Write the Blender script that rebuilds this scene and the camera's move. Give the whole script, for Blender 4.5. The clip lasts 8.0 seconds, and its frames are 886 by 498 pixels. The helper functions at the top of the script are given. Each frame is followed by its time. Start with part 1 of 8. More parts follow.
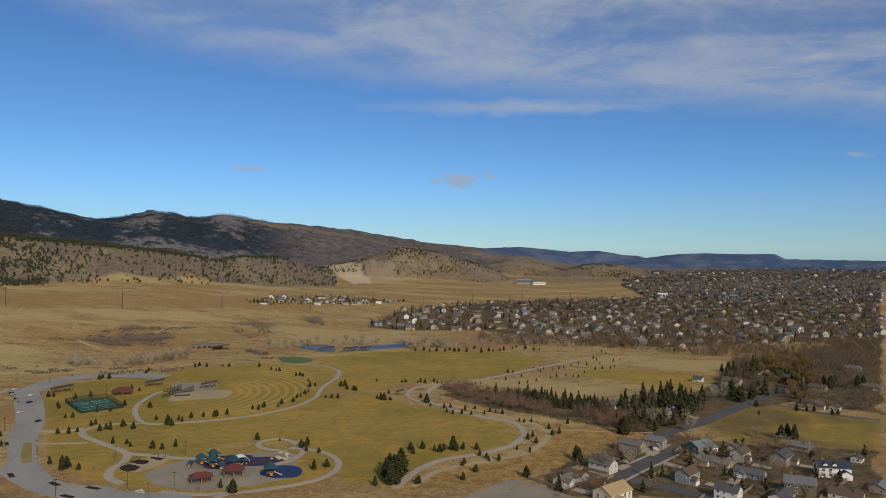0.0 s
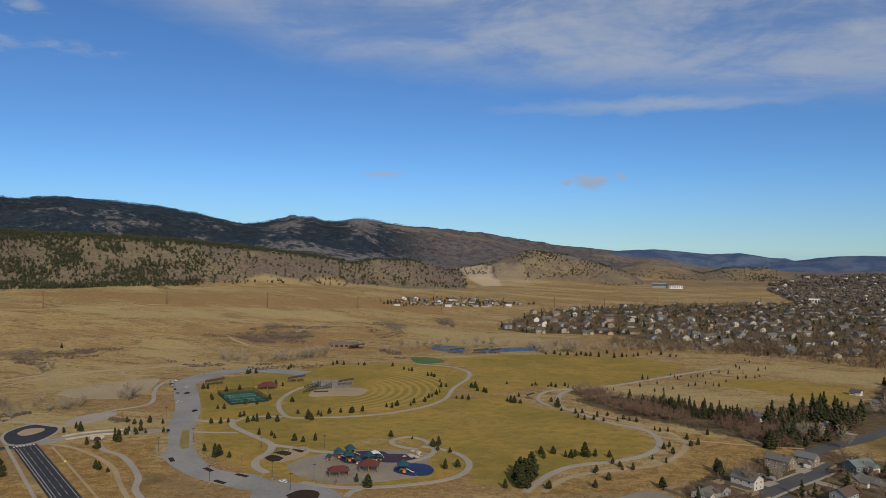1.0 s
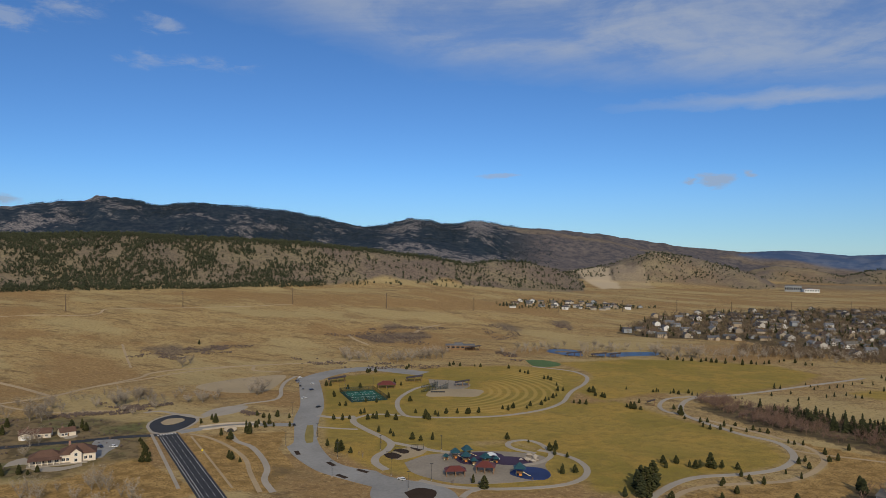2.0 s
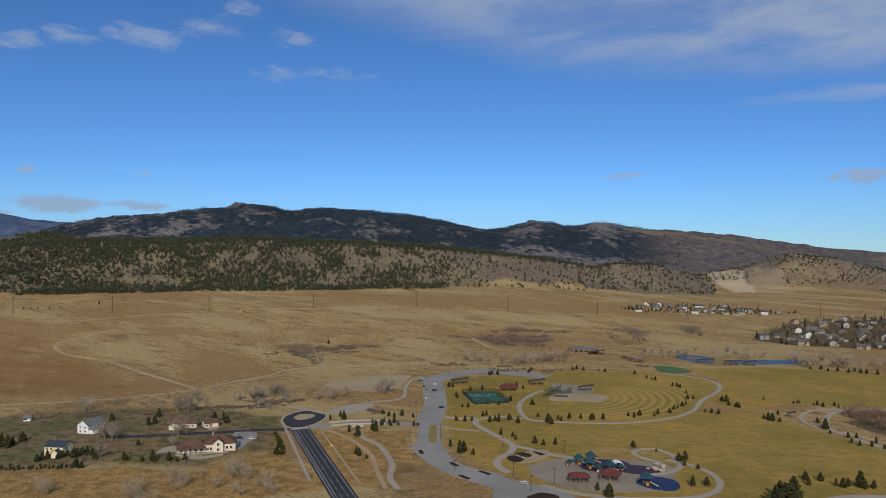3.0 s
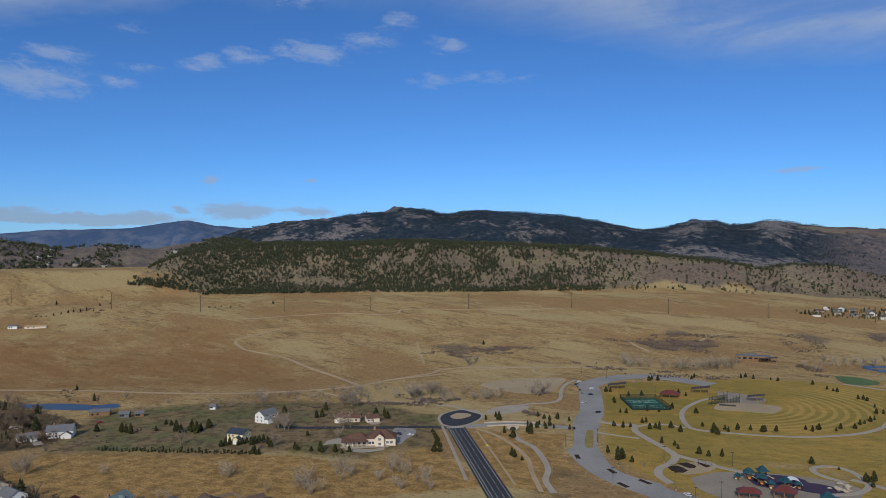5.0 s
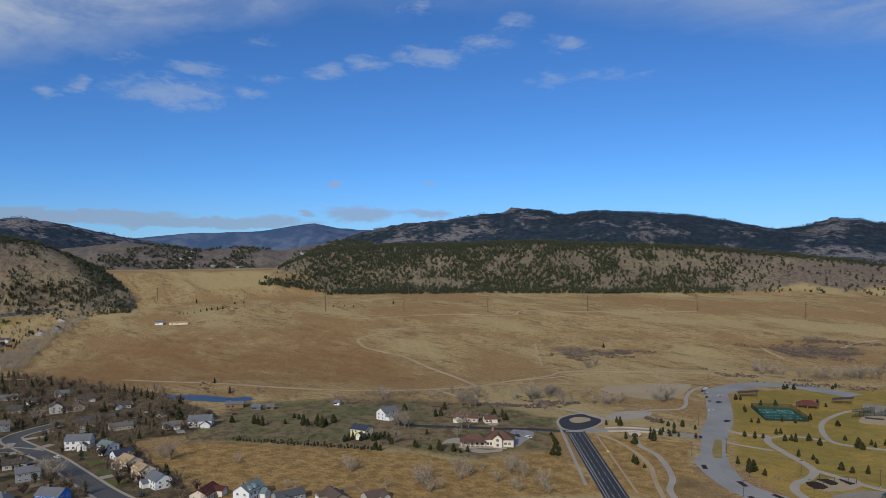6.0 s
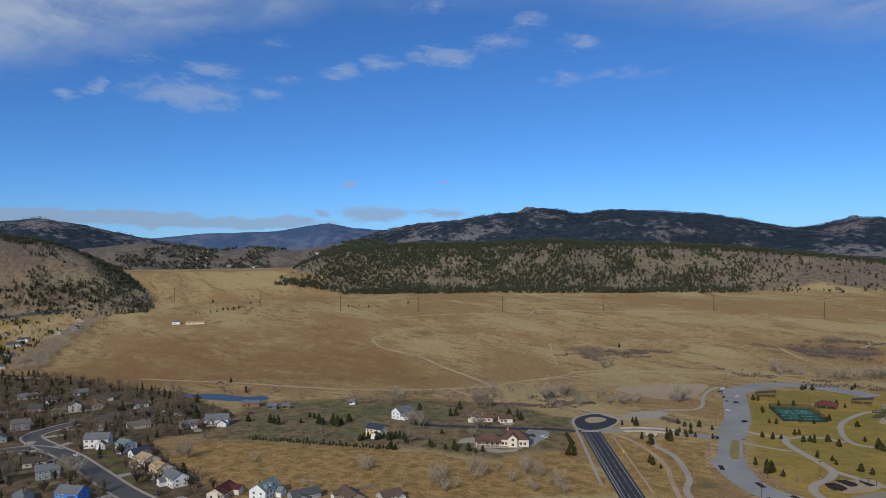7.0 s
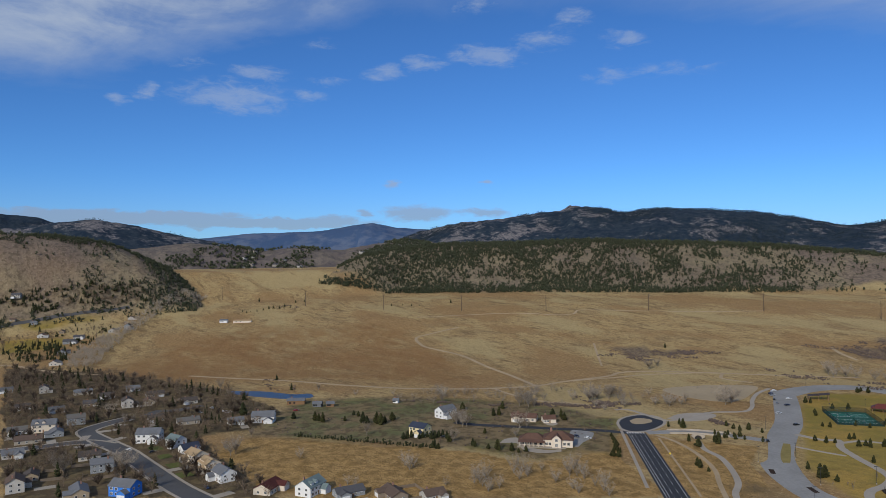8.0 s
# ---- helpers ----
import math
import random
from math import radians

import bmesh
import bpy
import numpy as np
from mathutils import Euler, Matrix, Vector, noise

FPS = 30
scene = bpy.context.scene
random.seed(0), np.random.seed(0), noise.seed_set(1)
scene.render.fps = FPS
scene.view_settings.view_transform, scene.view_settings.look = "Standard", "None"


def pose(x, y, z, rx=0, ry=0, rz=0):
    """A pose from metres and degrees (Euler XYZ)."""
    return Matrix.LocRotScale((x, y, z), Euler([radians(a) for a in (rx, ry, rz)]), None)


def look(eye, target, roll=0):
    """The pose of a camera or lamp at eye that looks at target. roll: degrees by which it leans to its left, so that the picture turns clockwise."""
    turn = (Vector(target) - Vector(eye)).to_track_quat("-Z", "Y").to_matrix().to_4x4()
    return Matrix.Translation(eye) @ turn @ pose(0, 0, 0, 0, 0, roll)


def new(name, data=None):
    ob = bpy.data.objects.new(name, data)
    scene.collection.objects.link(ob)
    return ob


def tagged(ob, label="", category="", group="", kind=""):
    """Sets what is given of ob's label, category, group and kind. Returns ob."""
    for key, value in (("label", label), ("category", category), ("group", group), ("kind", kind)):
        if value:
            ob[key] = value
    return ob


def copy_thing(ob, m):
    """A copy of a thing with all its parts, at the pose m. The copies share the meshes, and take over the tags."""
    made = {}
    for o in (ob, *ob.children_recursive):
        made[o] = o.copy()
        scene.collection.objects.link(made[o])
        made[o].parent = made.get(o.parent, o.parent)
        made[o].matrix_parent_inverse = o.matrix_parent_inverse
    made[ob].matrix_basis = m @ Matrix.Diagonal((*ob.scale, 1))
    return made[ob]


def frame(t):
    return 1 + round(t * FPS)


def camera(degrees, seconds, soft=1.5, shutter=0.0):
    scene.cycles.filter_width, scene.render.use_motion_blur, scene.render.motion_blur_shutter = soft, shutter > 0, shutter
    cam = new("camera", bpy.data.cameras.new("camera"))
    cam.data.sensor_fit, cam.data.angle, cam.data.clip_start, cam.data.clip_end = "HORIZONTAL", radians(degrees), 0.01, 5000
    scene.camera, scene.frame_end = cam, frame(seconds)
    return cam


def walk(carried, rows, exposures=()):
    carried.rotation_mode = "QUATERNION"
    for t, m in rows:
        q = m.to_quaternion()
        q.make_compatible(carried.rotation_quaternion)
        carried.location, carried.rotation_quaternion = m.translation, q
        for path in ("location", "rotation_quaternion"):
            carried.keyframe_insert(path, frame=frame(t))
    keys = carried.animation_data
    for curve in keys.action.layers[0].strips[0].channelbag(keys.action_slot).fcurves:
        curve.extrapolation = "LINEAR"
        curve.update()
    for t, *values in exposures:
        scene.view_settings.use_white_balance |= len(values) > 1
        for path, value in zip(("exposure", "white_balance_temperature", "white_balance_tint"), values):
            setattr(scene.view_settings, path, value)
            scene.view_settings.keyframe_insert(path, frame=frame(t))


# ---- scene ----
# The camera: hovering on the spot, 120 m up, turning to the left.
EYE = 120.0
cam = camera(63.28, 8.0, soft=0.6)
TURN = [(0.0, 0.0, -0.25, -0.50), (0.5, 4.98, -0.19, -0.44), (1.0, 10.32, -0.12, -0.37), (1.5, 14.92, -0.06, -0.30), (1.7, 16.64, -0.04, -0.26), (2.8, 27.52, 0.14, -0.02),
        (3.0, 29.17, 0.18, 0.02), (3.5, 32.75, 0.24, 0.09), (4.0, 37.13, 0.32, 0.19), (4.2, 38.86, 0.35, 0.23), (5.3, 42.85, 0.37, 0.44), (5.5, 44.77, 0.41, 0.47), (6.0, 50.73, 0.52, 0.47),
        (6.5, 51.57, 0.52, 0.52), (7.0, 51.90, 0.50, 0.57), (7.5, 53.06, 0.49, 0.62), (8.0, 55.29, 0.48, 0.69)]
walk(cam, [(t, pose(0, 0, EYE, 90 + p, r, y)) for t, y, p, r in TURN],
     exposures=[(0.0, -0.45, 7300, 10), (3.5, -0.48, 6500, 10), (8.0, -0.46, 6100, 10)])

# ---- sky and sun ----
SUN_AZ, SUN_EL = 208.0, 30.0
sun_dir = Vector((-math.sin(radians(SUN_AZ)) * math.cos(radians(SUN_EL)), math.cos(radians(SUN_AZ)) * math.cos(radians(SUN_EL)), math.sin(radians(SUN_EL))))
sun = new("sun", bpy.data.lights.new("sun", "SUN"))
sun.data.energy, sun.data.angle, sun.data.color = 4.0, radians(0.6), (1.0, 0.915, 0.77)
sun.matrix_world = look(sun_dir * 100, (0, 0, 0))


class Nodes:
    """A small writer for node trees."""

    def __init__(self, tree):
        self.tree = tree
        tree.nodes.clear()

    def add(self, kind, out=0, **ins):
        node = self.tree.nodes.new(kind)
        for key, value in ins.items():
            name = int(key[1:]) if key[0] == "i" and key[1:].isdigit() else key.replace("_", " ")
            self.put(node.inputs[name], value)
        return node.outputs[out] if node.outputs else None

    def put(self, socket, value):
        if isinstance(value, bpy.types.NodeSocket):
            self.tree.links.new(value, socket)
        elif value is not None:
            if socket.type == "RGBA" and len(value) == 3:
                value = (*value, 1.0)
            socket.default_value = value

    def math(self, op, a, b=None, c=None, clamp=False):
        node = self.tree.nodes.new("ShaderNodeMath")
        node.operation, node.use_clamp = op, clamp
        for i, v in enumerate((a, b, c)):
            self.put(node.inputs[i], v)
        return node.outputs[0]

    def ramp(self, a, lo, hi):
        if lo > hi:
            return self.math("SUBTRACT", 1.0, self.ramp(a, hi, lo))
        node = self.tree.nodes.new("ShaderNodeMapRange")
        node.interpolation_type = "SMOOTHSTEP"
        for i, v in enumerate((a, lo, hi)):
            self.put(node.inputs[i], v)
        return node.outputs[0]

    def length(self, a):
        node = self.tree.nodes.new("ShaderNodeVectorMath")
        node.operation = "LENGTH"
        self.put(node.inputs[0], a)
        return node.outputs["Value"]

    def attribute(self, name):
        node = self.tree.nodes.new("ShaderNodeAttribute")
        node.attribute_name = name
        return node.outputs[0]

    def mix(self, fac, a, b, mode="MIX"):
        node = self.tree.nodes.new("ShaderNodeMix")
        node.data_type, node.blend_type = "RGBA", mode
        for i, v in ((0, fac), (6, a), (7, b)):
            self.put(node.inputs[i], v)
        return node.outputs[2]

    def noise(self, vec, scale, detail=4.0, rough=0.55, out=0, distort=0.0):
        return self.add("ShaderNodeTexNoise", out, Vector=vec, Scale=scale, Detail=detail, Roughness=rough, Distortion=distort)


world = bpy.data.worlds.new("sky")
scene.world = world
world.use_nodes = True
n = Nodes(world.node_tree)
sky_node = world.node_tree.nodes.new("ShaderNodeTexSky")
sky_node.sky_type, sky_node.sun_disc = "NISHITA", False
sky_node.sun_elevation, sky_node.sun_rotation = radians(SUN_EL), math.atan2(sun_dir.x, sun_dir.y)
sky_node.altitude, sky_node.air_density, sky_node.dust_density, sky_node.ozone_density = 1700.0, 0.9, 0.05, 4.0
sky = sky_node.outputs[0]
way = n.add("ShaderNodeTexCoord", 0)
sep = n.add("ShaderNodeSeparateXYZ", Vector=way).node
wx, wy, wz = sep.outputs[0], sep.outputs[1], sep.outputs[2]
azd = n.math("DEGREES", n.math("ARCTAN2", n.math("MULTIPLY", wx, -1.0), wy))
eld = n.math("DEGREES", n.math("ARCSINE", wz))
# high cloud lies on a sheet far above, so it is looked up where the line of sight meets that sheet
high = n.math("ADD", n.math("MAXIMUM", wz, 0.0), 0.06)
sheet = n.add("ShaderNodeCombineXYZ", X=n.math("DIVIDE", wx, high), Y=n.math("DIVIDE", wy, high), Z=0.0)
local = n.add("ShaderNodeCombineXYZ", X=n.math("MULTIPLY", azd, 0.1), Y=n.math("MULTIPLY", eld, 0.28), Z=0.0)
warp = n.noise(sheet, 1.3, 5.0, 0.6, out=1)
wisps = n.noise(n.mix(0.25, sheet, warp, "ADD"), 1.6, 9.0, 0.62, distort=0.4)
puffs = n.noise(local, 5.0, 8.0, 0.66, distort=0.5)
drift = n.add("ShaderNodeSeparateColor", Color=n.noise(local, 2.6, 5.0, 0.62, out=1)).node
azw = n.math("ADD", azd, n.math("MULTIPLY", n.math("SUBTRACT", drift.outputs[0], 0.5), 3.4))
elw = n.math("ADD", eld, n.math("MULTIPLY", n.math("SUBTRACT", drift.outputs[1], 0.5), 1.5))


def spot(az, el, wide, tall, strength=1.0):
    """1 in the middle of a cloud of that angular size, falling to 0 outwards, with a ragged outline."""
    a, e = n.math("DIVIDE", n.math("SUBTRACT", azw, az), wide * 1.5), n.math("DIVIDE", n.math("SUBTRACT", elw, el), tall * 1.6)
    d = n.math("SQRT", n.math("ADD", n.math("MULTIPLY", a, a), n.math("MULTIPLY", e, e)))
    return n.math("MULTIPLY", n.math("SUBTRACT", 1.0, d, clamp=True), strength)


def total(terms):
    s = terms[0]
    for t in terms[1:]:
        s = n.math("MAXIMUM", s, t)
    return s


def even(a, lo, hi):
    node = n.tree.nodes.new("ShaderNodeMapRange")
    for i, v in enumerate((a, lo, hi)):
        n.put(node.inputs[i], v)
    return node.outputs[0]


# the bank of high cloud: its lower edge climbs from north to west and comes down again in the south-west
edge = n.math("ADD", 8.9, n.math("MULTIPLY", even(azd, -31.0, 20.0), 5.0))
edge = n.math("ADD", edge, n.math("MULTIPLY", even(azd, 20.0, 42.0), 4.9))
edge = n.math("SUBTRACT", edge, n.math("MULTIPLY", even(azd, 60.0, 84.0), 6.2))
edge = n.math("ADD", edge, n.math("MULTIPLY", n.math("SUBTRACT", wisps, 0.5), 5.5))
bank = n.ramp(n.math("SUBTRACT", elw, edge), -0.9, 2.6)
part = n.math("SUBTRACT", 1.0, n.math("MULTIPLY", n.ramp(azd, 18.0, 46.0), 0.45))
part = n.math("ADD", part, n.math("MULTIPLY", n.ramp(azd, 57.0, 67.0), 0.75))
bank = n.math("MULTIPLY", bank, part)
streak = spot(-7.0, 10.9, 10.0, 0.45, 0.95)
thick = total([bank, streak])
fibre = n.noise(n.add("ShaderNodeMapping", Vector=sheet, Rotation=(0, 0, radians(-20)), Scale=(0.6, 1.3, 1.0)), 1.2, 7.0, 0.60, distort=0.8)
veil_high = n.math("MULTIPLY", thick, n.math("ADD", 0.22, n.math("MULTIPLY", n.ramp(n.math("ADD", n.math("MULTIPLY", fibre, 0.45), n.math("MULTIPLY", wisps, 0.7)), 0.44, 0.70), 0.78)))
CLOUDS = ((71.4, 12.1, 3.8, 1.1, 1.0), (79.4, 11.6, 0.7, 0.4, 0.7), (77.5, 12.1, 0.8, 0.5, 0.8), (69.6, 14.0, 2.2, 0.6, 0.75), (65.7, 12.4, 1.2, 0.4, 0.6), (64.0, 13.5, 1.5, 0.4, 0.7),
          (59.8, 14.2, 1.6, 0.6, 0.9), (56.7, 15.0, 1.6, 0.55, 1.0), (51.4, 15.5, 2.6, 0.7, 1.0), (74.8, 14.5, 2.0, 0.6, 0.5), (42.2, 13.7, 2.0, 0.6, 0.6), (37.4, 13.8, 3.6, 0.6, 0.45),
          (64.4, 16.3, 2.0, 0.45, 0.45), (47.2, 16.4, 2.2, 0.6, 0.65), (40.7, 16.1, 1.8, 0.6, 0.7), (45.0, 17.7, 1.4, 0.9, 0.6), (52.3, 19.1, 2.0, 0.6, 0.7))
LOW_CLOUDS = ((59.6, 5.6, 0.7, 0.36, 0.8), (51.7, 5.8, 0.7, 0.2, 0.7), (57.2, 3.3, 2.6, 0.58, 1.0), (61.3, 3.4, 0.6, 0.27, 0.8), (52.3, 3.2, 2.8, 0.31, 0.8), (78.8, 3.1, 8.4, 0.5, 1.3), (68.7, 2.7, 7.6, 0.4, 1.3),
              (-1.3, 5.15, 1.3, 0.42, 1.0), (0.7, 5.0, 0.45, 0.22, 0.6), (-3.6, 5.65, 0.5, 0.27, 0.6), (-30.2, 6.6, 0.7, 0.31, 0.5))
small = total([spot(*c) for c in CLOUDS])
low = total([spot(*c) for c in LOW_CLOUDS])
line = n.math("MULTIPLY", spot(15.2, 5.8, 1.2, 0.16), 2.0, clamp=True)
body = n.math("MULTIPLY", n.ramp(n.math("ADD", small, n.math("MULTIPLY", n.math("SUBTRACT", puffs, 0.5), 1.9)), 0.05, 0.95), n.ramp(small, 0.0, 0.35))
body_low = n.math("MULTIPLY", n.ramp(n.math("ADD", low, n.math("MULTIPLY", n.math("SUBTRACT", puffs, 0.5), 0.8)), 0.10, 0.62), n.ramp(low, 0.0, 0.25))
haze = n.math("MULTIPLY", n.ramp(eld, 6.5, 0.5), 0.22)
veil = total([n.math("MULTIPLY", veil_high, 0.72), n.math("MULTIPLY", streak, 0.62), n.math("MULTIPLY", body, 0.46), n.math("MULTIPLY", body_low, 0.62), n.math("MULTIPLY", line, 0.5), haze])
cloud_colour = n.mix(n.ramp(eld, 1.0, 9.0), (0.50, 0.51, 0.57), (0.70, 0.81, 1.0))
sky = n.mix(1.0, sky, (0.57, 0.92, 1.26), "MULTIPLY")
shade = n.mix(veil, sky, n.mix(1.0, cloud_colour, (6.6, 6.6, 6.6), "MULTIPLY"))
back = n.add("ShaderNodeBackground", Color=shade, Strength=0.114)
n.add("ShaderNodeOutputWorld", Surface=back)

# ---- the lie of the land ----
def hash01(ix, iy, seed):
    h = (ix.astype(np.int64) * 374761393 + iy.astype(np.int64) * 668265263 + seed * 974634777) & 0xFFFFFFFF
    h = ((h ^ (h >> 13)) * 1274126177) & 0xFFFFFFFF
    return ((h ^ (h >> 16)) & 0xFFFF) / 65535.0


def value_noise(x, y, seed=0):
    ix, iy = np.floor(x), np.floor(y)
    fx, fy = x - ix, y - iy
    fx, fy = fx * fx * (3 - 2 * fx), fy * fy * (3 - 2 * fy)
    a, b = hash01(ix, iy, seed), hash01(ix + 1, iy, seed)
    c, d = hash01(ix, iy + 1, seed), hash01(ix + 1, iy + 1, seed)
    return (a + (b - a) * fx) * (1 - fy) + (c + (d - c) * fx) * fy


def fbm(x, y, octaves=4, seed=0):
    """Layered noise between -1 and 1."""
    x, y = np.asarray(x, float), np.asarray(y, float)
    s, w = 0.0, 0.5
    for i in range(octaves):
        s = s + w * (2 * value_noise(x * 2 ** i, y * 2 ** i, seed + i) - 1)
        w *= 0.5
    return s


def smooth(v, lo, hi):
    u = np.clip((v - lo) / (hi - lo), 0, 1)
    return u * u * (3 - 2 * u)


# Each ridge: distance and bearing of its line, widths of its near and far slopes, roughness, and its crest by bearing
# (degrees to the left of north-west, degrees above the eye's level).
RIDGES = {
    "pine_hill": (1560, 45, 300, 420, 13, ((6.5, -4), (9.6, -2.1), (10.8, -1.5), (13, -1.03), (15.5, -0.95), (17.6, -1.26), (20.5, -0.72), (23, -0.42), (27.5, 0.05), (31, 0.42), (35, 0.62), (39, 0.76), (43.8, 0.98), (48, 0.85), (54.5, 0.8), (59, 0.5), (61.6, 0.0), (63.4, -0.8), (65.8, -2.3), (67.5, -4.0))),
    "left_hill": (1450, 85, 260, 380, 12, ((72.6, -4.5), (73.6, -3.4), (74.15, -2.9), (74.75, -2.0), (76.1, -0.95), (78.1, 0.13), (80.0, 1.0), (80.7, 1.18), (83.5, 1.58), (86.9, 1.77), (96, 1.2), (110, 0.5))),
    "scar_hill": (2550, 5, 330, 500, 15, ((12, -3.2), (10, -1.9), (6.4, -1.15), (4.6, -0.48), (3.3, -0.22), (1, -0.47), (-0.8, -0.87), (-3, -1.5), (-4.2, -1.9), (-6, -3))),
    "north_hills": (3100, -5, 300, 500, 13, ((-2, -3), (-3.6, -1.5), (-5.2, -1.14), (-7.4, -1.32), (-9.6, -1.85), (-11, -1.45), (-11.8, -1.33), (-13.9, -1.38), (-16, -1.7), (-18, -2.2), (-24, -2.3))),
    "dam_hills": (2700, 70, 500, 600, 20, ((52, 0.5), (58, 1.2), (60.7, 0.95), (63.4, 0.5), (66.9, 0.72), (69.4, 0.5), (72, 0.85), (74.8, 1.15), (76.7, 0.9), (80, 0.5), (90, 0.3))),
    "rock_ridge": (3300, 80, 600, 700, 32, ((71, 0.8), (74.4, 1.5), (76, 1.85), (78.6, 2.45), (81.2, 2.85), (83.4, 2.6), (86, 2.2), (95, 2.0))),
    "south_peak": (4100, 90, 600, 700, 22, ((80, 1.6), (82.8, 2.3), (84.7, 2.95), (86.7, 3.15), (92, 3.6), (105, 2.5))),
    "main_ridge": (3750, 35, 1300, 900, 60, ((-4, -1.5), (2, 0.2), (4.8, 0.62), (7, 0.95), (9.2, 1.3), (11.1, 1.55), (13.1, 1.6), (15.5, 2.02), (17.1, 2.24), (18.8, 1.9), (20.5, 2.18), (22.3, 2.34), (24, 1.86), (25.8, 1.72), (28.4, 2.25), (30.9, 2.72), (33.1, 2.98), (35.5, 3.2), (38.7, 3.3), (41.2, 3.08), (43.4, 3.6), (45.3, 3.72), (46, 3.36), (47.8, 3.2), (50.8, 2.78), (54.4, 2.45), (57.1, 1.84), (59.4, 1.0), (62, 0.0))),
    "north_range": (4450, 10, 700, 400, 26, ((22, 1.2), (16, 1.55), (12.5, 1.47), (10, 1.4), (6.4, 0.87), (2.9, 0.37), (-0.7, 0.08), (-3.4, -0.16), (-6, -0.3), (-9, -0.5), (-14, -0.9))),
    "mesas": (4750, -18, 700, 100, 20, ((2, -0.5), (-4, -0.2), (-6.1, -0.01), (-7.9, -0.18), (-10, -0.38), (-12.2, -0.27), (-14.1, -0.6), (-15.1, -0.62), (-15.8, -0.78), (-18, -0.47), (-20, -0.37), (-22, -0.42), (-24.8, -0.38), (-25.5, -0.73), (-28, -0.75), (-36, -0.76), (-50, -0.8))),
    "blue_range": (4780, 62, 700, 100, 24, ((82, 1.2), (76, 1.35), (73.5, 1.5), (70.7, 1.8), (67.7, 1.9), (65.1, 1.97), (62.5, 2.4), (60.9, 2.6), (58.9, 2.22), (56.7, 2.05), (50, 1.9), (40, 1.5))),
}


def ground(x, y, parts=None):
    """Height of the ground. parts: takes over how far each point lies on each ridge."""
    x, y = np.asarray(x, float), np.asarray(y, float)
    r, az = np.hypot(x, y), np.degrees(np.arctan2(-x, y))
    west = smooth(az, -10, 27) * smooth(-az, -128, -100)
    rise = 46 * smooth(r * np.cos(np.radians(np.clip(az - 45, -60, 60))), 700, 1300) * west
    rolls = (3.5 * fbm(x / 260, y / 260, 3, 5) + 3.0 * fbm(x / 70, y / 70, 3, 9)) * smooth(r, 740, 1050)
    z = rise + rolls * (0.25 + 0.75 * west)
    # the dam across the mouth of the valley: a flat crest and an even grass slope
    dam_d = r * np.cos(np.radians(az - 70))
    dam = np.minimum(46 + (dam_d - 1320) * 0.27, 92.0) * smooth(az, 55, 61)
    dam = np.where((az > 55) & (az < 95) & (dam_d < 1900), dam, 0)
    z = np.maximum(z, dam)
    for name, (dist, face, near, far, rough, crest) in RIDGES.items():
        c = sorted(crest)
        e = np.interp(az, [p[0] for p in c], [p[1] for p in c], left=-9, right=-9)
        rc = dist / np.cos(np.radians(np.clip(az - face, -48, 48)))
        top = EYE + rc * np.tan(np.radians(e)) + np.where(e > -8, rough * 0.12 * fbm(az * 2.3, az * 0 + dist, 3, 3), 0)
        u = np.clip((rc - r) / near, 0, 1)
        s = np.where(r < rc, 1 - u, 1 - np.clip((r - rc) / far, 0, 1))
        s = s * s * (3 - 2 * s)
        gully = rough * fbm(x / (rough * 9), y / (rough * 9), 4, int(dist)) * 4 * s * (1 - s)
        gully = gully + 0.5 * rough * fbm(x / (rough * 3.4), y / (rough * 3.4), 3, int(dist) + 7) * 4 * s * (1 - s)
        h = z + (top - z) * s + gully
        on = (top > z) & (s > 0)
        if parts is not None:
            won = on & (h > z)
            for other in parts:
                parts[other] = np.where(won, 0, parts[other])
            parts[name] = np.where(won, s, 0)
        z = np.where(on, np.maximum(z, h), z)
    return z


# ---- plan: control points of roads, paths and areas ----
LOT_LEFT = [(-347.8, 583.5), (-312.8, 525.6), (-286.1, 481.7), (-266.9, 440.6), (-252.9, 418.3), (-234.2, 386), (-235.4, 380.5), (-222.1, 365.4), (-206.7, 352.3), (-191.6, 342.2), (-174.6, 335.9), (-155.6, 330), (-144.6, 327.2)]
LOT_RIGHT = [(-333.4, 592.6), (-297, 535.6), (-268, 486), (-254.6, 456.6), (-242.3, 430.6), (-231.1, 409.2), (-218.2, 389.9), (-199.9, 368.5), (-187.2, 358.3), (-174.7, 354.1), (-164.8, 354.5), (-155.4, 348.1), (-144, 345.7), (-129.5, 344.7)]
LOT_TOP = [(-334.2, 578.1), (-334.9, 606.2), (-327.7, 633.4), (-309.4, 652.8), (-288.8, 654.1), (-266.3, 649.5), (-248.2, 646.5)]
RING = [(-23, 353.8), (-17.2, 371.7), (-9.3, 389.7), (2.2, 403.9), (23.2, 416), (39, 429.1), (47.9, 443), (53, 460.1), (51.9, 479.4), (44.9, 494.4), (28.1, 504.8), (14, 520.3), (-1.2, 538.9), (-10.2, 555.3), (-11.6, 581.7), (-7.6, 605.3), (3.1, 622.6), (35.9, 647), (87.9, 702.7), (147.3, 766.4)]
OUTER = [(-13.8, 356.4), (-6.2, 375.7), (5, 388.9), (22.3, 399.5), (43.1, 411.3), (56.7, 428.6), (65.3, 447.8), (68.9, 462), (67.3, 477), (58.5, 493.9), (39.4, 512.7), (21.8, 527.6), (-1.2, 546.3)]
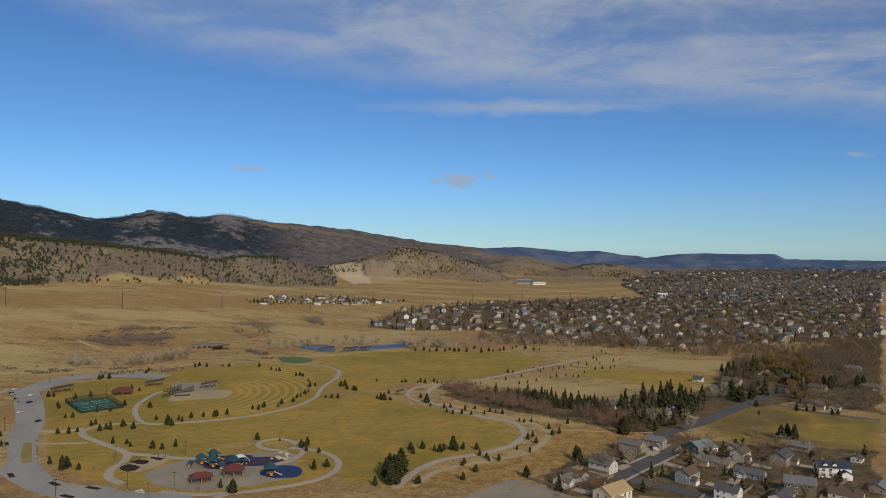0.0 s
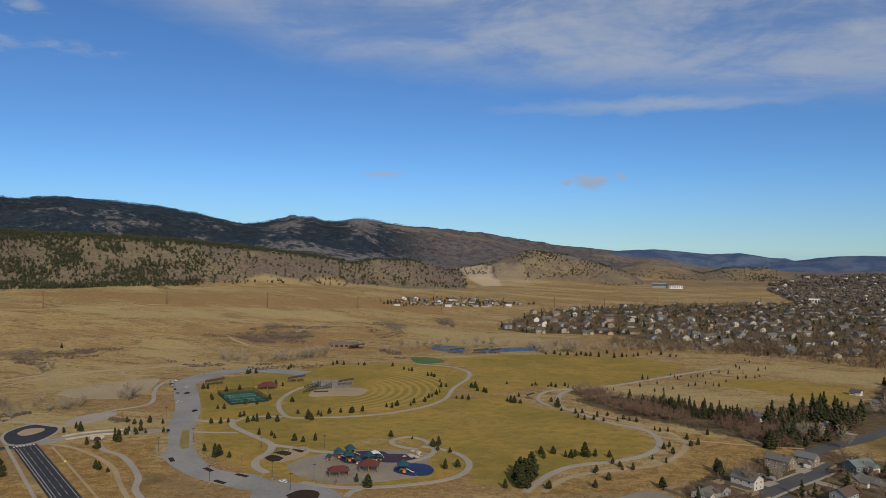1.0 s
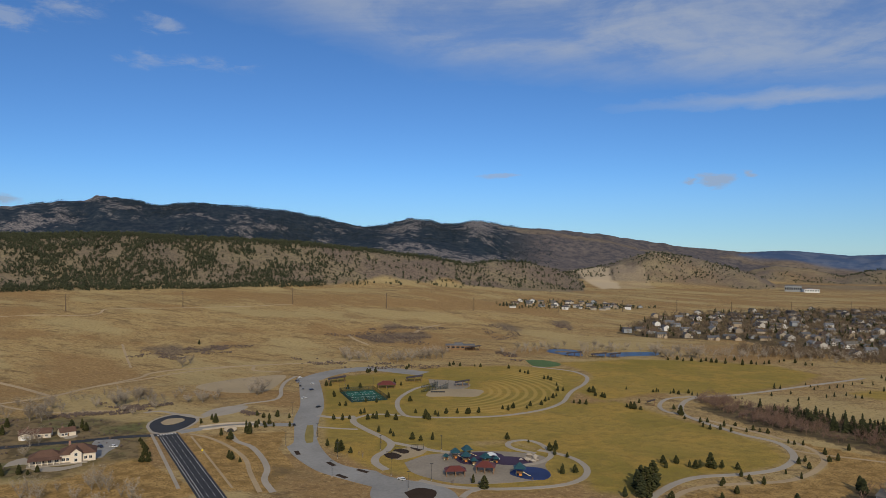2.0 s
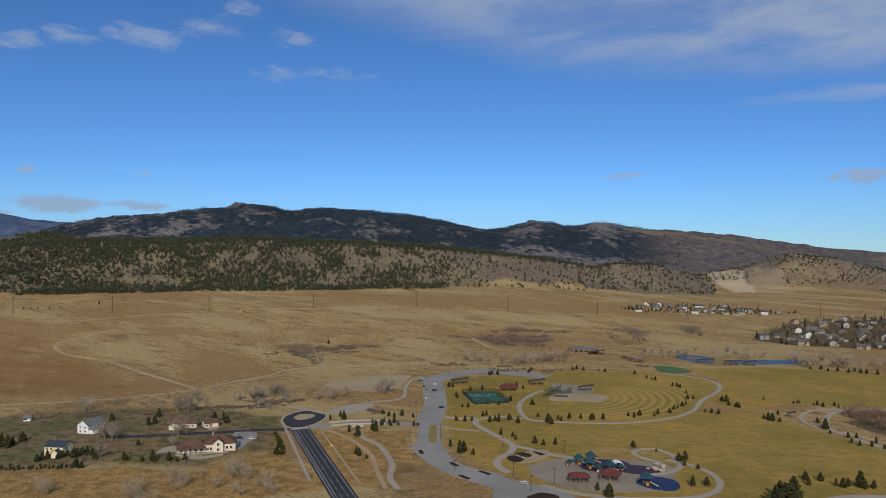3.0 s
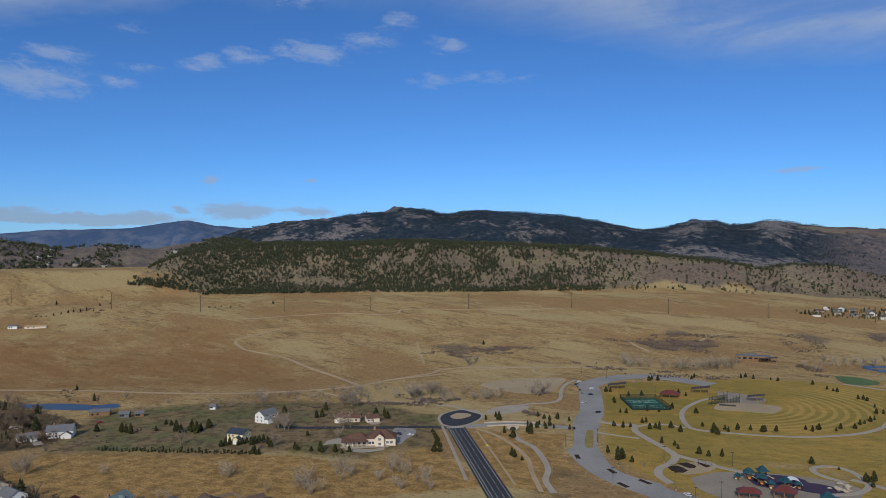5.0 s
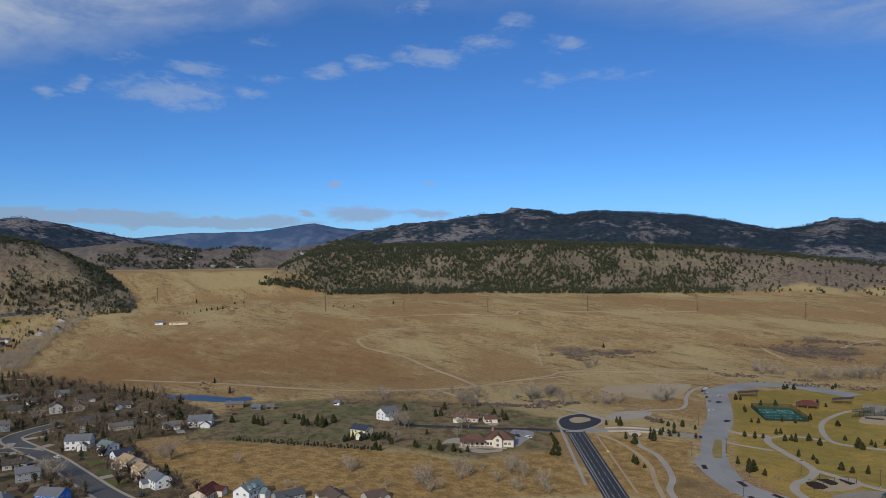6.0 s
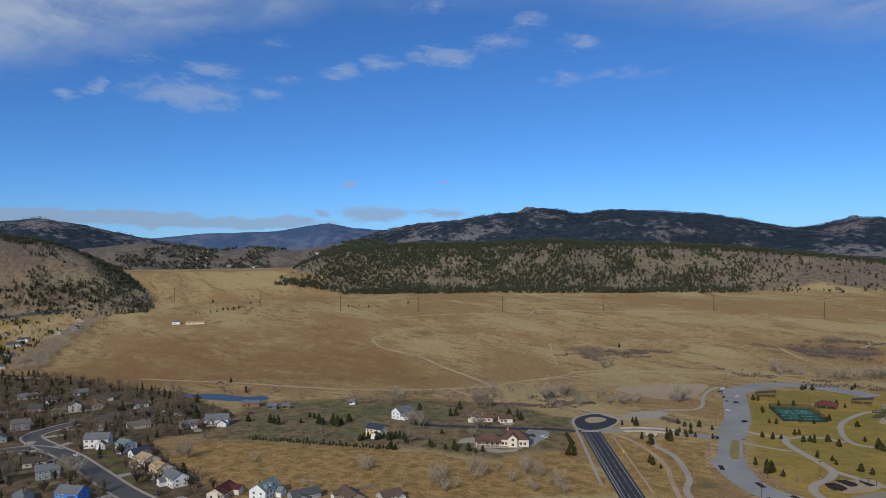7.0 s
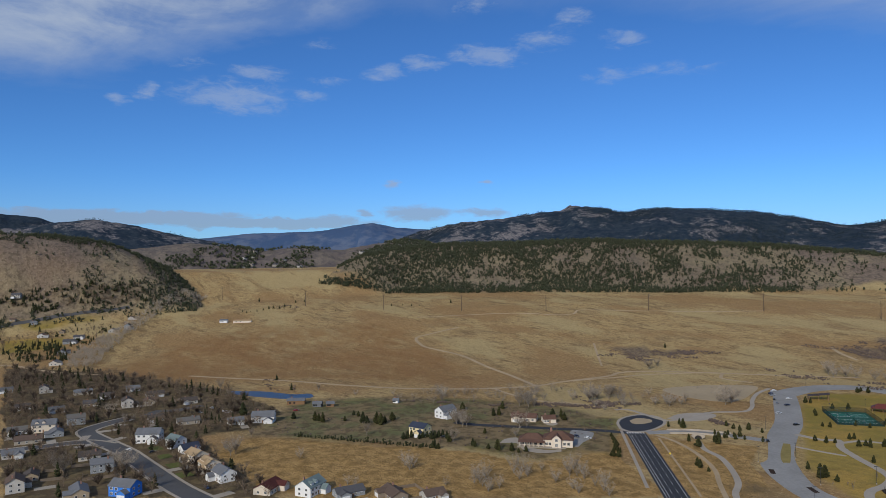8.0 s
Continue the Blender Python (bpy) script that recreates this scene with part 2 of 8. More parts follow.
SPUR = [(51.7, 478), (65.7, 472.6), (84.3, 470.1), (113.9, 466.1), (137.3, 465.6)]
HOOK = [(-10.9, 551.2), (-21.9, 558), (-27.3, 575.1), (-25.2, 597.9), (-17.2, 612), (0.9, 624.4)]
OVAL = [(-222.9, 591.5), (-228.2, 571.7), (-226.1, 536.3), (-218, 510.6), (-204.8, 486.9), (-194.6, 477.1), (-178.6, 479.8), (-148.9, 491.8), (-127.8, 506.8), (-108.2, 533.6), (-99.7, 563.3), (-100.2, 595.7), (-99.3, 616.2), (-95.1, 647.5), (-96.8, 676.9), (-105.2, 697.1), (-121.7, 712.8), (-158.8, 723.8)]
MIDPATH = [(-256.3, 456.2), (-238.7, 455.9), (-232.3, 462.9), (-223, 447), (-205.6, 431.5), (-189.1, 418.8), (-177.8, 407.1), (-174, 391.7), (-174.4, 378.6), (-169.5, 366.6), (-158.6, 357.2)]
MIDLINK = [(-228.1, 457.2), (-224.2, 470.5), (-214.1, 477), (-200.7, 477.1)]
SIDE = [(-241.4, 427.5), (-226.4, 428.7), (-212.3, 431.2)]
PLAYTOP = [(-178.8, 409.4), (-161.6, 405.1), (-147.7, 401.5), (-135.3, 401.3)]
LOOP = [(-135.3, 347.1), (-118.7, 343.5), (-98.9, 346.4), (-80.4, 354.2), (-65, 364.8), (-57.5, 376.4), (-55.6, 389.9), (-59, 402.9), (-67.3, 414.3), (-78.5, 420.9), (-89.4, 424.1)]
INNER = [(-89.5, 416.5), (-101.8, 420.6), (-108.5, 426.4), (-109.8, 435.5), (-102.5, 443.1), (-92.5, 438.9), (-83.5, 425.7), (-79.9, 414.4), (-82.8, 400.7), (-91.9, 390.4)]
SPURPLAY = [(-106.8, 329.8), (-106.1, 339.2), (-102.7, 344.5)]
CREEKPATH = [(-285.2, 393.2), (-269.9, 378.7), (-253.6, 370.7), (-234.2, 352.9), (-219.9, 336.1), (-210.9, 319.8), (-196.2, 305.1)]
CREEKTRAIL = [(-309.6, 383.6), (-292.6, 380.2), (-266.9, 367), (-242.6, 348.4), (-224.4, 327.1), (-202.5, 303.3)]
SHOULDER = [(-304.8, 379.3), (-257.2, 337.7), (-219.2, 304.1)]
SIDEWALK = [(-332, 374.6), (-283.7, 330.6), (-243.3, 293.6)]
WESTPATH = [(-355, 590.6), (-349.3, 563.5), (-335.5, 533.5), (-320.8, 509.4), (-316.1, 491.1), (-328.3, 471.3), (-330.8, 449.5), (-329.8, 428.5), (-335.9, 421.8), (-372, 428.8), (-378.4, 420)]
BRIDGE = [(-318, 383.7), (-310.5, 396.3), (-298.5, 410), (-280, 420), (-258.9, 427.1)]
DRIVE = [(-325.5, 373.6), (-343.8, 361.8), (-359.7, 345.7), (-374.8, 333.5), (-392.5, 317.9), (-408.3, 305.2), (-421, 299.6)]
TRACK = [(-750.2, 203.8), (-712.2, 231.8), (-662.3, 270.5), (-607, 303.3), (-560.4, 336.4), (-525.1, 373.9), (-505.9, 403.6), (-491.3, 441.1), (-491.1, 479.8), (-485.8, 531.5), (-491, 553.6), (-475.7, 581.9), (-415.8, 634), (-376.7, 665.4), (-332.6, 703.5)]
TRACKB = [(-491.3, 441.1), (-549.5, 459.9), (-599.7, 471.1), (-665.5, 486.1), (-713.3, 483.5), (-743.8, 483.3), (-781.6, 497.6), (-792, 514.7), (-796, 548.9), (-799.1, 577.3)]
TRACKC = [(-491.1, 479.8), (-475.1, 535.5), (-467.9, 563.9), (-430.9, 624.1), (-410.5, 604.2), (-380.3, 605.7)]
TRACKD = [(-505.9, 403.6), (-471.5, 397.6), (-434.9, 399.4), (-416.4, 412.9), (-392.6, 419.7)]
POLELINE = [(-892.4, 570.4), (-848.5, 667.4), (-759.4, 743.2), (-766.2, 784.8), (-693.4, 849.4), (-586.9, 964.9)]
STREET_W = [(-318, 114), (-340, 109), (-360.4, 104.5), (-392.2, 99), (-438, 95), (-480.6, 91.4), (-509.5, 86.4), (-548.9, 80), (-563, 85.5), (-575, 102), (-580, 113)]
STREET_W2 = [(-505, 87), (-524, 74), (-528, 50), (-531, 27)]
STREET_W3 = [(-577, 124), (-593, 137), (-588, 148), (-594, 171)]
STREET_N = [(88.7, 371.3), (103.5, 388.6), (123.5, 409.9), (144.2, 433.5)]
STREET_N2 = [(99, 371.6), (117.4, 356.6), (132, 343.4)]
ROAD_NE = [(119.2, 435.2), (145.4, 464.9), (177.2, 492.7), (210.3, 527.4), (250.3, 571.6), (280.9, 603.9), (320.4, 640.3)]
ROAD_NE2 = [(246.6, 563.2), (263.9, 544.2), (275.9, 526.3), (308.6, 505.3)]
LAWN_PLAY = [(-254.5, 458.4), (-215.6, 393.9), (-172.8, 359.4), (-135.6, 348), (-98.6, 345.6), (-72.2, 356.5), (-55.6, 379.8), (-57.9, 399.9), (-70.8, 415.7), (-85.4, 421.4), (-109.1, 432.9), (-126.7, 418.7), (-201.7, 473.3), (-228.5, 474.7)]
LAWN_MAIN = [(-200.3, 470.2), (-146.9, 485.3), (-110, 521.3), (-95.2, 558), (-58.4, 584), (-13, 535.6), (21, 507.6), (44.2, 487), (50.3, 461.8), (43.6, 439.4), (23.4, 420.4), (2.2, 408.1), (-12.2, 388.9), (-25, 362.5), (-47.5, 363.3), (-71.8, 421.5), (-110.7, 439.3), (-159.7, 409.5)]
LAWN_NORTH = [(-96.7, 609.2), (-92, 681.4), (-105.4, 717.5), (-141.2, 755.8), (-74.7, 808.5), (-2, 825.3), (74, 818.1), (112.5, 773.4), (84, 710.5), (26.5, 644.3), (-34, 627), (-71.5, 580.2)]
LAWN_BALL = [(-183.6, 487.4), (-205.8, 510), (-215, 551), (-223.3, 599.5), (-228, 658.4), (-200.5, 700.8), (-155, 706.8), (-120.4, 673.3), (-105.9, 606.5), (-111, 547.1), (-137.1, 509.8)]
LAWN_ALL = [(-305.2, 549.7), (-315.5, 607.9), (-274.9, 644.9), (-238.8, 689.7), (-182, 720.9), (-123.5, 723), (-97.2, 679.9), (-98.1, 608.8), (-95.2, 558), (-107.5, 529.8), (-146.9, 485.3), (-200.3, 470.2), (-226.2, 470), (-252.8, 455.4)]
PLAZA_W = [(-336.1, 427.9), (-340, 447.2), (-332.4, 463.6), (-321.7, 465.4), (-316.7, 448.1), (-323, 431)]
DARKFIELD = [(176.1, 489.5), (244.8, 559.1), (305.6, 500.3), (259.9, 425.2), (211.5, 435.6), (183.1, 449.9)]
YARD_W = [(-475.8, 166.1), (-565.8, 240.9), (-526.9, 316.2), (-472.3, 364.8), (-408.4, 398.7), (-355, 396.8), (-327.5, 365.9), (-313.8, 315.5), (-336.2, 280.9), (-396, 237.4), (-448.3, 190.7)]
LAWN_LEFT = [(-322.7, 599.8), (-260.7, 611.6), (-232.9, 596.8), (-232.7, 546), (-206.9, 475.4), (-249.3, 463.4), (-292.2, 529)]
FIELD_NE = [(142.4, 704.4), (192.8, 706.9), (249, 678.7), (199.4, 586.8), (173, 633.7), (116.4, 681.3)]
LAWN_HOUSE = [(-383.8, 277.6), (-394.9, 314.8), (-347.4, 339), (-315.8, 312.7), (-317.1, 286.4), (-359.5, 264.2)]
LAWN_SHED = [(-539.6, 249.2), (-537.9, 289.7), (-475.5, 316.5), (-465.6, 279.4), (-491.2, 245.2)]
BALLSAND = [(-216.1, 582.8), (-198.4, 587.9), (-172.9, 587.4), (-168.5, 569), (-171.6, 558.7), (-191.4, 553), (-208.1, 548.3)]
PLAZA = [(-154.7, 372.9), (-148.7, 390.4), (-138.1, 399.3), (-117.4, 411.2), (-94.3, 415.2), (-81.2, 409.2), (-79.2, 394), (-72.7, 377), (-80.3, 367.1), (-101, 353.9), (-117.7, 349.3), (-132.7, 352.6), (-144.8, 359)]
BEIGE = [(-398.4, 563.5), (-370.6, 592.1), (-353.1, 562.4), (-342.8, 514.6), (-382.2, 503.4), (-411, 519.5)]
POND1 = [(-96, 854), (-47, 877), (-43, 852), (-62, 838), (-92, 822), (-111, 829)]
POND2 = [(-169, 851), (-140, 859), (-126.6, 836), (-124, 812), (-160, 825)]
PONDW = [(-644, 208), (-621, 233), (-592, 249), (-585, 262), (-569, 256), (-577, 236), (-618, 211)]
GREENCOURT = [(-175.7, 763.0), (-158.4, 769.7), (-136.4, 754.2), (-136.9, 733.4), (-157.7, 727.4)]
TOWN_W = [(-943.1, 53.4), (-849.5, 125.1), (-760.5, 168.1), (-645.9, 210.1), (-526.2, 214.8), (-489, 174.7), (-496.4, 138.4), (-445.1, 137.6), (-378.2, 135), (-340.1, 138.5), (-423.8, 23.8)]
TOWN_N = [(-109.9, 1055.9), (-63.8, 1291), (141.4, 1544.4), (454.7, 1673), (951.1, 1562), (589.3, 967.1), (284.8, 870.1), (155.7, 913.1), (54.2, 1027.9), (-65.9, 1015.9)]
TOWN_FAR = [(568.9, 2293), (1030.3, 2545.3), (1611.6, 2648.5), (968.6, 1590.8), (652.5, 1610.7), (481.8, 1676.1)]
POND_BELT = [(-218, 810), (-127, 887), (-31, 914), (86, 933), (164, 916), (151, 845), (51, 839), (-27, 822), (-75, 886), (-118, 812), (-140, 868), (-200, 765)]
CREEK_BELT = [(-536, 314), (-501, 391), (-466, 453), (-430, 480), (-364, 477), (-384, 427), (-414, 402), (-456, 356), (-504, 301)]
GOLD_SPOT = [(296, 613), (312, 613), (290, 557), (271, 557)]
TOWN_HORIZON = [(615, 2510), (810, 2890), (1384, 3774), (1874, 3868), (2335, 3788), (1633, 2648), (949, 2337)]
TOWN_NE = [(-0.8, 578.5), (32.2, 602.7), (135.6, 543.1), (224.3, 611), (310.4, 764.6), (589.3, 967.1), (319.1, 522.6), (275.6, 568.5), (214.5, 527.5), (180.1, 500.7), (142.4, 455.2), (111.4, 475.2), (71.9, 513.5), (28.9, 538.9)]
TOWN_NEAR = [(52.2, 370.4), (102, 434.7), (146.8, 469.2), (180.5, 443.4), (261.3, 427.5), (212.8, 347.7), (53.9, 343.8)]
APRON = [(-346.3, 339.1), (-353.3, 350.3), (-348.5, 353.6), (-340.3, 356.1), (-330.3, 344.6), (-326.6, 333.4), (-320.4, 321.6), (-324.8, 320.5)]
PATIO = [(-357, 289.6), (-362.5, 298.3), (-361.2, 306.8), (-350.7, 301.7), (-337.9, 298.1), (-326.5, 301.8), (-322.9, 310.3), (-319.2, 306.8), (-324.5, 294.3), (-336.7, 291.4), (-350.4, 297.6)]
DRIVE_TAN = [(-388.7, 355), (-388.2, 361.3), (-371.6, 353.9), (-373.4, 346.3)]
LOOPROAD = [(-336.1, 380.1), (-348.4, 391.1), (-355.7, 404.7), (-354.9, 421), (-343.3, 424.4), (-330, 415.8), (-323.5, 399.8), (-322.5, 385.3), (-327.7, 378.3)]
ISLAND = [(-347.5, 401), (-349.5, 411), (-342, 415.5), (-335.8, 411), (-336, 400), (-341, 396.5)]
SOIL = [(-224.6, 349.1), (-213, 346.1), (-196.3, 340.7), (-180.4, 335.6), (-159.7, 332.2), (-140.7, 330.5), (-140.1, 319), (-195.9, 303.5)]
STRAW_W = [(-445.1, 137.6), (-470.6, 168.1), (-445.5, 189.5), (-390.1, 233.9), (-314.5, 284.1), (-299.6, 334.6), (-227.5, 289.9), (-322, 160.5), (-375.3, 130.9)]
STRAW_C = [(-307.5, 376), (-254.5, 413.3), (-234.1, 376.1), (-205.6, 345.1), (-193.3, 304.3), (-223.8, 295.8)]
STRAW_E = [(7.8, 387.8), (52, 414.7), (69.4, 454.9), (70.6, 484.6), (43, 513.8), (92.4, 480.1), (136.2, 461.8), (115, 389.6), (-26.8, 350.4)]
GREENYARD = [(-340.8, 348), (-322.5, 360.3), (-296.4, 328.6), (-313.8, 315.5)]
GREENYARD2 = [(-385.8, 376.6), (-356.2, 404.1), (-342.4, 379.8), (-362.1, 353.3)]
THICKET = [(-1.8, 601.2), (9.1, 639.4), (32.2, 602.7), (75.3, 570.8), (126.1, 538.9), (126.4, 475.7), (111.4, 475.2), (71.9, 513.5), (29.4, 548.6)]
DARKWOOD = [(40.2, 580.2), (76.2, 577.3), (126.1, 538.9), (116.6, 515.1), (75.7, 540.7)]
DARKWOOD2 = [(109.9, 461), (134.7, 539.2), (178.4, 585.9), (211.7, 576.4), (186.2, 517.7), (148.1, 473.6), (121.9, 458.6)]
DARKWOOD3 = [(271.9, 710.8), (319.1, 729.6), (346, 714.3), (360.7, 699.2), (312.5, 614.8), (237.6, 562.8), (239, 599.8)]
GOLDWOOD = [(296.5, 690), (347.1, 766.3), (384.2, 768.4), (374.8, 715.7), (312.5, 614.8), (287.9, 613.7)]
BELT = [(39.6, 879.3), (50.9, 963.2), (160.4, 941.2), (311.1, 950.9), (570.6, 936.3), (448.4, 735.3), (291.3, 794.6), (227.2, 833.7), (149.5, 876.5)]
NEWOODS = [(225.1, 587.9), (310.4, 764.6), (570.6, 936.3), (319.1, 522.6), (287.7, 548.9), (281.5, 590.2), (237.6, 562.8)]
SMALLSUB = [(-332.9, 1186.1), (-305.3, 1284.9), (-238.9, 1365.9), (-157.6, 1404.7), (-70.3, 1420), (-146.6, 1307.3), (-282.6, 1189.7)]
WILLOWS = [(-1278, 381), (-1241, 326), (-1216, 288), (-1143, 248), (-1040, 196), (-969, 165), (-915, 148), (-870, 128), (-880, 108), (-940, 118), (-962, 120), (-1040, 156), (-1105, 199), (-1186, 234), (-1227, 272), (-1256, 310), (-1293, 362)]
FOOTWOOD = [(-1290, 69), (-1284, 152), (-1284, 268), (-1240, 290), (-1244, 230), (-1246, 180), (-1259, 111), (-1271, 68)]
PAD = [(9.3, 339.7), (19.3, 352.5), (36.1, 369), (41.8, 368.3), (50.5, 358.2), (61.5, 341)]
BLUEPAD = [(-131.6, 390.5), (-130.1, 401.5), (-116.8, 408.9), (-107.9, 407.8), (-103.7, 398.3), (-107.6, 388.2), (-122.1, 382)]
BLUEPAD2 = [(-110.1, 403.5), (-95.4, 405.3), (-83.7, 397.1), (-97.9, 388.7), (-108.2, 390.3)]
BLUEPAD3 = [(-94.5, 379.1), (-89.9, 388.8), (-78.7, 388.7), (-73.1, 378.9), (-75, 370.5), (-83.6, 368.1), (-94, 373.1)]
MULCH1 = [(-172.2, 383.8), (-169.4, 389.4), (-161, 384.6), (-161.3, 378.8), (-167.3, 378.3)]
MULCH2 = [(-171.2, 393.7), (-167.8, 398.3), (-160.6, 395.5), (-161.5, 389.2)]
MULCH3 = [(-163.3, 402.1), (-160.4, 406.7), (-154, 402.2), (-155.5, 396.9)]
WALKPAD = [(-170, 386.8), (-168.5, 395.7), (-159.7, 409.5), (-152, 402.8), (-151.9, 389.5), (-160.5, 376.8)]
LOT_END = [(-159.2, 344.3), (-145.1, 340.7), (-131.2, 344.6), (-117.6, 340.3), (-109.1, 330.8), (-108.3, 321.5), (-144, 311.6)]
LOT_ISLE = [(-135.6, 326.8), (-131.4, 335.6), (-122.1, 334.7), (-119.6, 324.7), (-126.7, 317.9)]
LOT_GREEN = [(-249, 428.3), (-245.7, 430.4), (-224.1, 392.4), (-226.4, 389.4), (-235.9, 402.8)]
BROWNPAD = [(-233.5, 619.5), (-209.4, 620.5), (-189.8, 609.1), (-190.6, 587.5), (-215.5, 585.6)]
PARK = {"redshelter": (-120.9, 361.7), "redshelter2": (-107.3, 372.4), "teal1": (-130.7, 390.8), "teal2": (-125.5, 396.9), "teal3": (-122.8, 386.2), "teal4": (-111.5, 387.1), "teal5": (-88.6, 372.6), "pav1": (-304.6, 576.3), "pav2": (-241.7, 605.5), "pav3": (-253.2, 569.7), "pav4": (-194.1, 599.7), "backstop": (-207.2, 572.6), "pavn1": (-130.1, 808.1), "pavn2": (-103.1, 810.3), "pavn4": (-85.9, 815.6), "picnic": (-33.4, 575.6), "under": (-287.1, 396), "sign": (-271.7, 348.1), "swing1": (-165.7, 381), "swing2": (-164.8, 391.9), "swing3": (-157.4, 400), "rocks": (-88.6, 404.8), "dome": (-110.5, 396.4), "splash": (-98.4, 433.2)}
SITES = {"lodge": (-265.4, 811), "lodge2": (-248.4, 807.3), "yellow": (-405.6, 260.7), "whiteh": (-439.4, 305), "tanh": (-394.9, 343.4), "tanh2": (-380.6, 353.7), "mansion": (-336.4, 311), "barn": (-552.8, 235.4), "shed1": (-532, 244.7), "shed2": (-526, 252.7), "shed3": (-505.6, 301.8), "trailer": (-501.9, 281.3), "farmb": (-1052, 363.9), "farmb2": (-1070.2, 342), "bigb": (258.8, 2284.5), "whiteb": (514.5, 1679.9), "darkb": (673.7, 1663.3), "grayh": (207.5, 380.9), "oliveh": (176.7, 353.2), "tanbig": (82, 343), "beigeh": (-574.4, 57), "greyw": (-499.7, 110), "blueh": (-395, 75), "tealh": (-477, 121), "navyh": (-458, 124), "tanw": (-434.5, 121.8), "tanw2": (-411, 122.4), "whitew": (-389, 123.5), "whitefar": (-508.7, 191.2), "redroof": (-356, 136), "gablew": (-340, 152), "greenh": (154.1, 427.8), "scar1": (-150.2, 2524.9), "scar2": (-74.5, 2448.9)}
FARM_LAND = [(-521, 2964), (-278, 2425), (-252, 2265), (-225, 2230), (-188, 1943), (-231, 1856), (-319, 2209)]
SAND_SLOPE = [(-277, 2455), (-156, 2371), (-105, 2114), (-188, 1943), (-252, 2265)]
BRUSH_FOLDS = [[(-409, 823), (-347, 897), (-324, 871), (-324, 828), (-366, 788)], [(-581, 643), (-554, 679), (-522, 650), (-522, 620), (-553, 627)], [(-535, 666), (-519, 689), (-503, 679), (-516, 647)],
               [(-284, 1040), (-242, 1013), (-227, 978), (-255, 973)], [(-217, 1108), (-197, 1129), (-166, 1052), (-192, 1058)], [(-409, 900), (-395, 925), (-377, 902), (-389, 882)]]
BANKS = [[(-352, 882), (-355, 926), (-345, 965)], [(-420, 823.5), (-398, 800), (-371, 780)]]
CATTLE_TRAIL = [(-612, 644), (-575, 610), (-526, 565)]
VALLEY_FIELDS = [[(-1236, 73), (-1237, 169), (-1215, 207), (-1200, 112)], [(-1219, 89), (-1211, 196), (-1155, 201), (-1111, 156), (-1175, 85)], [(-1173, 64), (-1130, 137), (-1055, 128), (-1049, 57)]]
VALLEY = [(-1236, 60), (-1240, 190), (-1190, 225), (-1105, 185), (-1030, 150), (-940, 110), (-985, 55)]
VALLEY_ROAD = [(-1226, 58), (-1232, 109), (-1234, 168), (-1234, 191), (-1235, 243)]
VALLEY_PATH = [(-982, 52), (-949, 69), (-860, 98), (-814, 133)]
VALLEY_PINES = [(-1106, 77), (-1055, 128), (-947, 117), (-983, 68)]
VALLEY_ROW = [(-1257, 108), (-1255, 144), (-1245, 143), (-1247, 107)]
RED_GRASS = [(-836.1, 112.5), (-923, 230.5), (-1012.2, 370.9), (-907, 498.4), (-767.7, 511.8), (-627, 484.8), (-509.3, 412.9), (-656.4, 268.1), (-764, 163.5)]

YARDS = [DARKFIELD, SOIL]
LAWNS = [DARKFIELD, VALLEY_FIELDS[0], VALLEY_FIELDS[2], LAWN_ALL, LAWN_PLAY, LAWN_MAIN, LAWN_NORTH, LAWN_BALL, LAWN_LEFT, FIELD_NE, LAWN_HOUSE, LAWN_SHED, GREENYARD, GREENYARD2]
TOWNS = [TOWN_W, TOWN_N, TOWN_FAR, TOWN_HORIZON, TOWN_NE, TOWN_NEAR]
STRAW = [STRAW_W, STRAW_C, STRAW_E]


# ---- plan: trees and things, as x, y, height ----
PINES = [(-277, 519.6, 5.4), (-281.7, 527.4, 4.4), (-281, 551.6, 5.6), (-273.2, 558.8, 6.4), (-257.3, 491.4, 4), (-252.8, 492.6, 5.1), (-244.2, 509.4, 4.8), (-235.9, 511.7, 4.6), (-233.5, 529.7, 6.2), (-305.2, 557.4, 6.4), (-301.5, 558.5, 6), (-240.8, 450.2, 5), (-233.7, 450.6, 6.2), (-230.4, 454.9, 4.2), (-229.6, 470.8, 5.2), (-228.5, 474.7, 5.1), (-218, 458.4, 5.5), (-215.7, 462.4, 5.3), (-212.7, 461.5, 7.5), (-208.3, 469.7, 6.5), (-198.8, 463.7, 6.4), (-196.4, 429.7, 5.6), (-187.9, 429.1, 4.3), (-183.3, 423.2, 4), (-168.8, 420.3, 6.2), (-162.8, 419.3, 4.7), (-156.6, 423.7, 6.3), (-211.9, 388.5, 5.8), (-199.9, 378.5, 10.2), (-199.3, 382.2, 8.4)]
